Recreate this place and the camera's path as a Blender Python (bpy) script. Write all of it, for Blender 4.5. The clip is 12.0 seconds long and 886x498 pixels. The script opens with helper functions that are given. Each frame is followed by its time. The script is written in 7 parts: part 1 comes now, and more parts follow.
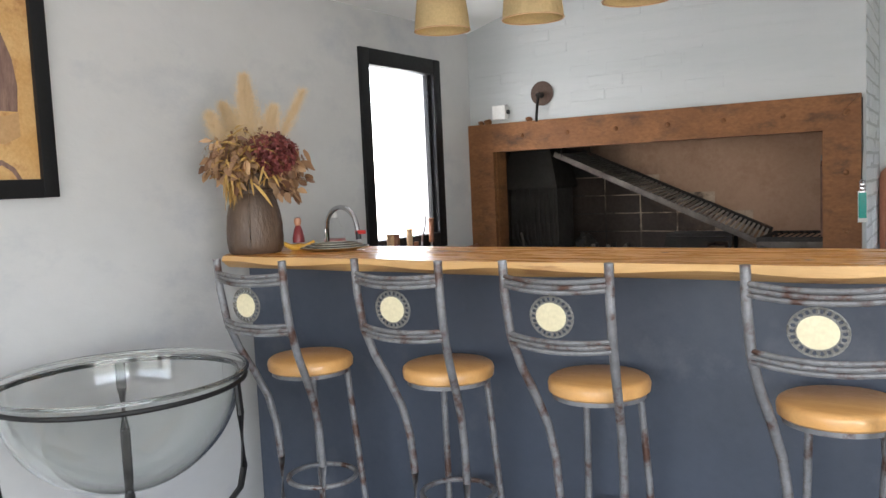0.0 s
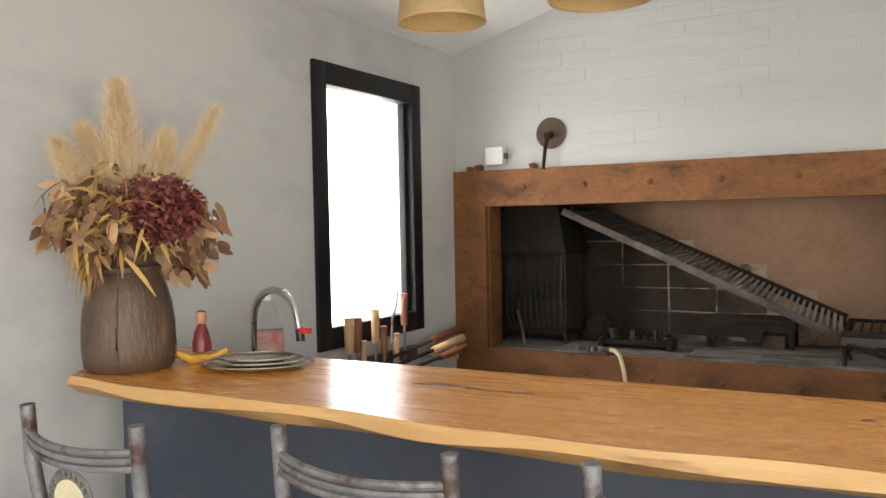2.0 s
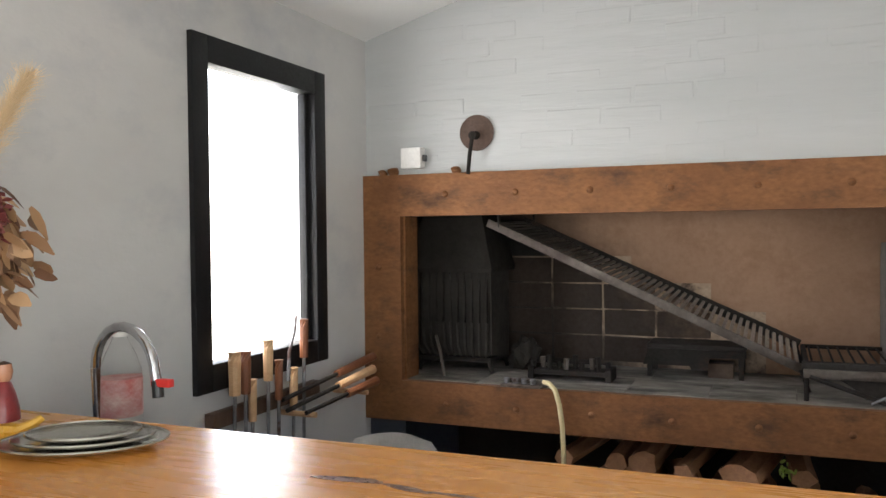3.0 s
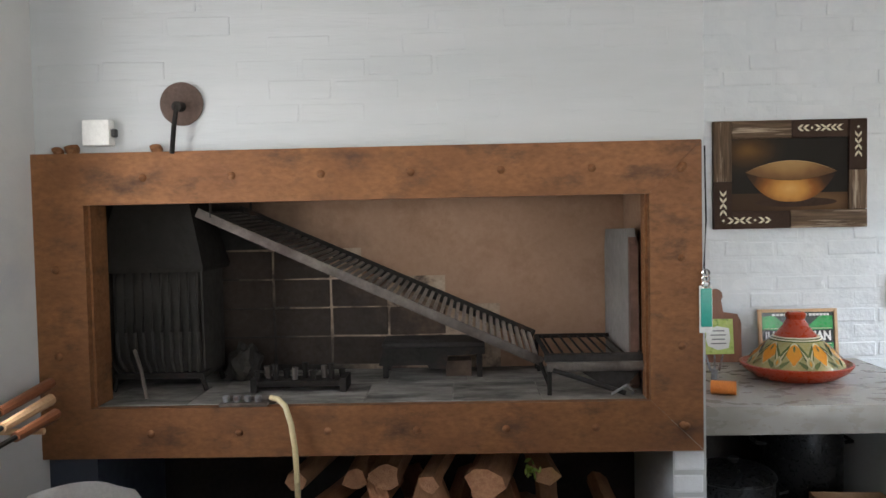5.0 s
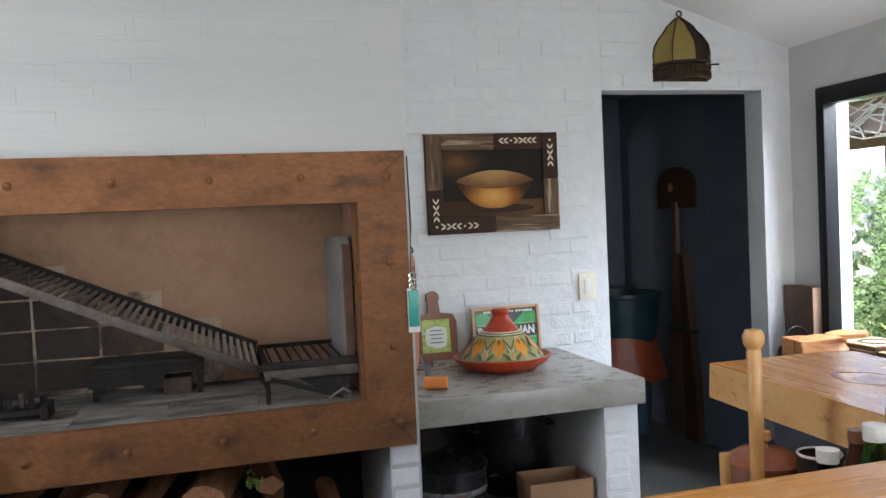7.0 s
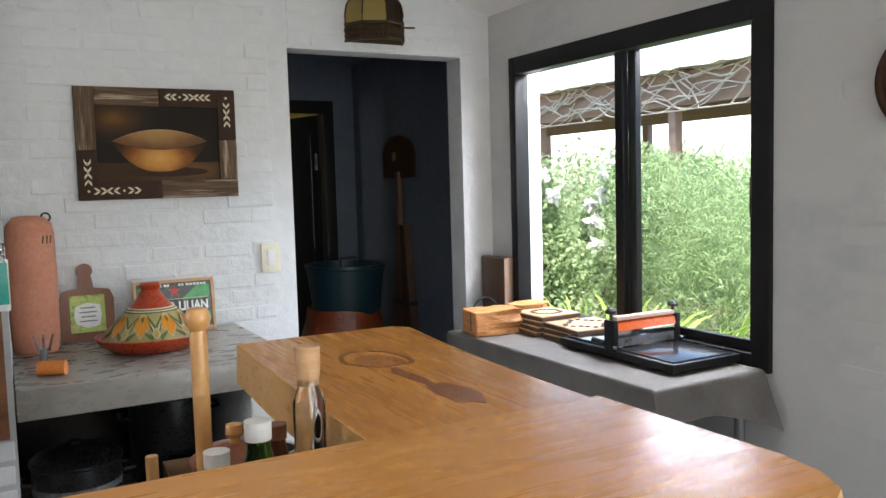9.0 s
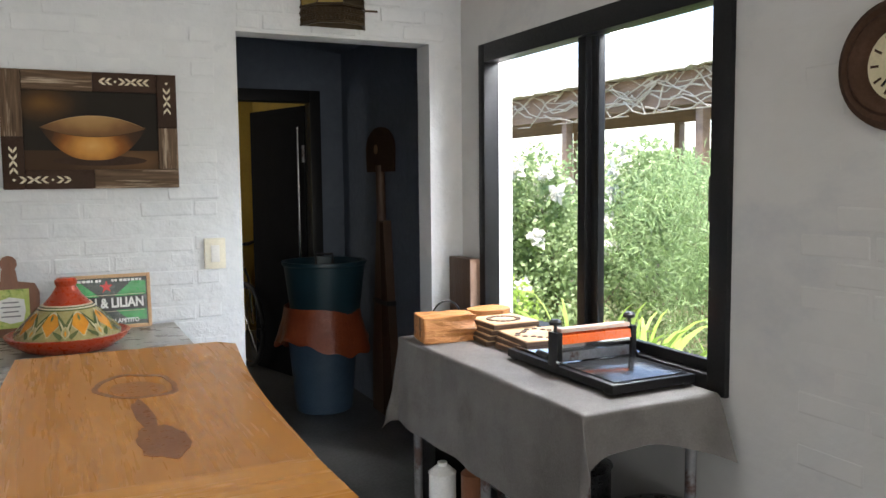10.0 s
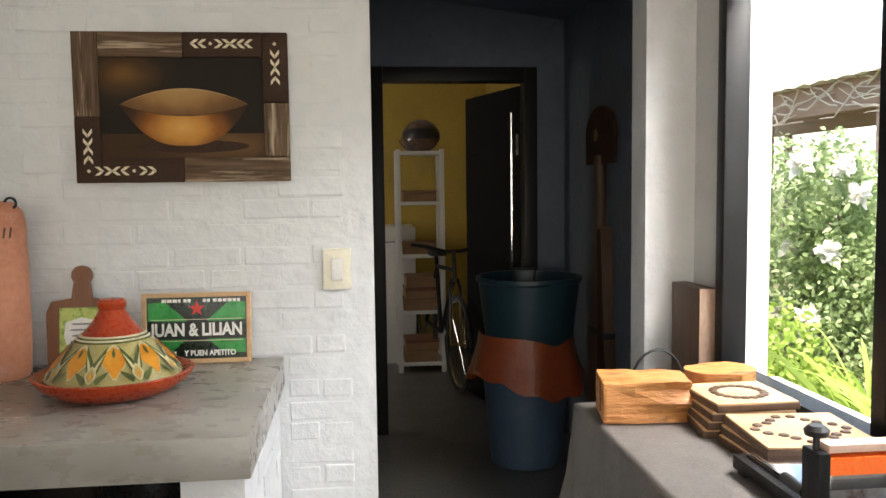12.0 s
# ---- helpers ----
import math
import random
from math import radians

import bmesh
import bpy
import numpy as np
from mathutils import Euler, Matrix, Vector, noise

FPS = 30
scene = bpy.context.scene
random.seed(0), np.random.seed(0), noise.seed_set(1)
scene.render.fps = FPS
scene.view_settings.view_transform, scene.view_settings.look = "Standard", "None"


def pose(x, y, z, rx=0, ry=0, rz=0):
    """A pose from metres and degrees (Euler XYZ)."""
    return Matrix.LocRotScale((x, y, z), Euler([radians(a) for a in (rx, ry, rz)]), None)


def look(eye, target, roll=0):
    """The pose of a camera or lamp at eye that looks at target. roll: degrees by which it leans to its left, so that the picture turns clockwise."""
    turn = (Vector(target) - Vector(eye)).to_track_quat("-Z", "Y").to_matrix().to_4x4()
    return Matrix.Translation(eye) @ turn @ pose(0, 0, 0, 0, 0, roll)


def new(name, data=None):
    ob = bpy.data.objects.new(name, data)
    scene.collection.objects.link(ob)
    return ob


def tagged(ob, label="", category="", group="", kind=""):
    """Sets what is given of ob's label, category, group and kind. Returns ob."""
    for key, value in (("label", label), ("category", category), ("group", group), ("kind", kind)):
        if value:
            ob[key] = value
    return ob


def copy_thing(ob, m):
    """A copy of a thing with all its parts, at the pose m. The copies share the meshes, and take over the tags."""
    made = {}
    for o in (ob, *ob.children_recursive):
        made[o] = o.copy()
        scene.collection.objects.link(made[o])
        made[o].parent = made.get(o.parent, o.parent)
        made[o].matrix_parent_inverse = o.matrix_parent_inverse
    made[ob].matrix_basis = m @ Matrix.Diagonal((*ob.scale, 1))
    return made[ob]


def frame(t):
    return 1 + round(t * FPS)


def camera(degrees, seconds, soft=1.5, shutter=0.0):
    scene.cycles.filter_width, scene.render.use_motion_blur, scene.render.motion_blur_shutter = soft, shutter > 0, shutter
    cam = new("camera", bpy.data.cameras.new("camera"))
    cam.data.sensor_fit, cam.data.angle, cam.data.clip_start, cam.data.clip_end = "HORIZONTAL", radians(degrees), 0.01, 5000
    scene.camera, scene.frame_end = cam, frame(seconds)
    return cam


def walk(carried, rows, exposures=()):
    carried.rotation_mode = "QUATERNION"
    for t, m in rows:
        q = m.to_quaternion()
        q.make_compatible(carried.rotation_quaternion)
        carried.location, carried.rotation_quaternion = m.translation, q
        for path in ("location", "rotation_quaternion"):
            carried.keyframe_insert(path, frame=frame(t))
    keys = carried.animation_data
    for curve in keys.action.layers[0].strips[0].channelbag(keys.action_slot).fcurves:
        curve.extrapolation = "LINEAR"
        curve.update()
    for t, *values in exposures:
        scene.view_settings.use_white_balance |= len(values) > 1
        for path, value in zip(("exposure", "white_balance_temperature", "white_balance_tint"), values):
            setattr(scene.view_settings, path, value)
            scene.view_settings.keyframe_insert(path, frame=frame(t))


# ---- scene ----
cam = camera(57.0, 12.0)
PATH = [
    (0, (0.11, -0.058, 1.4), (-0.949, 1.63, 1.233), -2.6),
    (0.5, (-0.114, 0.182, 1.441), (-1.15, 1.886, 1.297), -2.5),
    (1, (-0.281, 0.443, 1.451), (-1.307, 2.156, 1.336), -2.2),
    (1.5, (-0.411, 0.678, 1.459), (-1.42, 2.402, 1.368), -1.6),
    (2, (-0.581, 0.899, 1.483), (-1.552, 2.647, 1.421), -1.1),
    (2.5, (-0.738, 1.099, 1.482), (-1.622, 2.892, 1.432), -0.8),
    (3, (-0.852, 1.357, 1.495), (-1.612, 3.207, 1.453), -0.6),
    (3.2, (-0.911, 1.444, 1.508), (-1.591, 3.325, 1.456), -1.0),
    (5, (-1.048, 1.739, 1.507), (-1.095, 3.737, 1.422), -1.2),
    (5.5, (-1.05, 1.739, 1.494), (-0.939, 3.735, 1.422), -1.3),
    (6, (-1.009, 1.709, 1.498), (-0.763, 3.693, 1.429), -1.6),
    (6.5, (-0.968, 1.69, 1.49), (-0.578, 3.65, 1.422), -2.1),
    (7, (-0.914, 1.667, 1.491), (-0.373, 3.591, 1.417), -2.6),
    (7.5, (-0.808, 1.611, 1.476), (-0.116, 3.485, 1.387), -3.0),
    (7.7, (-0.762, 1.591, 1.476), (-0.004, 3.44, 1.373), -3.1),
    (9.3, (-0.126, 1.67, 1.444), (0.839, 3.414, 1.279), -1.4),
    (9.5, (-0.028, 1.664, 1.454), (0.914, 3.42, 1.289), -1.2),
    (10, (0.193, 1.714, 1.439), (1.058, 3.509, 1.269), -0.6),
    (10.5, (0.429, 1.899, 1.442), (1.145, 3.76, 1.281), -0.0),
    (11, (0.604, 2.102, 1.428), (1.138, 4.022, 1.258), 0.2),
    (11.5, (0.778, 2.338, 1.439), (1.133, 4.299, 1.269), -0.0),
    (12, (0.901, 2.646, 1.396), (1.106, 4.63, 1.241), -0.7),
]
walk(cam, [(t, look(eye, target, roll)) for t, eye, target, roll in PATH], [(0.0, 2.2, 6300, 12), (1.0, 2.25, 7050, 13), (2.5, 2.3, 6800, 12), (3.2, 2.3, 6500, 12), (5.5, 2.25, 6300, 12), (7.5, 2.2, 6150, 12), (9.5, 2.1, 6600, 12), (11.0, 2.15, 6900, 11), (12.0, 2.2, 7400, 13)])

# ---- world, sun, large lights ----
world = bpy.data.worlds.new("sky")
scene.world = world
world.use_nodes = True
wn = world.node_tree.nodes
sky = wn.new("ShaderNodeTexSky")
sky.sky_type = "NISHITA"
sky.sun_disc = False
sky.sun_elevation, sky.sun_rotation = radians(63), radians(204)
world.node_tree.links.new(sky.outputs[0], wn["Background"].inputs[0])
wn["Background"].inputs[1].default_value = 0.15
sun_data = bpy.data.lights.new("sun", "SUN")
sun_data.energy, sun_data.angle, sun_data.color = 3.4, radians(25), (1.0, 0.96, 0.9)
sun = new("sun", sun_data)
sun.matrix_world = look((0, 0, 20), (4, 9, 0))


def window_light(name, at, towards, w, h, watts, colour=(1.0, 0.98, 0.95)):
    data = bpy.data.lights.new(name, "AREA")
    data.shape, data.size, data.size_y, data.energy, data.color = "RECTANGLE", w, h, watts, colour
    ob = new(name, data)
    ob.matrix_world = look(at, towards)
    return ob


FLOOR = -0.03
XL, XR, YF, YB, YS = -2.465, 2.035, 4.44, 5.31, -3.4
EAVE, SLOPE, XM = 2.30, 0.30, -0.2
# added fill lamp at the assumed south opening, behind the camera
window_light("unseen_fill_south", (-0.2, YS + 0.02, 1.15), (-0.2, 3, 1.15), 3.5, 2.0, 21)
# added fill lamp for the west wall, in an invented east opening
window_light("unseen_fill_east", (XR - 0.005, -1.0, 1.25), (-3, -1.0, 1.2), 3.4, 1.7, 27)
# extra lamp hidden outside above the garden window, boosting its daylight
window_light("window_light_garden", (XR + 0.42, 4.30, 2.42), (0.3, 4.45, 0.75), 1.5, 0.7, 27, (0.94, 0.98, 1.0))
window_light("window_light_west", (XL - 0.19, 3.6925, 1.556), (0, 3.6925, 1.556), 0.765, 1.088, 3.5)
window_light("window_light_store", (-0.78, 8.6, 1.6), (1.2, 9.75, 1.4), 0.9, 0.9, 4)


# ---- materials ----
def surf(name, c1, c2, rough=0.6, scale=8.0, bump=0.2, metal=0.0, grain=90.0, stretch=(1, 1, 1), stain=None, stain_at=(0.55, 0.7),
         stain_scale=2.5, rand=0.0, rough_var=0.12, coat=0.0, dist=0.004, speck=0.45, spec=0.5, world_space=False):
    """Two-scale procedural surface: broad mottling, fine grain, optional stains."""
    m = bpy.data.materials.new(name)
    m.use_nodes = True
    nt = m.node_tree
    n, l = nt.nodes, nt.links
    b = n["Principled BSDF"]
    tc, mp = n.new("ShaderNodeTexCoord"), n.new("ShaderNodeMapping")
    mp.inputs["Scale"].default_value = stretch
    l.new(n.new("ShaderNodeNewGeometry").outputs["Position"] if world_space else tc.outputs["Object"], mp.inputs[0])
    vec = mp.outputs[0]
    if rand:
        oi, ad = n.new("ShaderNodeObjectInfo"), n.new("ShaderNodeVectorMath")
        sc = n.new("ShaderNodeVectorMath")
        sc.operation = "SCALE"
        sc.inputs[0].default_value = (37, 51, 23)
        l.new(oi.outputs["Random"], sc.inputs["Scale"])
        l.new(vec, ad.inputs[0])
        l.new(sc.outputs[0], ad.inputs[1])
        vec = ad.outputs[0]

    def tex(s, detail=5.0, r=0.6):
        t = n.new("ShaderNodeTexNoise")
        t.inputs["Scale"].default_value, t.inputs["Detail"].default_value, t.inputs["Roughness"].default_value = s, detail, r
        l.new(vec, t.inputs["Vector"])
        return t.outputs["Fac"]

    def mix(fac, a, c):
        x = n.new("ShaderNodeMix")
        x.data_type = "RGBA"
        for sock, v in ((x.inputs[6], a), (x.inputs[7], c)):
            if isinstance(v, tuple):
                sock.default_value = (*v, 1)
            else:
                l.new(v, sock)
        if isinstance(fac, float):
            x.inputs[0].default_value = fac
        else:
            l.new(fac, x.inputs[0])
        return x.outputs[2]

    def ramp(v, a, c, lo=0.0, hi=1.0):
        r = n.new("ShaderNodeMapRange")
        l.new(v, r.inputs[0])
        for k, q in zip((1, 2, 3, 4), (a, c, lo, hi)):
            r.inputs[k].default_value = q
        return r.outputs[0]
    big, fine = tex(scale), tex(grain, 3.0)
    col = mix(ramp(big, 0.3, 0.7), c1, c2)
    dark = tuple(0.72 * v for v in c1)
    col = mix(ramp(fine, 0.35, 0.75, 0.0, speck), col, dark)
    if stain:
        col = mix(ramp(tex(stain_scale, 6.0, 0.65), stain_at[0], stain_at[1]), col, stain)
    if rand:
        col = mix(ramp(oi.outputs["Random"], 0, 1, 0, rand), col, tuple(0.55 * v for v in c2))
    l.new(col, b.inputs["Base Color"])
    l.new(ramp(fine, 0.2, 0.8, max(rough - rough_var, 0.02), min(rough + rough_var, 1)), b.inputs["Roughness"])
    b.inputs["Metallic"].default_value = metal
    b.inputs["Specular IOR Level"].default_value = spec
    b.inputs["Coat Weight"].default_value = coat
    b.inputs["Coat Roughness"].default_value = 0.18
    if bump:
        bp, add = n.new("ShaderNodeBump"), n.new("ShaderNodeMath")
        add.operation = "ADD"
        l.new(fine, add.inputs[0])
        l.new(ramp(big, 0, 1, 0, 2.0), add.inputs[1])
        l.new(add.outputs[0], bp.inputs["Height"])
        bp.inputs["Strength"].default_value, bp.inputs["Distance"].default_value = bump, dist
        l.new(bp.outputs[0], b.inputs["Normal"])
    return m


def glass(name, colour=(1, 1, 1), rough=0.0, thin=True):
    m = bpy.data.materials.new(name)
    m.use_nodes = True
    b = m.node_tree.nodes["Principled BSDF"]
    b.inputs["Base Color"].default_value = (*colour, 1)
    b.inputs["Transmission Weight"].default_value = 1
    b.inputs["Roughness"].default_value = rough
    b.inputs["IOR"].default_value = 1.1 if thin else 1.45
    return m


def glow(name, colour, strength):
    m = bpy.data.materials.new(name)
    m.use_nodes = True
    b = m.node_tree.nodes["Principled BSDF"]
    b.inputs["Base Color"].default_value = (*colour, 1)
    b.inputs["Emission Color"].default_value = (*colour, 1)
    b.inputs["Emission Strength"].default_value = strength
    return m


PLASTER = surf("grey_plaster", (0.50, 0.50, 0.495), (0.56, 0.555, 0.545), 0.75, 1.3, 0.16, grain=14, speck=0.06, stain=(0.41, 0.42, 0.445), stain_at=(0.54, 0.76), stain_scale=1.9, stretch=(1, 1, 1.6), dist=0.01)
LIMEWASH = surf("white_painted_brick", (0.625, 0.645, 0.665), (0.69, 0.705, 0.72), 0.6, 9.0, 0.5, grain=20, rand=0.03, speck=0.06, stain=(0.54, 0.56, 0.575), stain_at=(0.64, 0.78), stain_scale=11, dist=0.008, world_space=True)
JOINT = surf("painted_mortar", (0.62, 0.64, 0.66), (0.685, 0.70, 0.715), 0.65, 9.0, 0.5, grain=20, dist=0.008, speck=0.06, stain=(0.54, 0.56, 0.575), stain_at=(0.64, 0.78), stain_scale=11, world_space=True)
# greyer than LIMEWASH and JOINT: the chimney's weaker light is put into the colour
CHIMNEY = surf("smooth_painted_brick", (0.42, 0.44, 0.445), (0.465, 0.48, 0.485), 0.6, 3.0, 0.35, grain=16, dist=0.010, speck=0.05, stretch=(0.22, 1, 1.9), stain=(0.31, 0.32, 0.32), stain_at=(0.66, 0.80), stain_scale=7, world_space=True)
PLASTER_BRICK = surf("grey_painted_brick", (0.50, 0.50, 0.495), (0.56, 0.555, 0.545), 0.75, 3.0, 0.25, grain=18, speck=0.06, world_space=True)
CEILING = surf("white_ceiling_paint", (0.86, 0.86, 0.85), (0.89, 0.89, 0.88), 0.8, 2.0, 0.05, speck=0.03)
CONCRETE_FLOOR = surf("dark_polished_concrete", (0.095, 0.095, 0.095), (0.145, 0.143, 0.14), 0.42, 2.2, 0.15, grain=60, speck=0.25, stain=(0.07, 0.07, 0.07), stain_scale=1.5)
DOOR_BLACK = surf("matt_black_door_paint", (0.008, 0.008, 0.009), (0.011, 0.011, 0.012), 0.8, 6, 0.1, spec=0.12)
HALL = surf("blue_grey_wall_paint", (0.10, 0.122, 0.16), (0.122, 0.146, 0.19), 0.75, 5.0, 0.5, grain=22, speck=0.12, dist=0.01)
YELLOW = surf("mustard_wall_paint", (0.46, 0.32, 0.06), (0.52, 0.37, 0.08), 0.7, 2.0, 0.2, stain=(0.38, 0.27, 0.07), stain_at=(0.5, 0.7), stain_scale=3)
SLATE = surf("dark_slate_paint", (0.038, 0.048, 0.070), (0.05, 0.061, 0.086), 0.5, 2.6, 0.2, grain=30, speck=0.15, stain=(0.09, 0.10, 0.125), stain_at=(0.56, 0.75), stain_scale=3.0)
BAR_WOOD = surf("honey_varnished_plank", (0.64, 0.27, 0.052), (0.72, 0.34, 0.078), 0.28, 2.0, 0.03, speck=0.09, grain=11, stretch=(0.35, 4, 5), stain=(0.53, 0.20, 0.038), stain_at=(0.55, 0.85), stain_scale=1.2, coat=0.12, spec=0.32, dist=0.001)
BAR_WOOD_Y = surf("honey_varnished_board", (0.60, 0.25, 0.047), (0.68, 0.31, 0.068), 0.28, 2.0, 0.02, speck=0.10, grain=12, stretch=(5, 0.3, 5), stain=(0.54, 0.215, 0.040), stain_at=(0.5, 0.9), stain_scale=1.0, coat=0.12, spec=0.32, dist=0.001)
BARK = surf("sanded_live_edge", (0.58, 0.32, 0.11), (0.68, 0.43, 0.19), 0.45, 4.0, 0.4, grain=30, speck=0.25, stretch=(0.5, 3, 6), stain=(0.30, 0.12, 0.04), stain_at=(0.58, 0.70), stain_scale=5)
RUST = surf("rusted_steel_plate", (0.165, 0.068, 0.027), (0.275, 0.122, 0.047), 0.66, 4.0, 0.4, metal=0.05, grain=50, spec=0.3, stain=(0.060, 0.029, 0.017), stain_at=(0.52, 0.74), stain_scale=7.0, speck=0.6, stretch=(0.8, 1, 1.5))
BLACK_FRAME = surf("black_aluminium", (0.010, 0.010, 0.011), (0.015, 0.015, 0.016), 0.42, 6, 0.05, grain=120, spec=0.2)
CEMENT = surf("trowelled_cement", (0.25, 0.235, 0.21), (0.34, 0.325, 0.30), 0.3, 3.0, 0.06, grain=18, speck=0.10, stretch=(0.7, 1, 1.6), stain=(0.17, 0.155, 0.13), stain_at=(0.46, 0.80), stain_scale=3.2)
# soot in the firebox; also the painted-in shade at the back of both niches
SOOT_SHADE = surf("sooty_and_shaded_masonry", (0.012, 0.010, 0.009), (0.028, 0.021, 0.017), 0.85, 4.0, 0.5, grain=50)
GLASS = glass("window_glass")
WHITE_PAINT = surf("white_exterior_paint", (0.78, 0.78, 0.76), (0.82, 0.82, 0.8), 0.7, 3, 0.2)
STEEL_WORN = surf("worn_grey_steel", (0.15, 0.15, 0.158), (0.27, 0.27, 0.28), 0.48, 11, 0.3, metal=0.3, grain=80, stain=(0.075, 0.034, 0.022), stain_at=(0.50, 0.62), stain_scale=14, rand=0.15)
SEAT_WOOD = surf("pale_pine_seat", (0.60, 0.31, 0.10), (0.70, 0.40, 0.15), 0.35, 5, 0.15, grain=40, stretch=(1, 6, 3), coat=0.25, rand=0.1, dist=0.001)
CREAM = surf("cream_enamel", (0.62, 0.55, 0.36), (0.70, 0.63, 0.43), 0.4, 20, 0.1)
LACE = surf("grey_scroll_metal", (0.17, 0.17, 0.16), (0.28, 0.27, 0.25), 0.5, 60, 0.6, metal=0.5, grain=200)
IRON = surf("black_wrought_iron", (0.015, 0.015, 0.016), (0.025, 0.024, 0.024), 0.45, 10, 0.2, metal=0.4, grain=90)
SOOT_IRON = surf("sooty_iron", (0.012, 0.011, 0.010), (0.026, 0.021, 0.018), 0.8, 8, 0.4, metal=0.0, spec=0.25, grain=60, stain=(0.06, 0.032, 0.02), stain_at=(0.6, 0.75), stain_scale=6)
GREY_IRON = surf("ash_grey_iron", (0.085, 0.07, 0.06), (0.16, 0.135, 0.115), 0.55, 8, 0.3, metal=0.4, grain=70, stain=(0.05, 0.032, 0.025), stain_at=(0.52, 0.68), stain_scale=5)
ASH = surf("ash_covered_stone", (0.15, 0.138, 0.12), (0.37, 0.35, 0.315), 0.85, 7, 0.6, grain=35, stain=(0.030, 0.026, 0.022), stain_at=(0.46, 0.66), stain_scale=5, rand=0.3, stretch=(0.7, 1.6, 1))
LOG = surf("split_firewood", (0.34, 0.15, 0.075), (0.56, 0.30, 0.155), 0.8, 8, 0.7, grain=40, stretch=(6, 6, 1), rand=0.5)
CLAY = surf("terracotta", (0.52, 0.20, 0.115), (0.60, 0.27, 0.17), 0.6, 9, 0.3, grain=60, stain=(0.62, 0.40, 0.32), stain_at=(0.58, 0.75), stain_scale=6)
TAGINE_RED = surf("glazed_red_clay", (0.36, 0.034, 0.007), (0.44, 0.055, 0.011), 0.3, 8, 0.08, coat=0.12)
CHROME = surf("chrome", (0.62, 0.62, 0.64), (0.7, 0.7, 0.71), 0.12, 10, 0.02, metal=1.0, rough_var=0.05)
SILVER = surf("tarnished_silver_rim", (0.42, 0.41, 0.36), (0.55, 0.53, 0.48), 0.2, 12, 0.1, metal=0.9, rough_var=0.08)
DARK_POT = surf("blackened_aluminium_pot", (0.016, 0.017, 0.018), (0.03, 0.031, 0.033), 0.3, 10, 0.1, metal=0.5)
CARD = surf("brown_cardboard", (0.30, 0.17, 0.09), (0.36, 0.21, 0.115), 0.8, 6, 0.1)
VASE_CLAY = surf("dark_weathered_stoneware", (0.060, 0.036, 0.024), (0.125, 0.080, 0.052), 0.5, 9, 0.8, grain=50, stretch=(1.6, 1.6, 0.6), stain=(0.20, 0.145, 0.105), stain_at=(0.58, 0.78), stain_scale=12)
CLOTH = surf("grey_linen_cloth", (0.105, 0.095, 0.088), (0.15, 0.138, 0.128), 0.6, 7, 0.5, grain=160, dist=0.003, spec=0.4, speck=0.3, stain=(0.085, 0.076, 0.068), stain_at=(0.5, 0.7), stain_scale=5)
DARK_WOOD = surf("dark_brown_board", (0.075, 0.038, 0.022), (0.115, 0.062, 0.036), 0.5, 5, 0.3, grain=40, stretch=(6, 6, 0.8))
MID_WOOD = surf("walnut_board", (0.17, 0.06, 0.026), (0.23, 0.09, 0.042), 0.45, 6, 0.2, grain=45, stretch=(6, 6, 0.8))
LIGHT_WOOD = surf("raw_pale_timber", (0.55, 0.33, 0.17), (0.66, 0.44, 0.25), 0.6, 6, 0.3, grain=45, stretch=(1, 4, 6))
BLOCK_WOOD = surf("split_hardwood_block", (0.44, 0.16, 0.045), (0.60, 0.28, 0.09), 0.5, 9, 0.7, grain=30, stretch=(0.8, 4, 5), stain=(0.10, 0.04, 0.018), stain_at=(0.56, 0.66), stain_scale=7)
GREY_WOOD = surf("weathered_striped_wood", (0.06, 0.036, 0.021), (0.20, 0.130, 0.082), 0.6, 26, 0.3, grain=60, stretch=(0.18, 1, 3), stain=(0.44, 0.34, 0.25), stain_at=(0.54, 0.68), stain_scale=20, spec=0.15)
GREY_WOOD_V = surf("weathered_upright_wood", (0.06, 0.036, 0.021), (0.20, 0.130, 0.082), 0.6, 26, 0.3, grain=60, stretch=(3, 1, 0.18), stain=(0.44, 0.34, 0.25), stain_at=(0.54, 0.68), stain_scale=20, spec=0.15)
ESPRESSO = surf("espresso_wood", (0.05, 0.026, 0.016), (0.075, 0.04, 0.026), 0.75, 12, 0.2, spec=0.12)
IVORY = surf("ivory_paint", (0.68, 0.6, 0.42), (0.75, 0.67, 0.5), 0.6, 20, 0.1)
TAN_PAINT = surf("tan_painted_highlight", (0.40, 0.235, 0.095), (0.48, 0.30, 0.13), 0.5, 12, 0.1)
SHADE = surf("straw_lampshade", (0.66, 0.51, 0.27), (0.74, 0.58, 0.32), 0.75, 10, 0.3, grain=120)
TEAL = surf("teal_plastic", (0.02, 0.30, 0.24), (0.03, 0.35, 0.28), 0.35, 10, 0.05)
WHITE_PLASTIC = surf("white_plastic", (0.74, 0.73, 0.70), (0.78, 0.77, 0.74), 0.4, 10, 0.05)
CREAM_PLASTIC = surf("ivory_plastic", (0.72, 0.68, 0.55), (0.76, 0.72, 0.6), 0.4, 10, 0.05)
BLACK_PLASTIC = surf("black_plastic", (0.015, 0.015, 0.016), (0.022, 0.022, 0.023), 0.4, 10, 0.1)
ORANGE = surf("orange_enamel", (0.80, 0.13, 0.02), (0.84, 0.16, 0.03), 0.3, 10, 0.03)
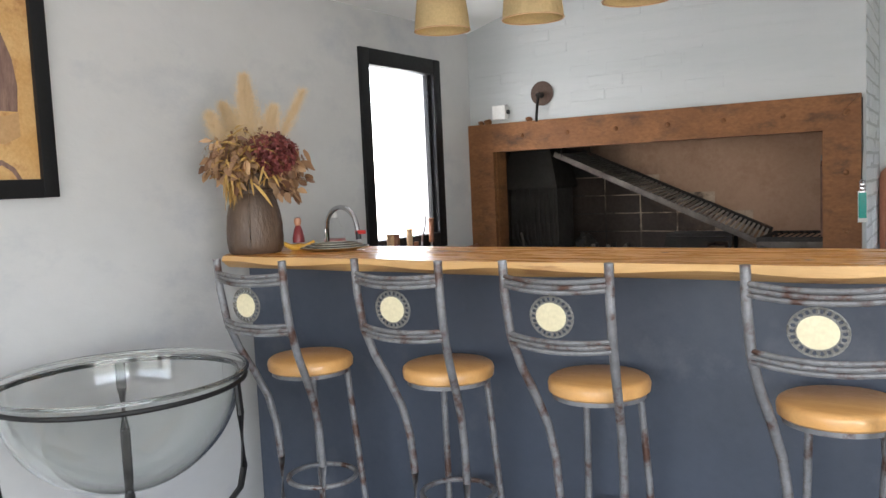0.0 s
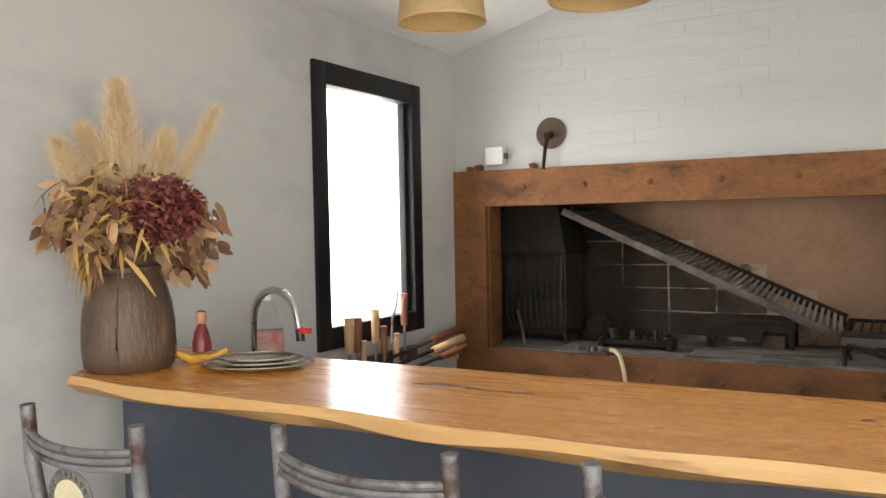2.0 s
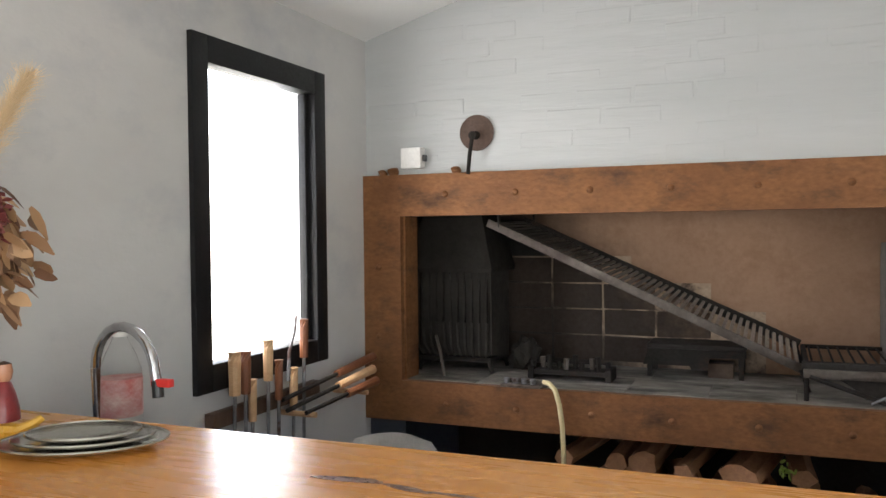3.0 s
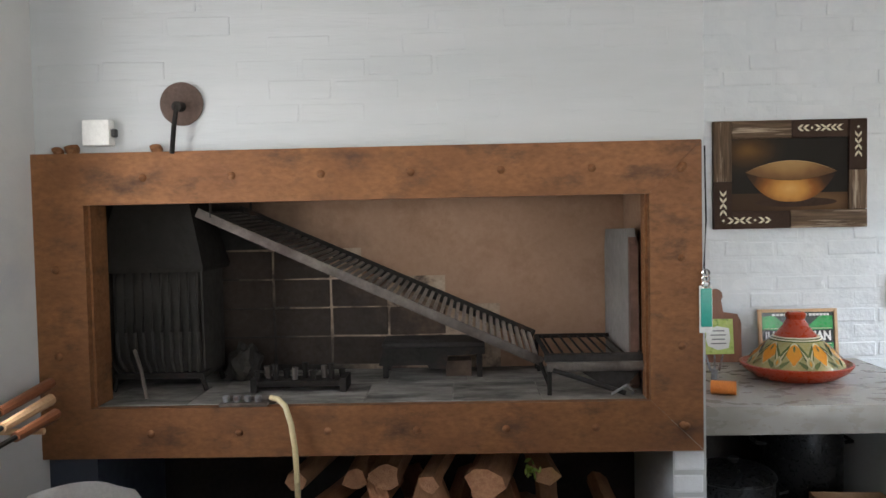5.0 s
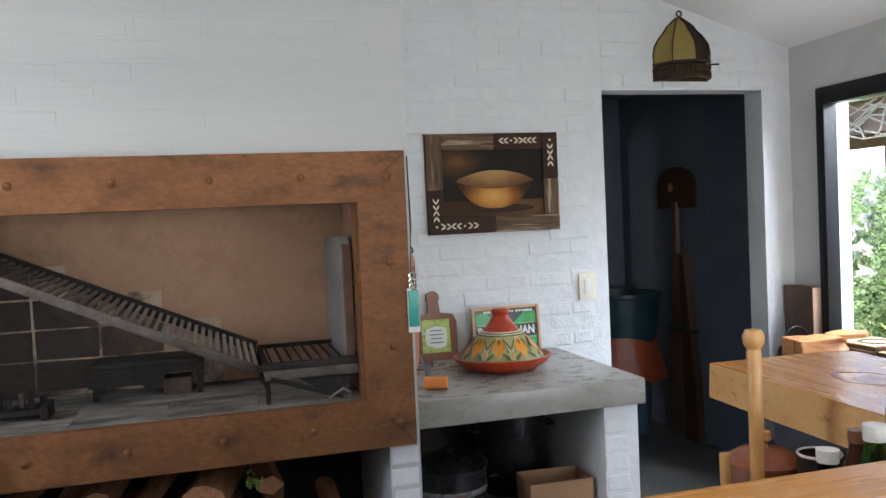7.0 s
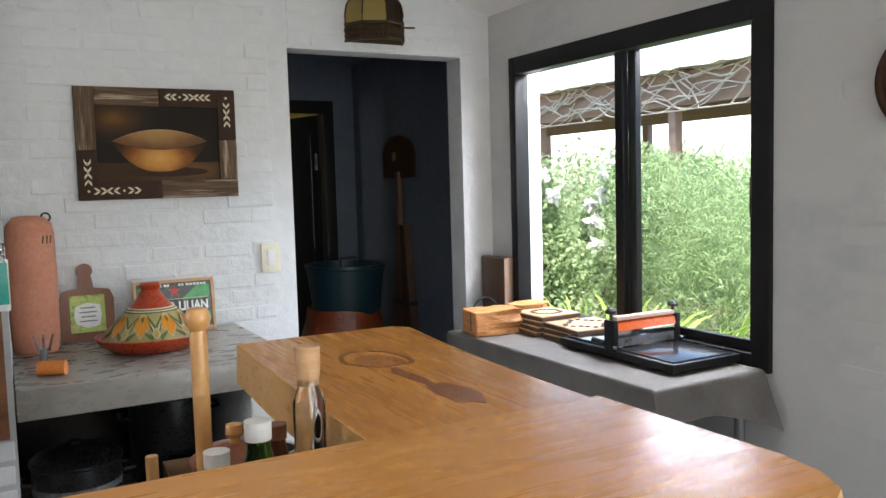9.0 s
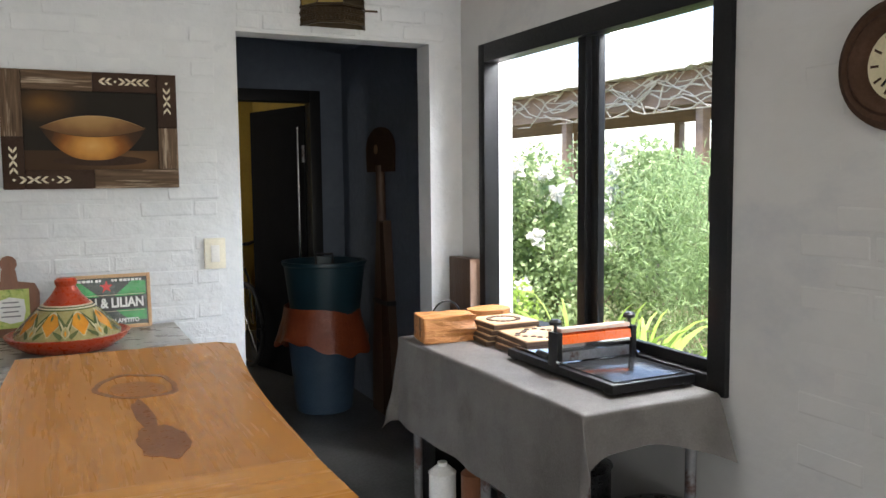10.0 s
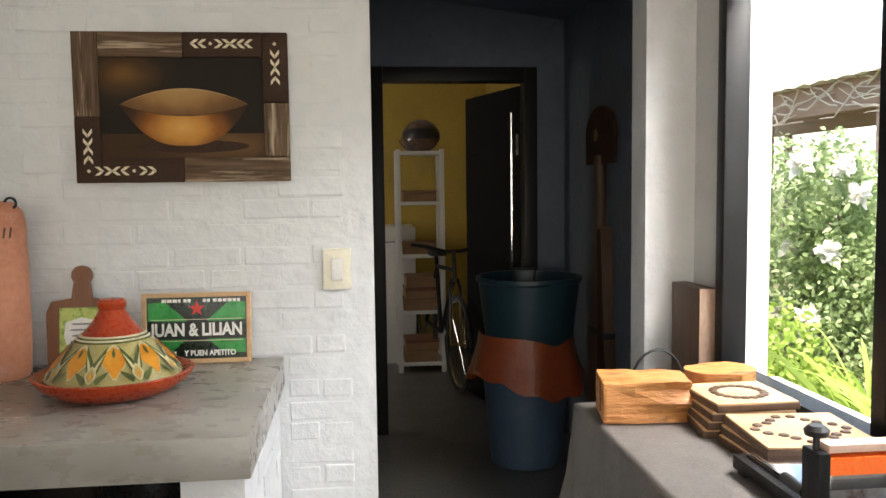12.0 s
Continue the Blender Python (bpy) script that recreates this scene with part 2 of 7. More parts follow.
HOSE = surf("cream_rubber_hose", (0.62, 0.52, 0.28), (0.68, 0.58, 0.34), 0.5, 20, 0.1)
GREEN_GLASS = glass("green_bottle_glass", (0.08, 0.5, 0.12), 0.05, False)
CLEAR_GLASS = glass("clear_bottle_glass", (0.96, 0.98, 0.97), 0.02, False)
BOWL_GLASS = glass("thin_bowl_glass", (0.97, 0.98, 0.98), 0.0, True)
BIN_BLUE = surf("blue_grey_bin_plastic", (0.040, 0.075, 0.125), (0.06, 0.10, 0.155), 0.45, 6, 0.1)
BIN_GREEN = surf("dark_teal_bin_plastic", (0.010, 0.035, 0.05), (0.014, 0.045, 0.062), 0.4, 6, 0.1)
BAG = surf("orange_bin_bag", (0.26, 0.05, 0.018), (0.34, 0.075, 0.028), 0.35, 14, 0.7, grain=50)
RED = surf("red_paint", (0.62, 0.03, 0.025), (0.68, 0.045, 0.035), 0.4, 10, 0.05)
SIGN_GREEN = surf("green_print", (0.01, 0.20, 0.035), (0.03, 0.40, 0.09), 0.3, 16, 0.0)
SIGN_DARK = surf("dark_green_print", (0.006, 0.014, 0.009), (0.010, 0.032, 0.016), 0.3, 6, 0.0)
WHITE_PRINT = surf("white_print", (0.8, 0.8, 0.77), (0.84, 0.84, 0.8), 0.5, 10, 0.0)
BRASS_GLASS = surf("amber_lantern_glass", (0.50, 0.37, 0.10), (0.58, 0.44, 0.14), 0.25, 8, 0.1)
BRONZE = surf("dark_bronze", (0.06, 0.04, 0.022), (0.10, 0.068, 0.036), 0.4, 12, 0.4, metal=0.6)


def leaf_material(name, c1, c2, through_light=0.0):
    m = surf(name, c1, c2, 0.6, 30, 0.1)
    nt = m.node_tree
    geo, mixn = nt.nodes.new("ShaderNodeNewGeometry"), nt.nodes.new("ShaderNodeMix")
    b = nt.nodes["Principled BSDF"]
    mixn.data_type = "RGBA"
    mixn.inputs[6].default_value, mixn.inputs[7].default_value = (*c1, 1), (*c2, 1)
    nt.links.new(geo.outputs["Random Per Island"], mixn.inputs[0])
    nt.links.new(mixn.outputs[2], b.inputs["Base Color"])
    if through_light:
        tl, ms, out = nt.nodes.new("ShaderNodeBsdfTranslucent"), nt.nodes.new("ShaderNodeMixShader"), nt.nodes["Material Output"]
        nt.links.new(mixn.outputs[2], tl.inputs["Color"])
        ms.inputs[0].default_value = through_light
        nt.links.new(b.outputs[0], ms.inputs[1])
        nt.links.new(tl.outputs[0], ms.inputs[2])
        nt.links.new(ms.outputs[0], out.inputs["Surface"])
    return m


DRY_LEAF = leaf_material("dried_tan_leaves", (0.11, 0.045, 0.024), (0.50, 0.31, 0.165))
DRY_YELLOW = leaf_material("dried_ochre_grass", (0.30, 0.16, 0.04), (0.50, 0.31, 0.09))
PLUM = leaf_material("dried_plum_flowers", (0.10, 0.016, 0.018), (0.25, 0.06, 0.05))
PAMPAS = leaf_material("pampas_fluff", (0.60, 0.44, 0.25), (0.78, 0.61, 0.39))
# LEAF_A and LEAF_B are paled: the garden's bright haze is put into them
LEAF_A = leaf_material("rose_leaves", (0.22, 0.31, 0.13), (0.40, 0.50, 0.27), 0.5)
LEAF_B = leaf_material("feathery_leaves", (0.24, 0.35, 0.15), (0.34, 0.45, 0.22), 0.45)
LEAF_C = leaf_material("lime_leaves", (0.28, 0.42, 0.07), (0.42, 0.56, 0.15), 0.45)
PETAL = leaf_material("white_petals", (0.75, 0.74, 0.7), (0.85, 0.84, 0.8), 0.45)


# ---- mesh helpers ----
def box(bm, x0, x1, y0, y1, z0, z1, bevel=0.0, m=None):
    r = bmesh.ops.create_cube(bm, size=1.0)
    v = r["verts"]
    bmesh.ops.scale(bm, vec=(x1 - x0, y1 - y0, z1 - z0), verts=v)
    bmesh.ops.translate(bm, vec=((x0 + x1) / 2, (y0 + y1) / 2, (z0 + z1) / 2), verts=v)
    if bevel:
        e = list({e for q in v for e in q.link_edges})
        out = bmesh.ops.bevel(bm, geom=e, offset=bevel, segments=2, affect="EDGES", profile=0.6)
        v = list({q for f in out["faces"] for q in f.verts} | {q for q in v if q.is_valid})
    if m is not None:
        bmesh.ops.transform(bm, matrix=m, verts=v)
    return bm


def rod(bm, a, b, r0, r1=None, seg=12):
    """A solid cone or cylinder from a to b."""
    a, b = Vector(a), Vector(b)
    d = b - a
    m = Matrix.Translation((a + b) / 2) @ d.to_track_quat("Z", "Y").to_matrix().to_4x4()
    bmesh.ops.create_cone(bm, cap_ends=True, segments=seg, radius1=r0, radius2=r0 if r1 is None else r1, depth=d.length, matrix=m)
    return bm


def tube(bm, pts, r, seg=8, r_end=None, closed=False, flat=1.0):
    """A swept round bar along points."""
    pts = [Vector(p) for p in pts]
    rings, n = [], len(pts)
    for i, p in enumerate(pts):
        if closed:
            t = pts[(i + 1) % n] - pts[i - 1]
        else:
            t = pts[min(i + 1, n - 1)] - pts[max(i - 1, 0)]
        q = t.to_track_quat("Z", "Y")
        rr = r if r_end is None else r + (r_end - r) * i / (n - 1)
        rings.append([bm.verts.new(p + q @ Vector((rr * math.cos(a), rr * flat * math.sin(a), 0))) for a in [2 * math.pi * k / seg for k in range(seg)]])
    for i in range(n if closed else n - 1):
        a, b = rings[i], rings[(i + 1) % n]
        for k in range(seg):
            bm.faces.new((a[k], a[(k + 1) % seg], b[(k + 1) % seg], b[k]))
    if not closed:
        bm.faces.new(list(reversed(rings[0])))
        bm.faces.new(rings[-1])
    return bm


def lathe(bm, profile, seg=32, at=(0, 0, 0), squash=1.0):
    """A body of revolution round z from (radius, z) pairs."""
    rings = []
    for r, z in profile:
        rings.append([bm.verts.new((at[0] + r * math.cos(2 * math.pi * k / seg), at[1] + squash * r * math.sin(2 * math.pi * k / seg), at[2] + z)) for k in range(seg)])
    for a, b in zip(rings, rings[1:]):
        for k in range(seg):
            bm.faces.new((a[k], a[(k + 1) % seg], b[(k + 1) % seg], b[k]))
    if profile[0][0] > 0.0005:
        bm.faces.new(list(reversed(rings[0])))
    if profile[-1][0] > 0.0005:
        bm.faces.new(rings[-1])
    bmesh.ops.remove_doubles(bm, verts=[v for q in rings for v in q], dist=0.00005)
    return bm


def plate(bm, pts, axis, a, b):
    """A flat outline, given in the plane across axis, pulled from a to b."""
    def put(p, w):
        return (w, p[0], p[1]) if axis == "x" else (p[0], w, p[1]) if axis == "y" else (p[0], p[1], w)
    lo, hi = [bm.verts.new(put(p, a)) for p in pts], [bm.verts.new(put(p, b)) for p in pts]
    bm.faces.new(lo)
    bm.faces.new(list(reversed(hi)))
    n = len(pts)
    for k in range(n):
        bm.faces.new((lo[k], hi[k], hi[(k + 1) % n], lo[(k + 1) % n]))
    return bm


def mesh_of(name, bm, material, smooth=False):
    bmesh.ops.recalc_face_normals(bm, faces=bm.faces)
    me = bpy.data.meshes.new(name)
    bm.to_mesh(me)
    bm.free()
    for m in material if isinstance(material, (list, tuple)) else (material,):
        me.materials.append(m)
    if smooth:
        me.shade_smooth()
        me.set_sharp_from_angle(angle=radians(38))
    return me


def part(name, bm, material, parent=None, label="", smooth=True):
    ob = new(name, mesh_of(name, bm, material, smooth))
    if parent is not None:
        ob.parent = parent
    return tagged(ob, label)


def thing(name, at, label, category, group="", rz=0.0):
    ob = new(name)
    ob.empty_display_size = 0.05
    ob.matrix_basis = pose(*at, 0, 0, rz)
    return tagged(ob, label, category, group)


def solid(name, bm, material, label, category, group="", at=(0, 0, 0), rz=0.0, smooth=True):
    ob = part(name, bm, material, None, label, smooth)
    ob.matrix_basis = pose(*at, 0, 0, rz)
    return tagged(ob, label, category, group)


def setting(name, bm, material, label="", smooth=False):
    return tagged(part(name, bm, material, None, label, smooth), kind="structure")


def B():
    return bmesh.new()


def roof(x):
    return EAVE + SLOPE * (x - XL if x < XM else XR - x) * (1 if x < XM else (XM - XL) / (XR - XM))


# ---- the room: floor, walls, ceiling ----
bm = box(B(), XL - 0.3, XR + 0.25, YS - 0.3, 10.6, FLOOR - 0.2, FLOOR)
setting("floor", bm, CONCRETE_FLOOR, "dark polished concrete floor, worn and patchy")

# west wall with the narrow window
WY0, WY1, WZ0, WZ1 = 3.31, 4.075, 1.012, 2.10
bm = B()
for y0, y1, z0, z1 in ((YS - 0.3, WY0, FLOOR, EAVE), (WY1, YB + 0.2, FLOOR, EAVE), (WY0, WY1, FLOOR, WZ0), (WY0, WY1, WZ1, EAVE)):
    box(bm, XL - 0.2, XL, y0, y1, z0, z1)
setting("wall_west", bm, PLASTER, "pale grey plastered wall with faint smudges")

# east wall with the wide window
EY0, EY1, EZ0, EZ1 = 3.537, 5.10, 0.765, 2.055
bm = B()
# the gap from y -2.75 to 0.75 is invented, unseen, for the fill lamp
for y0, y1, z0, z1 in ((YS - 0.3, -2.75, FLOOR, EAVE), (-2.75, 0.75, FLOOR, 0.38), (-2.75, 0.75, 2.12, EAVE), (0.75, EY0, FLOOR, EAVE), (EY1, YB + 0.14, FLOOR, EAVE), (EY0, EY1, FLOOR, EZ0), (EY0, EY1, EZ1, EAVE)):
    box(bm, XR, XR + 0.13, y0, y1, z0, z1)
setting("wall_east", bm, PLASTER, "pale grey plastered wall beside the window")

# north wall with the doorway, gable top
DX0, DX1, DZ = 0.949, 1.863, 2.083
bm = B()
plate(bm, [(-0.27, FLOOR), (DX0, FLOOR), (DX0, roof(DX0)), (XM, roof(XM)), (-0.27, roof(-0.27))], "y", YB, YB + 0.14)
plate(bm, [(DX0, DZ), (DX1, DZ), (DX1, roof(DX1)), (DX0, roof(DX0))], "y", YB, YB + 0.14)
plate(bm, [(DX1, FLOOR), (XR, FLOOR), (XR, EAVE), (DX1, roof(DX1))], "y", YB, YB + 0.14)
wall_north = setting("wall_north", bm, JOINT, "white-painted brick wall round an open doorway")

# chimney breast over the fire, closed at its sides
FX0, FX1, FZ0, FZ1 = XL, -0.268, 0.715, 1.732
bm = B()
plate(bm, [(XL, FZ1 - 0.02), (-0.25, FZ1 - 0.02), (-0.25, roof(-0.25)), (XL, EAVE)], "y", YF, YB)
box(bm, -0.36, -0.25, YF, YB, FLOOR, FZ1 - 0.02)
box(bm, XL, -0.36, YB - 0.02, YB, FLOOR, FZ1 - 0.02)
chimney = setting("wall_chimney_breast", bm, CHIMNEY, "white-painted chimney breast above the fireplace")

# south wall with an assumed broad glazed opening behind the walk, out of view
bm = B()
plate(bm, [(XL, FLOOR), (-2.0, FLOOR), (-2.0, 2.2), (1.6, 2.2), (1.6, FLOOR), (XR, FLOOR), (XR, EAVE), (XM, roof(XM)), (XL, EAVE)], "y", YS - 0.2, YS)
setting("wall_south", bm, PLASTER, "grey plastered gable wall with an assumed wide opening")

# sloping ceiling
bm = B()
for xa, xb in ((XL - 0.2, XM), (XR + 0.2, XM)):
    za = roof(XL) - SLOPE * 0.2 if xa < XM else roof(XR) - 0.06
    plate(bm, [(xa, za), (xb, roof(XM)), (xb, roof(XM) + 0.12), (xa, za + 0.12)], "y", YS - 0.3, YB + 0.13)
setting("ceiling", bm, CEILING, "white sloping ceiling meeting at a ridge")

# passage behind the doorway and the yellow store room
HY = 7.26
bm = B()
box(bm, -0.9, -0.8, YB + 0.14, 10.6, FLOOR, 2.75)
setting("wall_passage_west", bm, HALL)
bm = B()
box(bm, -0.8, 0.98, HY, HY + 0.12, FLOOR, 2.75)
box(bm, 1.92, XR + 0.05, HY, HY + 0.12, FLOOR, 2.75)
box(bm, 0.98, 1.92, HY, HY + 0.12, 2.06, 2.75)
setting("wall_passage_north", bm, HALL, "dark blue-grey wall with a black door frame")
bm = B()
box(bm, XR + 0.05, XR + 0.18, YB + 0.1405, HY + 0.12, FLOOR, 2.75)
setting("wall_passage_east", bm, HALL, "dark blue-grey passage wall")
bm = B()
plate(bm, [(-0.9, 2.75), (XR + 0.2, 2.3), (XR + 0.2, 2.42), (-0.9, 2.87)], "y", YB + 0.14, HY + 0.12)
setting("ceiling_passage", bm, HALL)
bm = B()
box(bm, -0.8, XR - 0.013, 9.75, 9.87, FLOOR, 2.75)
box(bm, XR - 0.012, XR + 0.13, HY + 0.121, 9.87, FLOOR, 2.75)
setting("wall_store", bm, YELLOW, "mustard yellow painted wall of the store room")
bm = B()
plate(bm, [(-0.9, 2.75), (XR + 0.2, 2.3), (XR + 0.2, 2.42), (-0.9, 2.87)], "y", HY + 0.12, 10.6)
setting("ceiling_store", bm, CEILING)

# ---- window frames and panes ----
bm = B()
fy, fz = 0.085, 0.085
window_w = thing("window_1", (0, 0, 0), "tall narrow window with a thick black aluminium frame", "window")
window_w["kind"] = "structure"
for y0, y1, z0, z1 in ((WY0, WY0 + 0.075, WZ0, WZ1), (WY1 - 0.075, WY1, WZ0, WZ1), (WY0 + 0.075, WY1 - 0.075, WZ1 - 0.085, WZ1), (WY0 + 0.075, WY1 - 0.075, WZ0, WZ0 + 0.085)):
    part("window_frame", box(B(), XL - 0.05, XL + 0.018, y0, y1, z0, z1, 0.004), BLACK_FRAME, window_w)
for y0, y1, z0, z1 in ((WY0 + 0.077, WY0 + 0.10, WZ0 + 0.087, WZ1 - 0.087), (WY1 - 0.10, WY1 - 0.077, WZ0 + 0.087, WZ1 - 0.087)):
    part("sash_bead", box(B(), XL - 0.045, XL - 0.012, y0, y1, z0, z1, 0.003), BLACK_FRAME, window_w)
pane = part("pane", box(B(), XL - 0.034, XL - 0.028, WY0 + 0.07, WY1 - 0.07, WZ0 + 0.08, WZ1 - 0.08), GLASS, window_w)
pane.visible_shadow = False

window_e = thing("window_2", (0, 0, 0), "wide sliding window with black frame facing the garden", "window")
window_e["kind"] = "structure"
for y0, y1, z0, z1 in ((EY0, EY0 + 0.075, EZ0, EZ1), (EY1 - 0.055, EY1, EZ0, EZ1), (EY0 + 0.075, EY1 - 0.055, EZ1 - 0.085, EZ1), (EY0 + 0.075, EY1 - 0.055, EZ0, EZ0 + 0.06)):
    part("window_frame", box(B(), XR - 0.02, XR + 0.06, y0, y1, z0, z1, 0.004), BLACK_FRAME, window_e)
for y0, y1, x0 in ((4.285, 4.335, 0.0), (4.235, 4.283, 0.026)):
    part("mullion", box(B(), XR + x0, XR + x0 + 0.03, y0, y1, EZ0 + 0.06, EZ1 - 0.085, 0.003), BLACK_FRAME, window_e)
part("sash_rail", box(B(), XR + 0.004, XR + 0.03, EY0 + 0.077, 4.283, EZ0 + 0.061, EZ0 + 0.10, 0.003), BLACK_FRAME, window_e)
part("sash_rail", box(B(), XR + 0.004, XR + 0.03, EY0 + 0.077, EY0 + 0.10, EZ0 + 0.10, EZ1 - 0.087, 0.003), BLACK_FRAME, window_e)
part("catch", box(B(), XR - 0.004, XR + 0.003, EY0 + 0.08, EY0 + 0.098, 1.30, 1.44, 0.003), GREY_IRON, window_e)
for y0, y1, x0 in ((EY0 + 0.1, 4.24, 0.015), (4.33, EY1 - 0.05, 0.04)):
    pane = part("pane", box(B(), XR + x0, XR + x0 + 0.006, y0, y1, EZ0 + 0.05, EZ1 - 0.08), GLASS, window_e)
    pane.visible_shadow = False
bm = box(B(), XR + 0.062, XR + 0.134, EY1 - 0.05, EY1 - 0.005, EZ0, EZ1)
box(bm, XR + 0.062, XR + 0.17, EY0, EY1 - 0.05, EZ0 - 0.02, EZ0 + 0.02)
setting("trim_window_reveal", bm, WHITE_PAINT, "white painted outer window reveal")

# assumed glazed doors behind the walk, never in view
bm = B()
for x in (-2.0, -0.82, 0.36, 1.54):
    box(bm, x, x + 0.06, YS - 0.14, YS - 0.06, FLOOR, 2.2, 0.004)
box(bm, -2.0, 1.6, YS - 0.139, YS - 0.061, 2.14, 2.2)
setting("door_1", bm, BLACK_FRAME, "assumed black framed glazed doors, out of view")

# ---- fireplace ----
fire = thing("fireplace", (-1.35, 4.42, FLOOR), "wide built-in grill fireplace framed in riveted rusty steel", "fireplace")
fire_inv = Matrix.Translation((1.35, -4.42, -FLOOR))


def fpart(name, bm, material, parent=fire, label="", smooth=True):
    """A part of the fireplace, given in room coordinates."""
    bmesh.ops.transform(bm, matrix=fire_inv, verts=bm.verts)
    return part(name, bm, material, parent, label, smooth)


Y0, Y1 = 4.405, 4.438
TOPB = fpart("top_beam", plate(B(), [(FX0, FZ1), (FX0 + 0.1705, 1.5605), (FX1 - 0.1705, 1.5605), (FX1, FZ1)], "y", Y0, Y1), RUST, label="riveted rusty steel lintel")
LOWB = fpart("bottom_beam", plate(B(), [(FX0, FZ0), (FX0 + 0.1705, 0.882), (FX1 - 0.1705, 0.882), (FX1, FZ0)], "y", Y0 - 0.002, Y1), RUST, label="riveted rusty steel sill")
LEFTB = fpart("side_beam", plate(B(), [(FX0, FZ0 + 0.002), (FX0 + 0.17, 0.882), (FX0 + 0.17, 1.56), (FX0, FZ1 - 0.002)], "y", Y0 + 0.001, Y1), RUST)
RIGHTB = fpart("side_beam", plate(B(), [(FX1, FZ0 + 0.002), (FX1 - 0.17, 0.882), (FX1 - 0.17, 1.56), (FX1, FZ1 - 0.002)], "y", Y0 + 0.001, Y1), RUST)
fpart("return_flange", box(B(), FX0 + 0.17, FX0 + 0.178, Y1, 4.56, 0.882, 1.56), RUST)
fpart("return_flange", box(B(), FX1 - 0.178, FX1 - 0.17, Y1, 4.50, 0.882, 1.56), RUST)
fpart("return_flange", box(B(), FX0 + 0.17, FX1 - 0.17, Y1, 4.56, 1.562, 1.57), RUST)
rivet_bm = lathe(B(), [(0.0135, 0.0), (0.0125, 0.004), (0.008, 0.008), (0.0, 0.0095)], 10)
bmesh.ops.rotate(rivet_bm, matrix=Matrix.Rotation(radians(90), 3, "X"), verts=rivet_bm.verts)
rivet_me = mesh_of("rivet", rivet_bm, RUST, True)


def rivet(x, z, beam):
    ob = new("rivet", rivet_me)
    ob.parent = beam
    ob.location = fire_inv @ Vector((x, Y0 - 0.001, z))


for k in range(7):
    rivet(-2.093 + 0.294 * k, 1.648, TOPB)
    rivet(-2.095 + 0.295 * k, 0.797, LOWB)
for z in (0.80, 1.06, 1.35, 1.64):
    rivet(-0.335, z, RIGHTB)
for z in (1.06, 1.35):
    rivet(XL + 0.07, z, LEFTB)

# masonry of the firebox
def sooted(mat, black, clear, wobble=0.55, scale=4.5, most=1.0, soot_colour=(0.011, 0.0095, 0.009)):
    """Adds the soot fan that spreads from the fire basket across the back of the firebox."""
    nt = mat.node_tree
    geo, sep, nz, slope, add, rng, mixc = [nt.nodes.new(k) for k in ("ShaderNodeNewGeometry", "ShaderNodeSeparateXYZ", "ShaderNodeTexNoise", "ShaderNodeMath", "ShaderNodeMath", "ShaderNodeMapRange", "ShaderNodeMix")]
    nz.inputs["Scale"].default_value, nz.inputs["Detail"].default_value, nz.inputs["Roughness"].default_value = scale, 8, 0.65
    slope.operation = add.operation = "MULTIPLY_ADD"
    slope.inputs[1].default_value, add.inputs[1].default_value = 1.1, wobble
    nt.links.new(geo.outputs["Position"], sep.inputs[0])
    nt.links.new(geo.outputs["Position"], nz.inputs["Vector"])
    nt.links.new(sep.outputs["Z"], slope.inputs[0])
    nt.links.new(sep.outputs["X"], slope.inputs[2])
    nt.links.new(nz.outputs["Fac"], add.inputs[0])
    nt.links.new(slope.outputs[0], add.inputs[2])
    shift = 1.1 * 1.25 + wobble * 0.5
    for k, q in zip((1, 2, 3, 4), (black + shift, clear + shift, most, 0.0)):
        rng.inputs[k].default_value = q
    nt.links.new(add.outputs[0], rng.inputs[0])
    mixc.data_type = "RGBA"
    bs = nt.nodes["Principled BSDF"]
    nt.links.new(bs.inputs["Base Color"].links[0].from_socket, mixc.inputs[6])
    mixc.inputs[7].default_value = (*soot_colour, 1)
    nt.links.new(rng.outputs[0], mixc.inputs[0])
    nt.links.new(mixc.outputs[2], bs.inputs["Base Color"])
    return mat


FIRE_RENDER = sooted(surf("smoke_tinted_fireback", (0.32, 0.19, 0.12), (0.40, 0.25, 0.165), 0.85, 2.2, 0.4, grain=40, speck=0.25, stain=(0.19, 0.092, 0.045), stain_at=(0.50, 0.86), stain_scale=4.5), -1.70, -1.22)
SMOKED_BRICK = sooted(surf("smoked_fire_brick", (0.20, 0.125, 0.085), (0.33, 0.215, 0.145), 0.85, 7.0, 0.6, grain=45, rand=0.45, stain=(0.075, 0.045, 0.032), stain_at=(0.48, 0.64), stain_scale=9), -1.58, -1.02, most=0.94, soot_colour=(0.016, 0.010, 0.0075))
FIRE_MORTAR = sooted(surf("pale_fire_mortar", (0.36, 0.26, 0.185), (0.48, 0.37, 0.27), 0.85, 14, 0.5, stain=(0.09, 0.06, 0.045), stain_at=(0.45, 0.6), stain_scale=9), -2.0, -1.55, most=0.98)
FB = 5.05
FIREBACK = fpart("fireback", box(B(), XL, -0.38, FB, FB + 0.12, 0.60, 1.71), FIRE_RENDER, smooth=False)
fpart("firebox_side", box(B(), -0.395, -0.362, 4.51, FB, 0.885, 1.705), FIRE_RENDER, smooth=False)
fpart("firebox_side", box(B(), XL + 0.002, XL + 0.10, Y1, FB, 0.885, 1.705), SOOT_SHADE, smooth=False)
hearth = fpart("hearth", box(B(), XL + 0.002, -0.362, Y1 + 0.002, FB, 0.72, 0.8805), ASH, smooth=False)
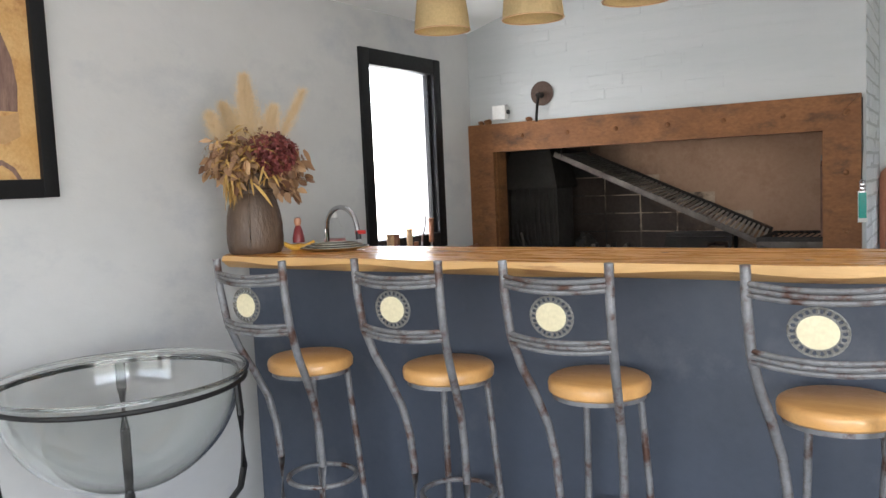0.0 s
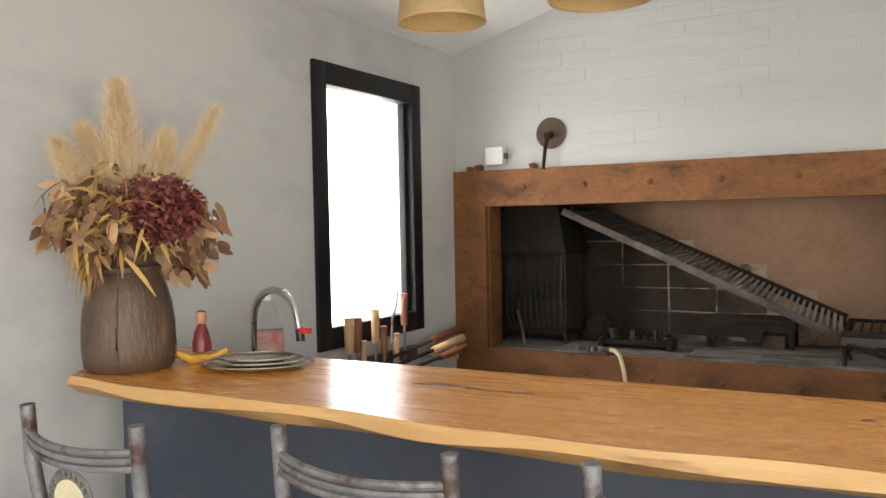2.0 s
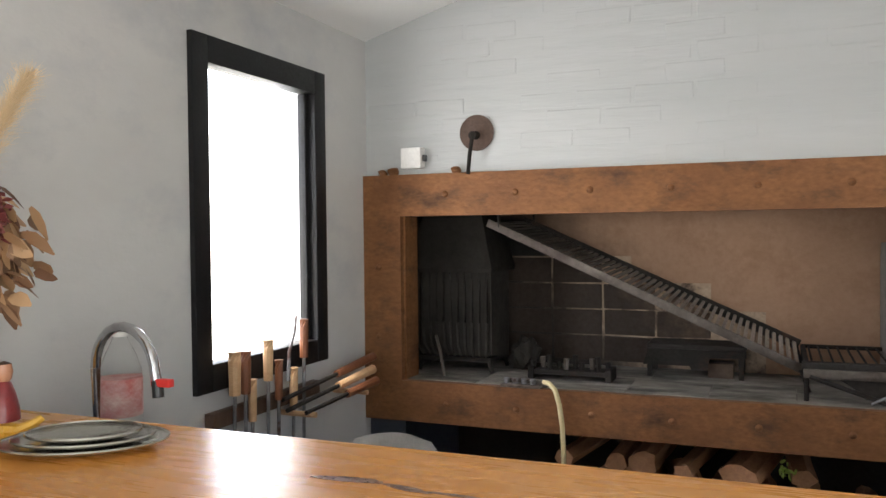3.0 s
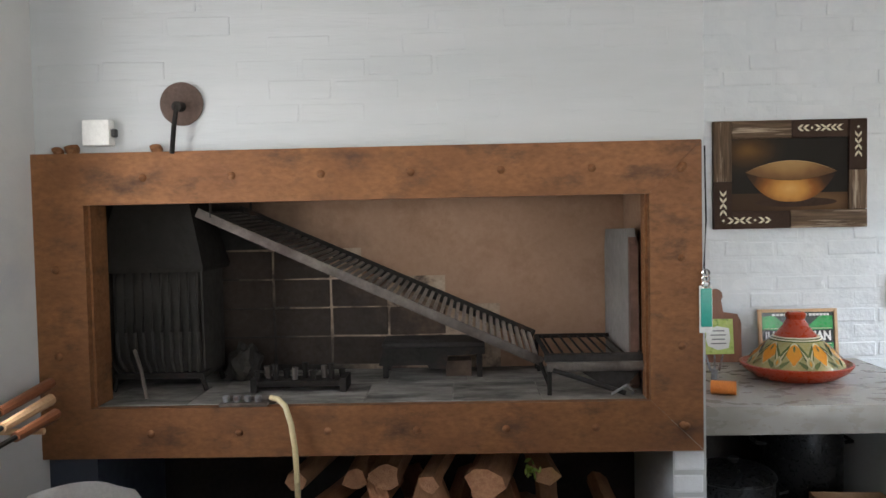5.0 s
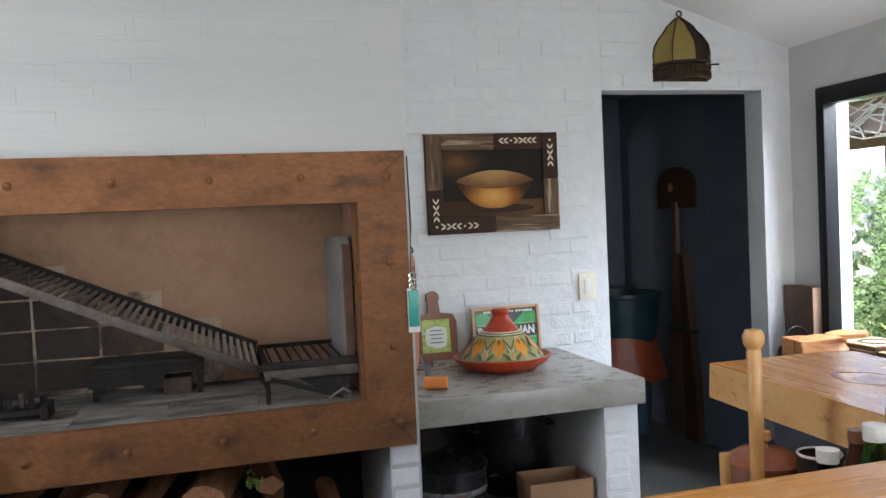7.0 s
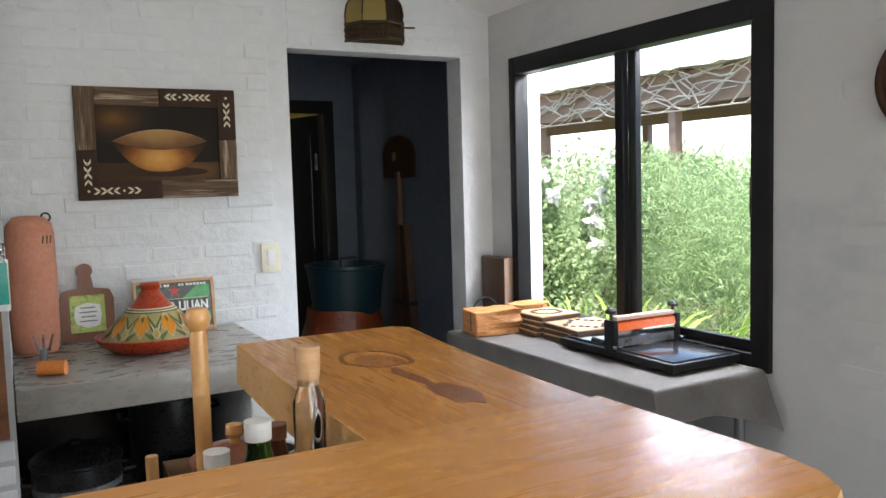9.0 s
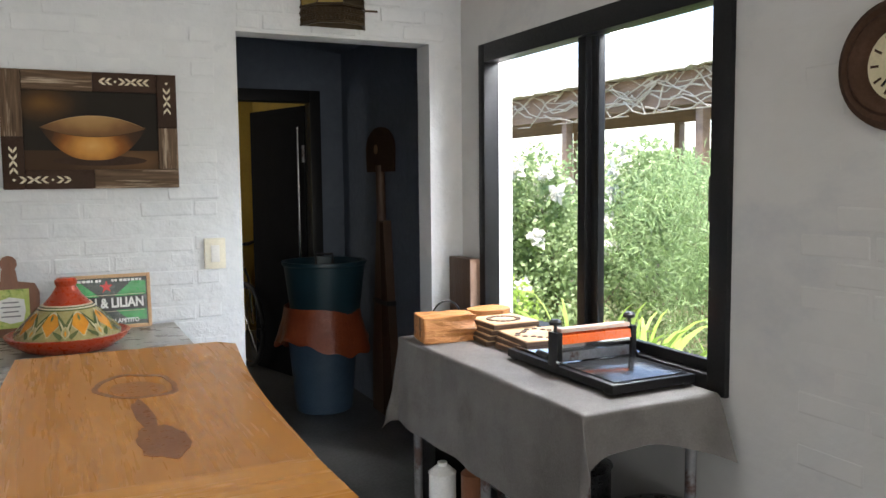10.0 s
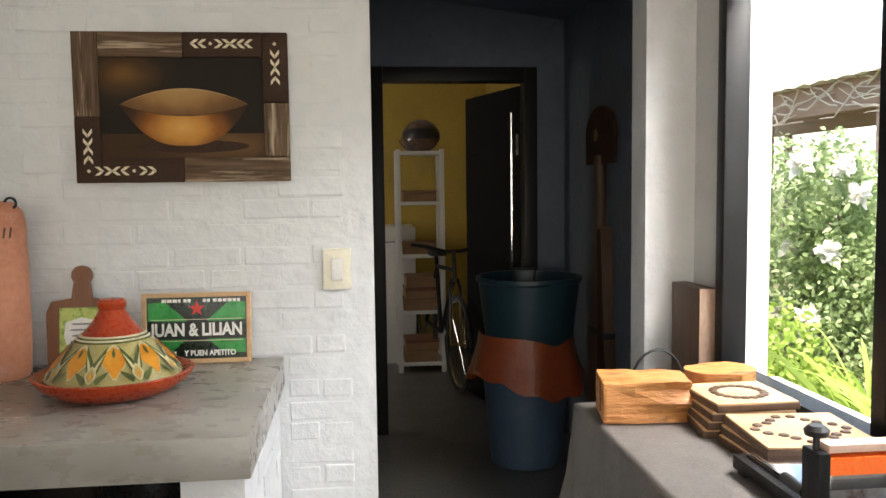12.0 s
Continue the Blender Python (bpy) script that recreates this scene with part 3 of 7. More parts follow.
slab_me = mesh_of("hearth_slab", box(B(), -0.1485, 0.1485, -0.148, 0.148, 0, 0.005, 0.002), ASH)
for i in range(6):
    for j in range(2):
        ob = new("hearth_slab", slab_me)
        ob.parent = hearth
        ob.matrix_basis = fire_inv @ pose(-2.14 + 0.30 * i + 0.05 * j, 4.60 + 0.299 * j, 0.8775 + random.uniform(-0.0008, 0.0008), random.uniform(-0.15, 0.15), random.uniform(-0.15, 0.15), random.uniform(-0.4, 0.4))
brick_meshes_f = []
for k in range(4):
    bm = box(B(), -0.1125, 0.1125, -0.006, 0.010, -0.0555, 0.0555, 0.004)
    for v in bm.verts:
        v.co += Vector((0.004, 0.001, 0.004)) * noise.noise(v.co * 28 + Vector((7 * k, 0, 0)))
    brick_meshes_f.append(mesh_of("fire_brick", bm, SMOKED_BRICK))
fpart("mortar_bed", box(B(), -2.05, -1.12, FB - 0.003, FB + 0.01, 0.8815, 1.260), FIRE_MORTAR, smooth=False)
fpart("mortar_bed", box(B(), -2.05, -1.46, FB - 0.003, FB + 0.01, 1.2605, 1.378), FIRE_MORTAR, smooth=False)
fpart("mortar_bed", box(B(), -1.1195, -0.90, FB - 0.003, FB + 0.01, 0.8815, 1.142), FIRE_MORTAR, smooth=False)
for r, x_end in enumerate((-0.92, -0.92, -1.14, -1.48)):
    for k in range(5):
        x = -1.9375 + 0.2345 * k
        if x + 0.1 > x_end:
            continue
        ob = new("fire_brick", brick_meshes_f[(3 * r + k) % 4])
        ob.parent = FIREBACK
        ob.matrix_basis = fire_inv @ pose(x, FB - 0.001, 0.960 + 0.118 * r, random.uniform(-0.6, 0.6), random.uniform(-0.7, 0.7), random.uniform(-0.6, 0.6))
fpart("pier", box(B(), XL, -2.30, YF + 0.01, 5.1, FLOOR, FZ0), SLATE, smooth=False)
# near-black sheet: the deep shade behind the firewood is put into its colour
fpart("niche_back", box(B(), -2.30, -0.36, 5.06, 5.12, FLOOR, 0.72), SOOT_SHADE, smooth=False)

# sloping grill with cross slats
grill = thing("sloping_grill", (-1.38, 4.80, 0.8845), "long sloping steel grill with narrow pale cross slats", "grill")
NA, NB = Vector((-0.625, -0.13, 0.648)), Vector((0.615, -0.13, 0.082))
RA, RB = Vector((-0.545, 0.13, 0.654)), Vector((0.605, 0.13, 0.140))


def flat_rail(a, b, tall, deep):
    d = b - a
    ang_ = math.degrees(math.atan2(-d.z, d.x))
    return box(B(), 0, d.length, -deep / 2, deep / 2, -tall / 2, tall / 2, 0.002, pose(*a, 0, ang_, 0))


part("rail", flat_rail(NA, NB, 0.034, 0.008), GREY_IRON, grill, "ash-grey steel rail")
part("rail", flat_rail(RA, RB, 0.044, 0.016), SOOT_IRON, grill, "soot-black steel rail")
n_slat = 46
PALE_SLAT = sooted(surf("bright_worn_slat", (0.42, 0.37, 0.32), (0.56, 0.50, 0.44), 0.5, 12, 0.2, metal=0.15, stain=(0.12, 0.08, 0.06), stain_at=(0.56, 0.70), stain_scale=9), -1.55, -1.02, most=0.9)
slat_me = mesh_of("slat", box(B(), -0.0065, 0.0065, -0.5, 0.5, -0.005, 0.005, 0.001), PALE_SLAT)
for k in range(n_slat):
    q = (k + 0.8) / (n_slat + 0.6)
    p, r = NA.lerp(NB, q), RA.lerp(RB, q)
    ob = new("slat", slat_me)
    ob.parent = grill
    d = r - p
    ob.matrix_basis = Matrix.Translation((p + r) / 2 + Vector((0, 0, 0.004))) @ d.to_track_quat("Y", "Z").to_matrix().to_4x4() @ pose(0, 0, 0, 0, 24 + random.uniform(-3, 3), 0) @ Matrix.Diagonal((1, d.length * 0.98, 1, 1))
for end in (NB, RB):
    part("leg", tube(B(), [end + Vector((-0.01, 0, 0)), (end.x + 0.02, end.y, 0.0)], 0.008, 6), SOOT_IRON, grill)
for a in (NA, RA):
    part("chain", tube(B(), [a + Vector((0.05, 0, -0.02)), a + Vector((0.05, 0, 0.15))], 0.005, 6), SOOT_IRON, grill)

small = thing("small_grill", (-0.61, 4.74, 0.8845), "small black iron grill on bent legs", "grill")
part("back_bar", tube(B(), [(-0.15, 0.24, 0.13), (0.17, 0.24, 0.13)], 0.009, 6), SOOT_IRON, small)
part("front_bar", box(B(), -0.165, 0.185, -0.255, -0.215, 0.113, 0.139, 0.003), SOOT_SHADE, small, "thick blackened front bar")
for x in (-0.15, 0.17):
    part("side_bar", tube(B(), [(x, -0.22, 0.13), (x, 0.24, 0.13)], 0.010, 6), SOOT_IRON, small)
part("tray_lip", box(B(), -0.16, 0.18, -0.264, -0.252, 0.084, 0.116, 0.003), GREY_IRON, small)
for k in range(9):
    part("bar", tube(B(), [(-0.13 + 0.035 * k, -0.22, 0.13), (-0.13 + 0.035 * k, 0.235, 0.13)], 0.004, 5), SOOT_IRON, small)
for x in (-0.15, 0.17):
    for y in (-0.24, 0.24):
        part("leg", tube(B(), [(x, y, 0.13), (x, y, 0.0)], 0.008, 6), SOOT_IRON, small)
part("poker", tube(B(), [(-0.14, -0.26, 0.09), (0.10, -0.28, 0.012)], 0.009, 6), SOOT_SHADE, small)
part("brace", plate(B(), [(-0.05, 0.085), (0.16, 0.085), (0.10, 0.02), (0.06, 0.012)], "y", -0.245, -0.238), SOOT_SHADE, small)
part("hook", tube(B(), [(0.05, -0.285, 0.01), (0.10, -0.29, 0.04), (0.13, -0.285, 0.02), (0.12, -0.28, 0.008)], 0.005, 6), STEEL_WORN, small, "dull steel hook")
STONE = surf("smooth_grey_soapstone", (0.17, 0.165, 0.155), (0.29, 0.28, 0.265), 0.6, 3.5, 0.2, grain=30, speck=0.15, stain=(0.09, 0.075, 0.065), stain_at=(0.54, 0.72), stain_scale=3.2)
slab = thing("stone_plate", (-0.455, 4.80, 0.8845), "grey stone cooking plate standing on edge in the firebox", "stone plate")
part("face", plate(B(), [(-0.21, 0.0), (0.26, 0.0), (0.26, 0.46), (0.22, 0.55), (-0.19, 0.56), (-0.21, 0.53)], "x", -0.018, 0.012), STONE, slab)
part("worn_edge", plate(B(), [(-0.242, 0.02), (-0.2105, 0.0), (-0.2105, 0.53), (-0.235, 0.50), (-0.232, 0.36), (-0.240, 0.30)], "x", -0.016, 0.014), surf("reddish_burnt_edge", (0.10, 0.05, 0.035), (0.19, 0.10, 0.07), 0.8, 9, 0.6, grain=40), slab, "reddish burnt edge")
stand = thing("brazier_stand", (-1.16, 4.92, 0.8845), "low black iron stand at the back of the hearth", "stand")
part("top", box(B(), -0.20, 0.19, -0.10, 0.10, 0.118, 0.136, 0.004), SOOT_SHADE, stand)
part("apron", plate(B(), [(-0.215, 0.05), (-0.03, 0.05), (-0.02, 0.035), (0.04, 0.035), (0.05, 0.085), (0.19, 0.09), (0.19, 0.117), (-0.195, 0.117)], "y", -0.10, -0.09), SOOT_IRON, stand)
for x in (-0.19, 0.17):
    for y in (-0.08, 0.08):
        part("leg", box(B(), x - 0.01, x + 0.01, y - 0.01, y + 0.01, 0, 0.118), SOOT_IRON, stand)
part("brick_inside", box(B(), 0.04, 0.14, -0.07, 0.03, 0.0, 0.06, 0.004), SMOKED_BRICK, stand)
# fire basket with a sheet hood
basket = thing("fire_basket", (-2.165, 4.78, 0.8845), "soot-black iron fire basket under a sheet metal hood", "fire basket")
GRIMY = surf("grimy_dark_sheet", (0.024, 0.022, 0.020), (0.050, 0.045, 0.040), 0.85, 5, 0.4, grain=40, spec=0.2, stain=(0.06, 0.053, 0.044), stain_at=(0.58, 0.78), stain_scale=5)
bm = B()
hood_rings = [[bm.verts.new((x, y, z)) for x, y in ((-w, -dp), (w, -dp), (w, dp), (-w, dp))] for w, dp, z in ((0.192, 0.165, 0.435), (0.195, 0.168, 0.452), (0.135, 0.12, 0.69), (0.13, 0.115, 0.79))]
for a, b in zip(hood_rings, hood_rings[1:]):
    for k in range(4):
        bm.faces.new((a[k], a[(k + 1) % 4], b[(k + 1) % 4], b[k]))
bmesh.ops.solidify(bm, geom=bm.faces[:], thickness=0.004)
part("hood", bm, GRIMY, basket, "grimy sheet metal hood", smooth=False)
for k in range(11):
    x = -0.165 + 0.033 * k
    part("bar", tube(B(), [(x, -0.145, 0.445), (x, -0.148, 0.22), (x * 0.97, -0.14, 0.12), (x * 0.88, -0.105, 0.07)], 0.0065, 6), GRIMY, basket)
part("back_sheet", box(B(), -0.17, 0.17, 0.11, 0.12, 0.05, 0.46), SOOT_SHADE, basket)
# added sheet that lightens the black gaps, so the bars stand out less
part("inner_sheet", box(B(), -0.16, 0.16, -0.10, -0.094, 0.07, 0.44), GRIMY, basket)
for x in (-0.178, 0.178):
    part("side_sheet", plate(B(), [(-0.13, 0.08), (0.11, 0.05), (0.11, 0.445), (-0.14, 0.445)], "x", x - 0.004, x + 0.004), GRIMY, basket)
part("base", box(B(), -0.17, 0.17, -0.115, 0.12, 0.045, 0.065), SOOT_IRON, basket)
for x in (-0.15, 0.16):
    for y in (-0.11, 0.10):
        part("leg", tube(B(), [(x, y, 0.05), (x * 1.1, y, 0.0)], 0.009, 6), SOOT_IRON, basket)
part("poker", tube(B(), [(-0.06, -0.17, 0.16), (-0.02, -0.22, 0.10), (0.01, -0.25, 0.004)], 0.007, 6), GREY_IRON, basket)
bm = B()
bmesh.ops.create_icosphere(bm, subdivisions=3, radius=0.062)
for v in bm.verts:
    v.co *= 1 + 0.45 * noise.noise(v.co * 34)
    v.co.z = max(v.co.z * 1.25, -0.06)
solid("charred_lump", bm, GRIMY, "charred dark lump beside the fire basket", "charcoal", at=(-1.90, 4.86, 0.944), smooth=False)
# peg rack and burner with its hose
rack = thing("andiron_rack", (-1.64, 4.66, 0.8845), "row of sooty iron pegs on a low grate", "andiron")
part("base", box(B(), -0.17, 0.17, -0.05, 0.05, 0.02, 0.040, 0.003), SOOT_IRON, rack)
for k in range(10):
    part("peg", tube(B(), [(-0.155 + 0.034 * k, -0.02 + 0.03 * (k % 2), 0.03), (-0.155 + 0.034 * k + random.uniform(-0.006, 0.006), -0.02 + 0.03 * (k % 2), 0.072 + 0.012 * (k % 3))], 0.010, 6, 0.012), GREY_IRON if k % 3 == 1 else SOOT_IRON, rack)
for x in (-0.16, 0.16):
    part("foot", box(B(), x - 0.012, x + 0.012, -0.06, 0.06, 0, 0.05, 0.003), SOOT_IRON, rack)
burner = thing("gas_burner", (-1.79, 4.445, 0.8825), "grey metal burner bar with four studs and a cream hose", "burner")
part("bar", box(B(), -0.075, 0.085, -0.045, 0.0, 0.0, 0.014, 0.004), GREY_IRON, burner)
part("manifold", box(B(), -0.065, 0.088, -0.012, 0.012, 0.014, 0.032, 0.004), GREY_IRON, burner)
for k in range(4):
    part("stud", lathe(B(), [(0.011, 0.013), (0.013, 0.030), (0.008, 0.036)], 10, (-0.055 + 0.036 * k, -0.024, 0)), STEEL_WORN, burner)
hose = [(0.085, -0.0, 0.022), (0.12, -0.03, 0.022), (0.15, -0.06, 0.005), (0.172, -0.08, -0.05), (0.184, -0.085, -0.13), (0.188, -0.085, -0.24), (0.19, -0.085, -0.36), (0.195, -0.07, -0.55), (0.205, -0.03, -0.8), (0.24, 0.0, -0.9)]
part("hose", tube(B(), hose, 0.0095, 8), HOSE, burner, "cream rubber hose")

# firewood in the niche
for k in range(34):
    r = random.uniform(0.035, 0.07)
    ln = random.uniform(0.38, 0.55)
    bm = B()
    sides = random.choice((5, 6, 7, 9))
    rings = []
    for i in range(5):
        rings.append([bm.verts.new((r * (1 + 0.25 * math.sin(3 * a + k)) * math.cos(a) + random.uniform(-0.003, 0.003), r * math.sin(a) * 0.85, ln * (i / 4 - 0.5))) for a in [2 * math.pi * q / sides for q in range(sides)]])
    for a, b in zip(rings, rings[1:]):
        for q in range(sides):
            bm.faces.new((a[q], a[(q + 1) % sides], b[(q + 1) % sides], b[q]))
    bm.faces.new(rings[0])
    bm.faces.new(rings[-1])
    row, col = divmod(k, 7)
    x = -1.62 + 0.165 * col + 0.06 * (row % 2) + random.uniform(-0.03, 0.03)
    z = FLOOR + 0.075 + 0.135 * row
    log = solid("log", bm, LOG, "split firewood log stacked under the fireplace", "firewood", "firewood stack", smooth=False)
    log.matrix_basis = pose(x, 4.74 + random.uniform(-0.06, 0.06), z + random.uniform(-0.01, 0.02), 90, random.uniform(-12, 12), random.uniform(-16, 16))
for k, (x, lean) in enumerate(((-1.38, 18), (-1.22, -14), (-0.93, -22))):
    bm = box(B(), -0.035, 0.035, -0.03, 0.03, 0, 0.64, 0.008)
    log = solid("log", bm, LOG, "long split log leaning in the firewood niche", "firewood", "firewood stack")
    log.matrix_basis = pose(x, 4.53, FLOOR, -6, lean, 0)
bm = B()
for k in range(22):
    c = Vector((random.gauss(0, 0.016), random.gauss(0, 0.01), 0.025 + random.gauss(0, 0.016)))
    turn = pose(c.x, c.y, c.z, random.uniform(0, 360), random.uniform(0, 360), random.uniform(0, 360))
    bm.faces.new([bm.verts.new(turn @ Vector(q)) for q in ((-0.014, 0, 0), (-0.004, -0.006, 0.002), (0.008, -0.005, 0.001), (0.016, 0, 0), (0.008, 0.005, 0.001), (-0.004, 0.006, 0.002))])
solid("green_sprig", bm, LEAF_C, "small green leafy sprig lying on the firewood", "sprig", at=(-0.83, 4.50, 0.60))

# damper disc, junction box, key tag
damper = thing("damper_disc", (-1.965, YF, 1.889), "round rusty damper disc with a hanging lever", "damper")
bm = lathe(B(), [(0.0, 0.0), (0.068, 0.0), (0.072, 0.004), (0.072, 0.010), (0.03, 0.014), (0.0, 0.014)], 28)
bmesh.ops.rotate(bm, matrix=Matrix.Rotation(radians(90), 3, "X"), verts=bm.verts)
part("disc", bm, surf("rusty_disc", (0.07, 0.045, 0.036), (0.12, 0.075, 0.055), 0.65, 8, 0.4, metal=0.3), damper)
part("boss", tube(B(), [(0, -0.01, -0.01), (0, -0.06, -0.015)], 0.017, 10), SOOT_IRON, damper)
part("lever", tube(B(), [(0.0, -0.055, -0.01), (-0.012, -0.055, -0.08), (-0.025, -0.045, -0.165)], 0.008, 8), SOOT_IRON, damper)
jb = thing("junction_box", (-2.238, YF, 1.795), "white plastic junction box with a black cable gland", "junction box")
part("case", box(B(), -0.045, 0.045, -0.05, 0.0, -0.04, 0.045, 0.006), WHITE_PLASTIC, jb)
part("gland", box(B(), 0.045, 0.06, -0.035, -0.012, -0.012, 0.015, 0.004), BLACK_PLASTIC, jb)
for x, s in ((-2.38, 0.02), (-2.33, 0.026), (-2.05, 0.022)):
    bm = B()
    bmesh.ops.create_icosphere(bm, subdivisions=2, radius=s)
    for v in bm.verts:
        v.co *= 1 + 0.35 * noise.noise(v.co * 60)
        v.co.z *= 0.7
    solid("mortar_lump", bm, RUST, "small crumb of dried mortar on the steel lintel", "debris", at=(x, 4.425, FZ1 + s * 0.5))
tag = thing("key_tag", (-0.262, 4.395, 1.27), "teal key tag on a chain hanging from the fireplace frame", "key tag")
part("chain", tube(B(), [(0, 0, 0.44), (0.002, -0.004, 0.2), (-0.004, 0, 0.05), (0.004, -0.004, 0.0)], 0.003, 6), IRON, tag)
bm = B()
for k in range(4):
    tube(bm, [(0.012 * math.cos(a), -0.004, 0.03 - 0.018 * k + 0.012 * math.sin(a)) for a in [2 * math.pi * q / 10 for q in range(10)]], 0.003, 5, closed=True)
part("ring", bm, CHROME, tag, "bunch of steel rings")
part("plate", box(B(), -0.018, 0.018, -0.012, -0.004, -0.145, -0.02, 0.004), TEAL, tag)
part("case", box(B(), -0.021, 0.021, -0.0035, 0.0, -0.165, -0.012, 0.001), WHITE_PLASTIC, tag)

# ---- bar counter ----
BT = 1.155
bar = thing("bar_counter", (-1.0, 2.30, FLOOR), "long bar with a honey wood live-edge top and slate-blue front", "bar")
bar_inv = Matrix.Translation((1.0, -2.30, -FLOOR))


def bpart(name, bm, material, label="", parent=bar, smooth=True):
    bmesh.ops.transform(bm, matrix=bar_inv, verts=bm.verts)
    return part(name, bm, material, parent, label, smooth)


def edge_y(x):
    return 2.070 + 0.02 * math.sin(2.1 * x + 0.6) + 0.010 * math.sin(7.3 * x) + 0.005 * math.sin(17 * x + 1)


# plank top: a flat face, and a sloping live edge under its front
bm = B()
xs = [-2.22 + 2.52 * k / 60 for k in range(61)]
front = [(x, edge_y(x)) for x in xs] + [(0.36, edge_y(0.36) + 0.012), (0.40, edge_y(0.4) + 0.035), (0.425, edge_y(0.42) + 0.075), (0.435, edge_y(0.42) + 0.13)]
top = [bm.verts.new((x, y, BT)) for x, y in front] + [bm.verts.new((0.43, 2.515, BT)), bm.verts.new((-2.30, 2.515, BT)), bm.verts.new((-2.29, 2.2, BT))]
low = [bm.verts.new((v.co.x, v.co.y + (0.034 + 0.008 * math.sin(9 * v.co.x) if k < len(front) else 0), BT - 0.045)) for k, v in enumerate(top)]
mid = [bm.verts.new((v.co.x, v.co.y - (0.008 if k < len(front) else 0), BT - 0.022 + (0.006 * math.sin(11 * v.co.x) if k < len(front) else 0))) for k, v in enumerate(top)]
bm.faces.new(top)
bm.faces.new(list(reversed(low)))
for a, b in ((top, mid), (mid, low)):
    for k in range(len(top)):
        f = bm.faces.new((a[k], a[(k + 1) % len(a)], b[(k + 1) % len(a)], b[k]))
        f.material_index = 1
bpart("plank", bm, [BAR_WOOD, BARK], "honey varnished plank with a live front edge")
# return board towards the fireplace
bm = B()
RT = BT - 0.010
right = [(0.434 + 0.075 * (y - 2.52) + 0.008 * math.sin(6 * y), y) for y in [2.522 + 0.68 * k / 20 for k in range(21)]]
outline = right + [(0.46, 3.235), (0.13, 3.24), (0.115, 3.0), (0.098, 2.522)]
top = [bm.verts.new((x, y, RT)) for x, y in outline]
low = [bm.verts.new((x - 0.004, y, RT - 0.075)) for x, y in outline]
bm.faces.new(top)
bm.faces.new(list(reversed(low)))
for k in range(len(top)):
    f = bm.faces.new((top[k], top[(k + 1) % len(top)], low[(k + 1) % len(top)], low[k]))
    f.material_index = 1
bpart("return_board", bm, [BAR_WOOD_Y, BARK], "honey varnished board butted against the bar top")
bpart("front_panel", box(B(), -2.285, 0.30, 2.29, 2.40, FLOOR, BT - 0.053), SLATE, "dark slate-blue painted front", smooth=False)
bpart("return_panel", box(B(), 0.20, 0.30, 2.402, 3.12, FLOOR, RT - 0.076), SLATE, smooth=False)
bpart("back_shelf", box(B(), -0.45, 0.198, 2.402, 3.0, 0.90, 0.93, 0.004), MID_WOOD)
bpart("shelf_leg", box(B(), -0.44, -0.40, 2.94, 2.98, FLOOR, 0.90), MID_WOOD)
# wood figure: dark knots and a crack
KNOT = surf("dark_knot_wood", (0.13, 0.05, 0.022), (0.20, 0.085, 0.036), 0.3, 20, 0.3, coat=0.4)
KNOT_MID = surf("reddish_heartwood_figure", (0.27, 0.095, 0.028), (0.34, 0.13, 0.04), 0.32, 12, 0.1, coat=0.1, spec=0.3)
KNOT_SOFT = surf("brown_heartwood_figure", (0.42, 0.165, 0.038), (0.52, 0.215, 0.055), 0.32, 12, 0.1, coat=0.1, spec=0.3)


def blob(cx, cy, rx, ry, turn, seed, z, n=22):
    bm = B()
    c, s = math.cos(turn), math.sin(turn)
    pts = []
    for k in range(n):
        a = 2 * math.pi * k / n
        w = 1 + 0.28 * noise.noise(Vector((math.cos(a) * 1.7 + seed, math.sin(a) * 1.7, seed)))
        px, py = rx * w * math.cos(a), ry * w * math.sin(a)
        pts.append((cx + c * px - s * py, cy + s * px + c * py))
    return plate(bm, pts, "z", z - 0.002, z + 0.0006)


for cx, cy, rx, ry, tn, sd in ((-1.40, 2.34, 0.055, 0.010, 0.1, 1), (-1.31, 2.332, 0.04, 0.008, -0.2, 2), (-1.23, 2.328, 0.05, 0.004, 0.0, 3), (-0.62, 2.36, 0.012, 0.007, 0, 4), (-0.2, 2.2, 0.014, 0.008, 0, 5)):
    bpart("knot", blob(cx, cy, rx, ry, tn, sd, BT), KNOT)


def ring_of(cx, cy, rx, ry, turn, seed, z, width):
    """A thin closed line of darker grain round a knot."""
    bm = B()
    c, q = math.cos(turn), math.sin(turn)
    loops = []
    for f, zz in ((1.0, z - 0.001), (1.0, z + 0.0006), (1.0 - width, z + 0.0006), (1.0 - width, z - 0.001)):
        row = []
        for k in range(28):
            a = 2 * math.pi * k / 28
            w = f * (1 + 0.22 * noise.noise(Vector((math.cos(a) * 1.7 + seed, math.sin(a) * 1.7, seed))))
            row.append(bm.verts.new((cx + c * rx * w * math.cos(a) - q * ry * w * math.sin(a), cy + q * rx * w * math.cos(a) + c * ry * w * math.sin(a), zz)))
        loops.append(row)
    for a, b in zip(loops, loops[1:] + loops[:1]):
        for k in range(28):
            bm.faces.new((a[k], a[(k + 1) % 28], b[(k + 1) % 28], b[k]))
    return bm


bpart("wood_figure", ring_of(0.296, 2.955, 0.056, 0.078, 0.2, 6, RT, 0.14), KNOT_MID)
bpart("wood_figure", blob(0.298, 2.935, 0.034, 0.052, 0.2, 9, RT - 0.0002), KNOT_SOFT)
bpart("wood_figure", blob(0.290, 2.795, 0.012, 0.076, 0.03, 7, RT), KNOT_MID)
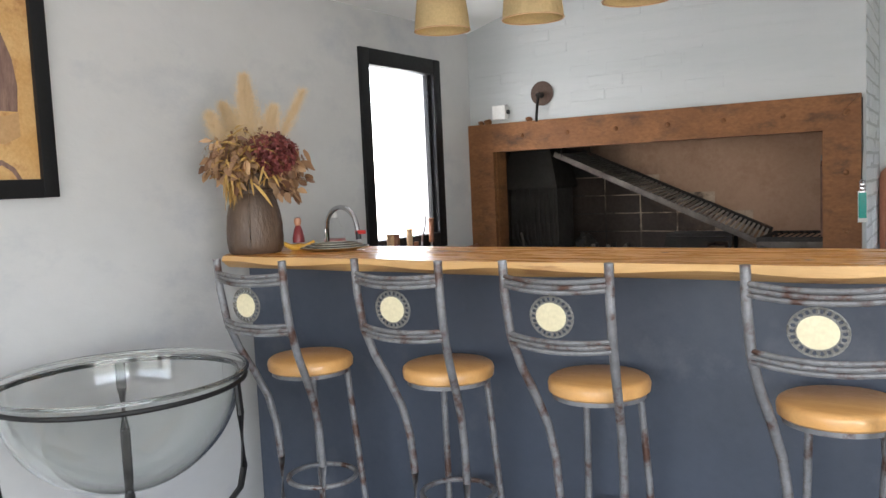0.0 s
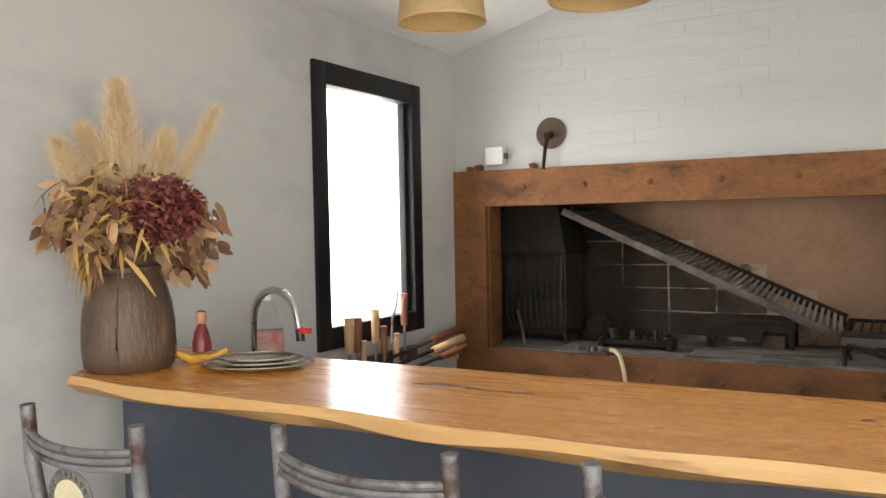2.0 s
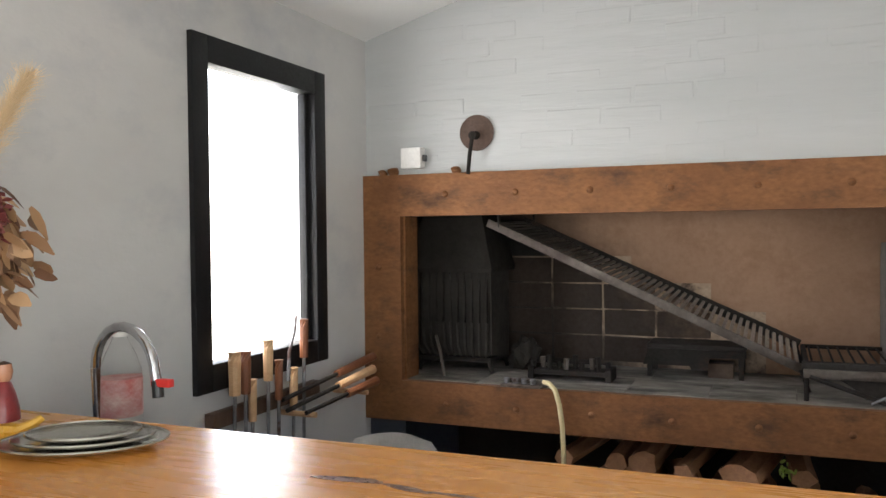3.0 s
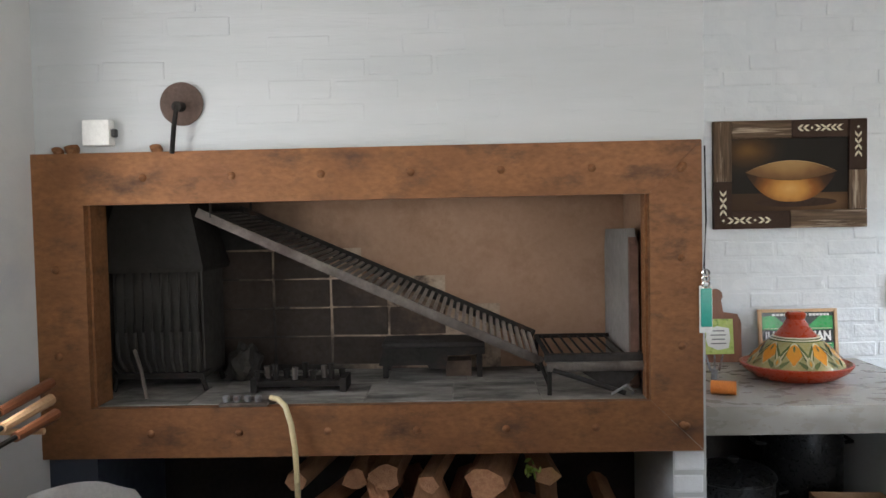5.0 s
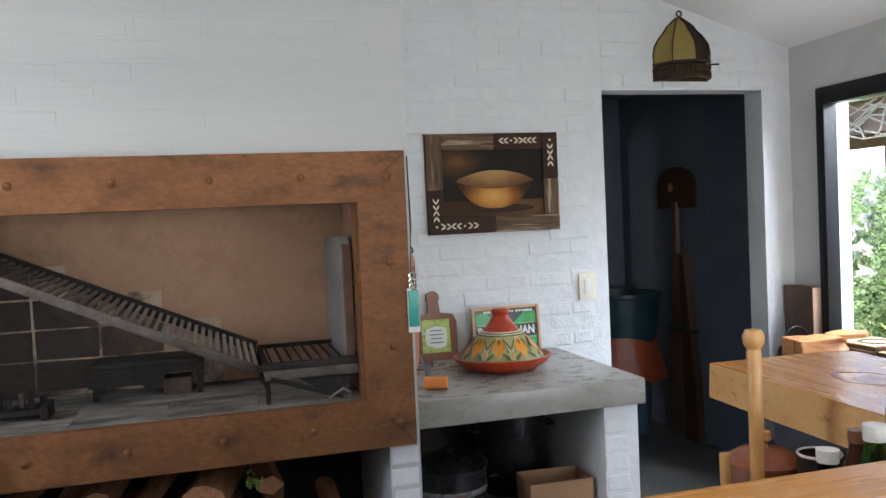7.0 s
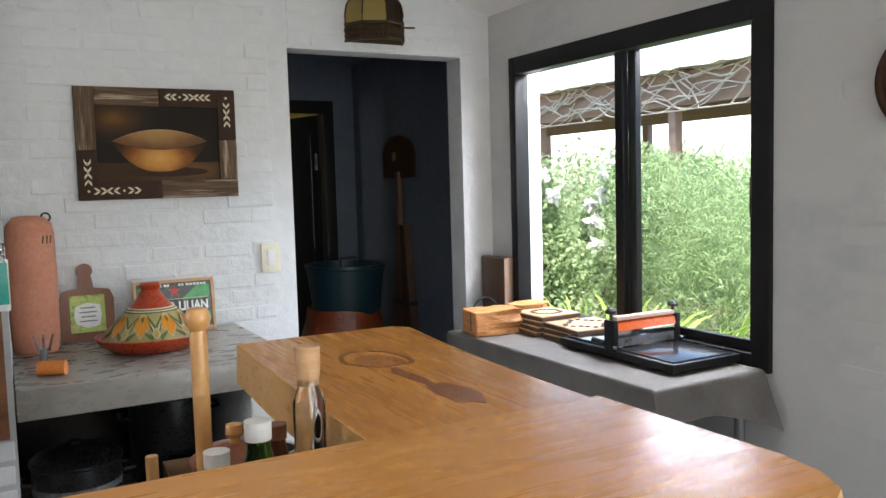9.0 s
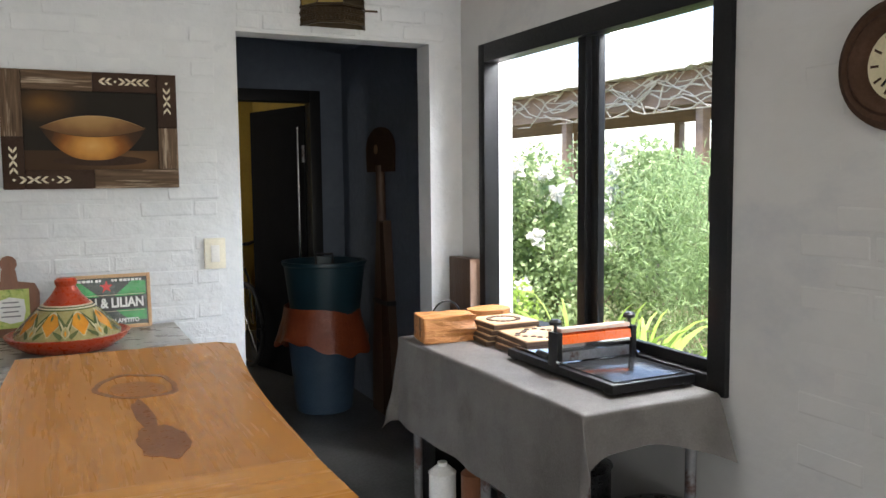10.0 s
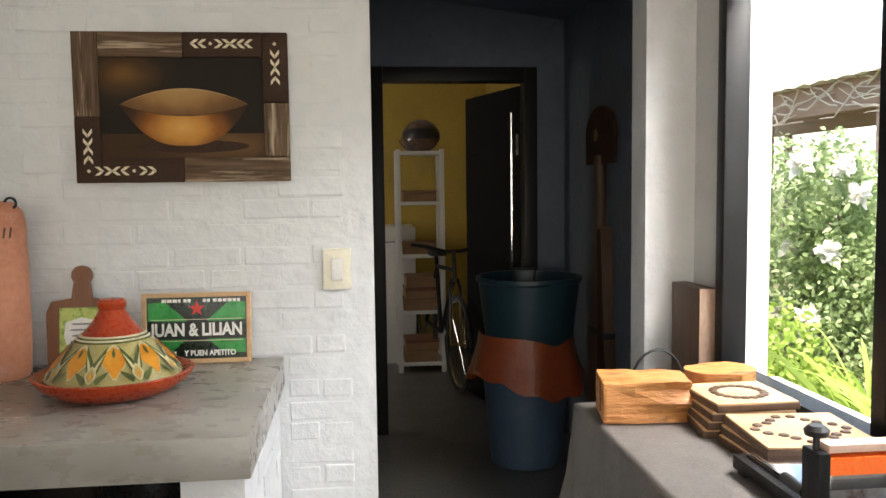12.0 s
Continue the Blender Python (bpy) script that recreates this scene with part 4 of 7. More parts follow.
bpart("wood_figure", blob(0.297, 2.67, 0.028, 0.066, 0.05, 8, RT + 0.0003), KNOT_MID)

# ---- bar stools ----
stool = thing("bar_stool", (-1.763, 1.775, FLOOR), "worn grey steel bar stool with round pine seat and medallion back", "stool", "stools at the bar", -5)
H = -FLOOR
SD = 0.05
for s in (-1, 1):
    pts = [(0.155 * s, 0.0, 1.18 + H), (0.154 * s, 0.005, 1.08 + H), (0.150 * s, 0.022, 0.97 + H), (0.140 * s, 0.055, 0.88 + H), (0.125 * s, 0.10, 0.79 + H), (0.112 * s, 0.14, 0.70 + H), (0.104 * s, 0.163, 0.60 + H), (0.10 * s, 0.172, 0.48 + H), (0.102 * s, 0.168, 0.30 + H), (0.115 * s, 0.15, 0.0)]
    part("back_leg", tube(B(), pts, 0.0125, 10), STEEL_WORN, stool)
    part("front_leg", tube(B(), [(0.085 * s, 0.325, 0.785 + H), (0.10 * s, 0.35, 0.45 + H), (0.125 * s, 0.385, 0.0)], 0.011, 10), STEEL_WORN, stool)
for zc, z_in in ((1.125, 0.15), (0.967, 0.148)):
    rail = None
    for j in (-1, 0, 1):
        pts = [(z_in * (2 * k / 12 - 1), -0.004 + (0.02 if zc < 1 else 0.002) - 0.030 * (1 - (2 * k / 12 - 1) ** 2), zc + H + 0.013 * j - 0.008 * (1 - (2 * k / 12 - 1) ** 2)) for k in range(13)]
        part("back_rail", tube(B(), pts, 0.0065, 8), STEEL_WORN, stool)
med = B()
lathe(med, [(0.0, 0.0), (0.036, 0.0), (0.037, 0.004), (0.0, 0.006)], 30)
for m_ in (med,):
    bmesh.ops.rotate(m_, matrix=Matrix.Rotation(radians(90), 3, "X"), verts=m_.verts)
    bmesh.ops.translate(m_, vec=(0, -0.017, 1.045 + H), verts=m_.verts)
bmesh.ops.translate(med, vec=(0, 0, -0.006), verts=med.verts)
bmesh.ops.scale(med, vec=(1.18, 1, 1.0), verts=med.verts)
medal = part("medallion", med, CREAM, stool, "cream enamel medallion")
bm = B()
for k in range(22):
    a = 2 * math.pi * k / 22
    c = Vector((0.044 * math.cos(a), -0.018, 1.045 + H + 0.046 * math.sin(a)))
    tube(bm, [c + Vector((0.0075 * math.cos(b), 0, 0.0075 * math.sin(b))) for b in [2 * math.pi * q / 8 for q in range(8)]], 0.0028, 5, closed=True)
tube(bm, [(0.037 * math.cos(b), -0.018, 1.045 + H + 0.038 * math.sin(b)) for b in [2 * math.pi * q / 28 for q in range(28)]], 0.003, 5, closed=True)
tube(bm, [(0.052 * math.cos(b), -0.018, 1.045 + H + 0.054 * math.sin(b)) for b in [2 * math.pi * q / 28 for q in range(28)]], 0.0022, 5, closed=True)
bmesh.ops.translate(bm, vec=(0, 0, -0.006), verts=bm.verts)
bmesh.ops.scale(bm, vec=(1.2, 1, 1.0), verts=bm.verts)
part("filigree_rim", bm, LACE, medal, "grey scrolled rim")
bm = lathe(B(), [(0.0, 0.836), (0.136, 0.836), (0.143, 0.842), (0.145, 0.862), (0.141, 0.874), (0.132, 0.880), (0.0, 0.882)], 40, (0, 0.24, H - SD))
part("seat", bm, SEAT_WOOD, stool, "round pale pine seat")
part("seat_ring", lathe(B(), [(0.118, 0.822), (0.132, 0.822), (0.132, 0.8355), (0.118, 0.8355)], 32, (0, 0.24, H - SD)), STEEL_WORN, stool)
bm = tube(B(), [(0.118 * math.cos(a), 0.265 + 0.115 * math.sin(a), 0.43) for a in [2 * math.pi * k / 32 for k in range(32)]], 0.009, 8, closed=True)
part("foot_ring", bm, STEEL_WORN, stool)
for x, y, r in ((-1.25, 1.843, -4), (-0.76, 1.857, -5), (-0.132, 1.845, -3)):
    copy_thing(stool, pose(x, y, FLOOR, 0, 0, r))

# ---- things on the bar ----
vase = thing("vase", (-2.172, 2.222, BT), "squat dark stoneware vase with a weathered surface", "vase")


def potted(profile, seed):
    bm = lathe(B(), profile, 44)
    for v in bm.verts:
        v.co.x, v.co.y = [c * (1 + 0.022 * noise.noise(v.co * 18 + Vector((seed, 0, 0)))) for c in (v.co.x, v.co.y)]
    return bm


part("body", potted([(0.0, 0.0), (0.100, 0.0), (0.109, 0.010), (0.114, 0.05), (0.113, 0.10), (0.107, 0.15), (0.098, 0.19), (0.086, 0.222), (0.076, 0.236)], 0), VASE_CLAY, vase)
part("collar", potted([(0.074, 0.230), (0.082, 0.235), (0.083, 0.246), (0.074, 0.252)], 3), VASE_CLAY, vase, "raised clay collar")
part("neck", potted([(0.072, 0.244), (0.066, 0.262), (0.068, 0.290), (0.077, 0.312), (0.071, 0.312), (0.060, 0.288), (0.056, 0.26), (0.0, 0.20)], 5), VASE_CLAY, vase)
for a in (-0.95, 0.6, 2.4):
    part("seam", tube(B(), [((r + 0.001) * math.cos(a), (r + 0.001) * math.sin(a), z) for r, z in ((0.111, 0.02), (0.114, 0.06), (0.112, 0.11), (0.105, 0.16), (0.092, 0.205), (0.080, 0.232))], 0.0035, 6), VASE_CLAY, vase)

vase.scale = (0.93, 0.93, 0.98)

bouquet = thing("dried_bouquet", (-2.172, 2.222, BT + 0.265), "dried bouquet of pampas plumes, eucalyptus leaves and plum flowers", "dried flowers")


def blades(n, place, direction, length, width, spread, droop=0.0, seed=0, folds=2):
    """Many narrow leaf blades as plain vertex lists."""
    rg = np.random.RandomState(seed)
    V, F = [], []
    for _ in range(n):
        p, d = place(rg), direction(rg)
        d = Vector(d) + Vector(rg.uniform(-spread, spread, 3))
        d.normalize()
        ln, wd = length * rg.uniform(0.6, 1.25), width * rg.uniform(0.7, 1.25)
        side = d.cross(Vector(rg.uniform(-1, 1, 3)))
        if side.length < 0.01:
            continue
        side.normalize()
        base = len(V)
        for k in range(folds + 1):
            s = k / folds
            c = Vector(p) + d * ln * s + Vector((0, 0, -droop * ln * s * s))
            w = wd * math.sin(math.pi * (0.12 + 0.83 * s)) * 0.5
            V += [tuple(c - side * w), tuple(c + side * w)]
            if k:
                b = base + 2 * (k - 1)
                F.append((b, b + 1, b + 3, b + 2))
    return V, F


def blade_part(name, VF, material, parent, label="", stuff=False):
    me = bpy.data.meshes.new(name)
    me.from_pydata(VF[0], [], VF[1])
    me.materials.append(material)
    ob = new(name, me)
    ob.parent = parent
    if stuff:
        ob["kind"] = "stuff"
    return tagged(ob, label)


def plume(base, tip, thick, n, seed, material=PAMPAS):
    base, tip = Vector(base), Vector(tip)
    axis = (tip - base).normalized()

    def place(rg):
        s = rg.uniform(0, 1) ** 0.8
        w = thick * min(1.0, 0.35 + 2.4 * s) * (1.02 - s) ** 0.75 * 0.44
        return base.lerp(tip, s * 0.93) + Vector(rg.normal(0, 1, 3)) * w * 0.6
    return blades(n, place, lambda rg: axis * 1.0, 0.036, 0.0017, 0.75, 0.1, seed, 1)


for j, (b, t, th, n) in enumerate((((0.03, -0.02, 0.10), (0.02, -0.03, 0.415), 0.14, 9000), ((-0.02, 0.03, 0.10), (-0.08, -0.05, 0.31), 0.13, 6000), ((0.05, 0.03, 0.10), (0.09, 0.05, 0.29), 0.13, 5000), ((-0.04, -0.05, 0.12), (-0.08, -0.12, 0.27), 0.12, 4000))):
    blade_part("pampas_plume", plume(b, t, th, n, 20 + j), PAMPAS, bouquet, "fluffy straw-coloured pampas plume")
blade_part("bunny_tail", plume((0.10, 0.07, 0.17), (0.15, 0.155, 0.355), 0.045, 2600, 31), PAMPAS, bouquet, "slim pale grass plume")
for j in range(9):
    a = 0.7 * j
    p0 = Vector((0.02 * math.cos(a), 0.02 * math.sin(a), -0.16))
    p1 = Vector((0.10 * math.cos(a), 0.12 * math.sin(a), 0.10 + 0.02 * (j % 3)))
    part("stem", tube(B(), [p0, p0.lerp(p1, 0.55) + Vector((0, 0, 0.02)), p1], 0.003, 5), DRY_YELLOW, bouquet)


def shell(cx, cy, cz, rx, ry, rz):
    def place(rg):
        v = rg.normal(0, 1, 3)
        v /= np.linalg.norm(v)
        s = rg.uniform(0.35, 1.0)
        return (cx + rx * v[0] * s, cy + ry * v[1] * s, cz + rz * v[2] * s)
    return place


blade_part("eucalyptus_leaves", blades(210, shell(0.05, 0.125, 0.06, 0.09, 0.11, 0.12), lambda rg: (0.3, 0.6, -0.5), 0.043, 0.033, 0.8, 0.4, 41, 3), DRY_LEAF, bouquet, "curled tan eucalyptus leaves")
blade_part("eucalyptus_leaves", blades(270, shell(0.0, -0.095, 0.08, 0.10, 0.10, 0.10), lambda rg: (0.2, -0.6, -0.2), 0.043, 0.032, 0.9, 0.4, 42, 3), DRY_LEAF, bouquet, "curled tan eucalyptus leaves")
blade_part("ochre_grass", blades(230, shell(0.02, -0.06, 0.10, 0.13, 0.15, 0.11), lambda rg: (0.3, -0.3, 0.2), 0.06, 0.009, 0.9, 0.5, 43, 3), DRY_YELLOW, bouquet, "ochre dried grass heads")
blade_part("ochre_grass", blades(30, shell(0.03, -0.08, 0.02, 0.07, 0.09, 0.05), lambda rg: (0.1, -0.1, -1.0), 0.075, 0.012, 0.5, 0.3, 44, 3), DRY_YELLOW, bouquet)
blade_part("plum_flower_head", blades(2300, shell(0.08, 0.02, 0.11, 0.10, 0.12, 0.085), lambda rg: (0.4, 0.1, 0.3), 0.016, 0.012, 1.2, 0.2, 45, 2), PLUM, bouquet, "dusty plum-coloured flower heads")
blade_part("small_leaves", blades(300, shell(0.0, 0.0, 0.12, 0.13, 0.17, 0.11), lambda rg: (0.2, 0.0, 0.3), 0.05, 0.016, 1.2, 0.3, 46, 2), DRY_LEAF, bouquet)

# seated figurine, one plain shape
bm = B()
lathe(bm, [(0.0, 0.028), (0.030, 0.03), (0.029, 0.05), (0.022, 0.075), (0.014, 0.092), (0.008, 0.097)], 18, squash=0.8)
for f in bm.faces:
    f.material_index = 1
n0 = len(bm.faces)
lathe(bm, [(0.008, 0.094), (0.012, 0.10), (0.0145, 0.112), (0.012, 0.125), (0.0, 0.130)], 16)
bm.faces.ensure_lookup_table()
for f in bm.faces[n0:]:
    f.material_index = 2 if f.calc_center_median().x > 0 and f.calc_center_median().z < 0.12 else 3
n0 = len(bm.faces)
for s in (-1, 1):
    tube(bm, [(0.0, 0.0, 0.012), (0.012, 0.025 * s, 0.012), (0.016, 0.045 * s, 0.022), (0.012, 0.06 * s, 0.032)], 0.015, 8, 0.006)
bm.faces.ensure_lookup_table()
solid("seated_figurine", bm, [surf("mustard_glaze", (0.62, 0.33, 0.04), (0.7, 0.4, 0.06), 0.3, 20, 0.1), surf("burgundy_glaze", (0.17, 0.022, 0.025), (0.22, 0.035, 0.035), 0.35, 20, 0.1), surf("tan_clay", (0.42, 0.2, 0.12), (0.48, 0.25, 0.15), 0.4, 20, 0.1), surf("dark_brown_glaze", (0.04, 0.018, 0.012), (0.06, 0.028, 0.02), 0.35, 20, 0.1)],
      "small seated clay figurine in burgundy and mustard glaze", "figurine", at=(-2.062, 2.345, BT), rz=-50)

plates = thing("oval_plate", (-1.885, 2.345, BT), "oval silver-rimmed plate in a small stack on the bar", "plate", "stack of plates", 28)
part("dish", lathe(B(), [(0.0, 0.0), (0.085, 0.0), (0.092, 0.003), (0.128, 0.010), (0.132, 0.0125), (0.128, 0.0135), (0.09, 0.0065), (0.0, 0.0045)], 48, squash=0.72), SILVER, plates)
part("beaded_rim", tube(B(), [(0.130 * math.cos(a), 0.0936 * math.sin(a), 0.0128) for a in [2 * math.pi * k / 48 for k in range(48)]], 0.0028, 6, closed=True), SILVER, plates)
for k, s in ((1, 0.84), (2, 0.68)):
    o = copy_thing(plates, pose(-1.885, 2.345, BT + 0.0068 * k, 0, 0, 28))
    o.scale = (s, s, 1)

# low counter with the gooseneck tap
sink = thing("sink_counter", (XL, 2.52, FLOOR), "low pale cement counter behind the bar", "counter")
part("top", box(B(), 0.002, 0.62, 0.002, 0.62, 0.92, 0.96, 0.004), CEMENT, sink)
part("cabinet", box(B(), 0.004, 0.58, 0.004, 0.60, 0.0, 0.918), WHITE_PAINT, sink)
tap = thing("gooseneck_tap", (-2.192, 2.672, 0.93), "chrome gooseneck tap with a red and black nozzle", "tap")
arc = [(0, 0, 0), (0, 0, 0.285)] + [(0.096 - 0.096 * math.cos(a), -0.018 * (1 - math.cos(a)), 0.285 + 0.092 * math.sin(a)) for a in [math.pi * k / 12 for k in range(1, 12)]] + [(0.193, -0.036, 0.285), (0.198, -0.037, 0.27)]
part("spout", tube(B(), arc, 0.0105, 12), CHROME, tap)
part("base", lathe(B(), [(0.026, 0.0), (0.026, 0.012), (0.014, 0.02)], 20), CHROME, tap)
part("nozzle", tube(B(), [(0.197, -0.036, 0.275), (0.201, -0.038, 0.242)], 0.012, 10), BLACK_PLASTIC, tap)
part("nozzle_lever", box(B(), 0.188, 0.235, -0.046, -0.03, 0.264, 0.280, 0.003), RED, tap, "red lever")
bot = thing("plastic_bottle", (-2.315, 2.87, 0.93), "clear plastic soda bottle with a faded red label", "bottle")
bot.scale = (1.18, 1.18, 1.12)
part("body", lathe(B(), [(0.0, 0.0), (0.036, 0.0), (0.042, 0.01), (0.042, 0.205), (0.040, 0.22), (0.028, 0.255), (0.016, 0.28), (0.0135, 0.29)], 24), BOWL_GLASS, bot)
part("label", lathe(B(), [(0.0425, 0.12), (0.0428, 0.121), (0.0428, 0.199), (0.0425, 0.20)], 24), surf("faded_red_label", (0.52, 0.10, 0.09), (0.75, 0.62, 0.58), 0.5, 22, 0.0), bot, "faded red and white label")
part("cap", lathe(B(), [(0.0145, 0.288), (0.015, 0.30), (0.013, 0.308), (0.0, 0.308)], 16), WHITE_PLASTIC, bot)

# grill tools on the rack under the narrow window
rack = thing("tool_rack", (XL, 3.36, 0.93), "wooden rail with grill tools under the narrow window", "tool rack")
part("rail", box(B(), 0.001, 0.035, 0.0, 0.62, -0.03, 0.02, 0.004), DARK_WOOD, rack)
for k, (y, zt, r) in enumerate(((0.08, 0.20, 0.022), (0.135, 0.195, 0.02), (0.26, 0.215, 0.019), (0.32, 0.14, 0.016), (0.17, 0.10, 0.016), (0.48, 0.26, 0.018), (0.41, 0.10, 0.017))):
    h = part("handle", tube(B(), [(0.055, y, zt - 0.135), (0.056, y, zt - 0.03), (0.056, y, zt)], r * 0.82, 9, r), LIGHT_WOOD if k % 2 == 0 else MID_WOOD, rack)
    part("blade", tube(B(), [(0.055, y, zt - 0.13), (0.05, y, -0.25)], 0.006, 6), STEEL_WORN, h)
part("fork_hook", tube(B(), [(0.06, 0.37, 0.06), (0.06, 0.38, 0.16), (0.062, 0.41, 0.22), (0.064, 0.42, 0.28)], 0.007, 7, 0.004), STEEL_WORN, rack)
irons = thing("fire_irons", (XL + 0.05, 3.78, 0.955), "bundle of fire irons with wooden handles on wall pegs", "fire irons")
for k, (y0, z0, y1, z1) in enumerate(((-0.1, -0.02, 0.56, 0.03), (-0.12, -0.05, 0.50, -0.01), (-0.05, -0.07, 0.47, -0.05))):
    part("rod", tube(B(), [(0.02 + 0.03 * k, y0, z0), (0.02 + 0.03 * k, y0 + 0.6 * (y1 - y0), z0 + 0.6 * (z1 - z0))], 0.008, 7), SOOT_IRON, irons)
    part("handle", tube(B(), [(0.02 + 0.03 * k, y0 + 0.55 * (y1 - y0), z0 + 0.55 * (z1 - z0)), (0.02 + 0.03 * k, y1, z1)], 0.015, 9, 0.019), MID_WOOD if k != 1 else LIGHT_WOOD, irons)
part("peg", tube(B(), [(-0.05, 0.36, -0.075), (0.10, 0.36, -0.075)], 0.010, 8), LIGHT_WOOD, irons)
part("peg", tube(B(), [(-0.05, -0.02, -0.082), (0.10, -0.02, -0.082)], 0.010, 8), LIGHT_WOOD, irons)

# white plastic chair by the fire
chair = thing("plastic_chair", (-2.09, 3.86, FLOOR), "white moulded plastic chair beside the fireplace", "chair", rz=8)
bm = B()
pts = []
for i in range(9):
    u = i / 8 * 2 - 1
    pts.append((0.2 * u, 0.12 - 0.05 * u * u))
prof = [(0.40, 1.0), (0.6, 1.0), (0.74, 0.9), (0.80, 0.7), (0.815, 0.45)]
rings = [[bm.verts.new((x * w, y - 0.05 * (z - 0.4), z + (0.0 if z < 0.74 else -0.0))) for x, y in pts] for z, w in prof]
for a, b in zip(rings, rings[1:]):
    for k in range(8):
        bm.faces.new((a[k], a[k + 1], b[k + 1], b[k]))
bmesh.ops.solidify(bm, geom=bm.faces[:], thickness=0.008)
part("backrest", bm, WHITE_PLASTIC, chair)
part("seat", box(B(), -0.21, 0.21, -0.28, 0.11, 0.40, 0.42, 0.008), WHITE_PLASTIC, chair)
for x in (-0.19, 0.19):
    for y in (-0.25, 0.09):
        part("leg", tube(B(), [(x * 0.95, y, 0.405), (x * 1.08, y * 1.05, 0.0)], 0.02, 8, 0.016), WHITE_PLASTIC, chair)

# things on the shelf behind the bar
roll = thing("roll_holder", (-0.045, 2.885, 0.93), "turned wooden kitchen roll holder with a tall knobbed post", "roll holder")
part("base", lathe(B(), [(0.0, 0.0), (0.085, 0.0), (0.085, 0.012), (0.075, 0.018), (0.0, 0.018)], 28), SEAT_WOOD, roll)
part("post", lathe(B(), [(0.012, 0.016), (0.013, 0.30), (0.011, 0.31), (0.017, 0.318), (0.019, 0.332), (0.014, 0.343), (0.0, 0.346)], 18, (0.028, 0, 0)), SEAT_WOOD, roll)
part("peg", lathe(B(), [(0.009, 0.016), (0.009, 0.14), (0.0, 0.142)], 12, (-0.05, -0.019, 0)), SEAT_WOOD, roll)
spice = thing("cork_bottle", (0.072, 2.66, 0.93), "tall clear glass bottle of salt with a cork stopper", "bottle")
part("glass", lathe(B(), [(0.0, 0.0), (0.019, 0.0), (0.021, 0.01), (0.021, 0.24), (0.014, 0.26), (0.014, 0.28)], 20), CLEAR_GLASS, spice)
part("salt", lathe(B(), [(0.0, 0.004), (0.018, 0.004), (0.018, 0.15), (0.0, 0.152)], 16), surf("pink_salt", (0.5, 0.3, 0.24), (0.62, 0.42, 0.36), 0.8, 60, 0.4), spice, "pink salt filling")
part("stopper", lathe(B(), [(0.013, 0.262), (0.016, 0.283), (0.0165, 0.313), (0.0, 0.314)], 14), LIGHT_WOOD, spice)
for nm, x, y, h, r, mt, cap in (("green_bottle", -0.005, 2.63, 0.235, 0.024, GREEN_GLASS, WHITE_PLASTIC), ("sauce_bottle", 0.045, 2.72, 0.20, 0.02, surf("dark_sauce_glass", (0.05, 0.018, 0.01), (0.08, 0.03, 0.016), 0.15, 10, 0.0), MID_WOOD), ("clear_jar", -0.045, 2.68, 0.19, 0.024, BOWL_GLASS, WHITE_PLASTIC)):
    j = thing(nm, (x, y, 0.93), "small " + nm.replace("_", " ") + " among condiments behind the bar", "bottle", "condiments behind the bar")
    part("body", lathe(B(), [(0.0, 0.0), (r * 0.95, 0.0), (r, 0.01), (r, h * 0.7), (r * 0.6, h * 0.86), (r * 0.6, h * 0.92)], 18), mt, j)
    part("cap", lathe(B(), [(r * 0.68, h * 0.9), (r * 0.7, h), (0.0, h)], 16), cap, j)
mug = thing("enamel_mug", (0.075, 2.84, 0.93), "small black enamel mug with a white inside", "mug")
part("cup", lathe(B(), [(0.0, 0.0), (0.033, 0.0), (0.035, 0.01), (0.036, 0.125), (0.033, 0.126), (0.031, 0.02), (0.0, 0.015)], 22), BLACK_PLASTIC, mug)
part("rim", tube(B(), [(0.0355 * math.cos(a), 0.0355 * math.sin(a), 0.126) for a in [2 * math.pi * k / 22 for k in range(22)]], 0.0025, 6, closed=True), WHITE_PLASTIC, mug)
pot = thing("wooden_pot", (0.045, 2.95, 0.93), "round turned wooden pot with a knobbed lid", "pot")
part("body", lathe(B(), [(0.0, 0.0), (0.055, 0.0), (0.068, 0.03), (0.07, 0.06), (0.065, 0.085)], 26), MID_WOOD, pot)
lid = part("lid", lathe(B(), [(0.07, 0.083), (0.072, 0.09), (0.05, 0.105), (0.016, 0.112), (0.0, 0.113)], 26), surf("carved_red_wood", (0.24, 0.06, 0.03), (0.34, 0.12, 0.06), 0.35, 30, 0.4), pot)
part("knob", lathe(B(), [(0.009, 0.11), (0.008, 0.12), (0.015, 0.128), (0.013, 0.142), (0.0, 0.146)], 16), SEAT_WOOD, lid)

# ---- hanging lamps ----
lamp = thing("pendant_lamp", (-1.527, 2.618, 1.962), "straw-coloured conical lampshade hanging over the bar", "lamp", "lamps over the bar")
n = 56
bm = B()
rings = [[bm.verts.new(((r + (0.0016 if k % 2 else 0)) * math.cos(2 * math.pi * k / n), (r + (0.0016 if k % 2 else 0)) * math.sin(2 * math.pi * k / n), z)) for k in range(n)] for r, z in ((0.104, 0.0), (0.098, 0.06), (0.083, 0.165))]
for a, b in zip(rings, rings[1:]):
    for k in range(n):
        bm.faces.new((a[k], a[(k + 1) % n], b[(k + 1) % n], b[k]))
bmesh.ops.solidify(bm, geom=bm.faces[:], thickness=0.002)
sh = part("shade", bm, SHADE, lamp, "pleated straw shade")
for r, z in ((0.105, 0.001), (0.084, 0.164)):
    part("binding", tube(B(), [(r * math.cos(a), r * math.sin(a), z) for a in [2 * math.pi * k / 40 for k in range(40)]], 0.0028, 6, closed=True), LIGHT_WOOD, sh)
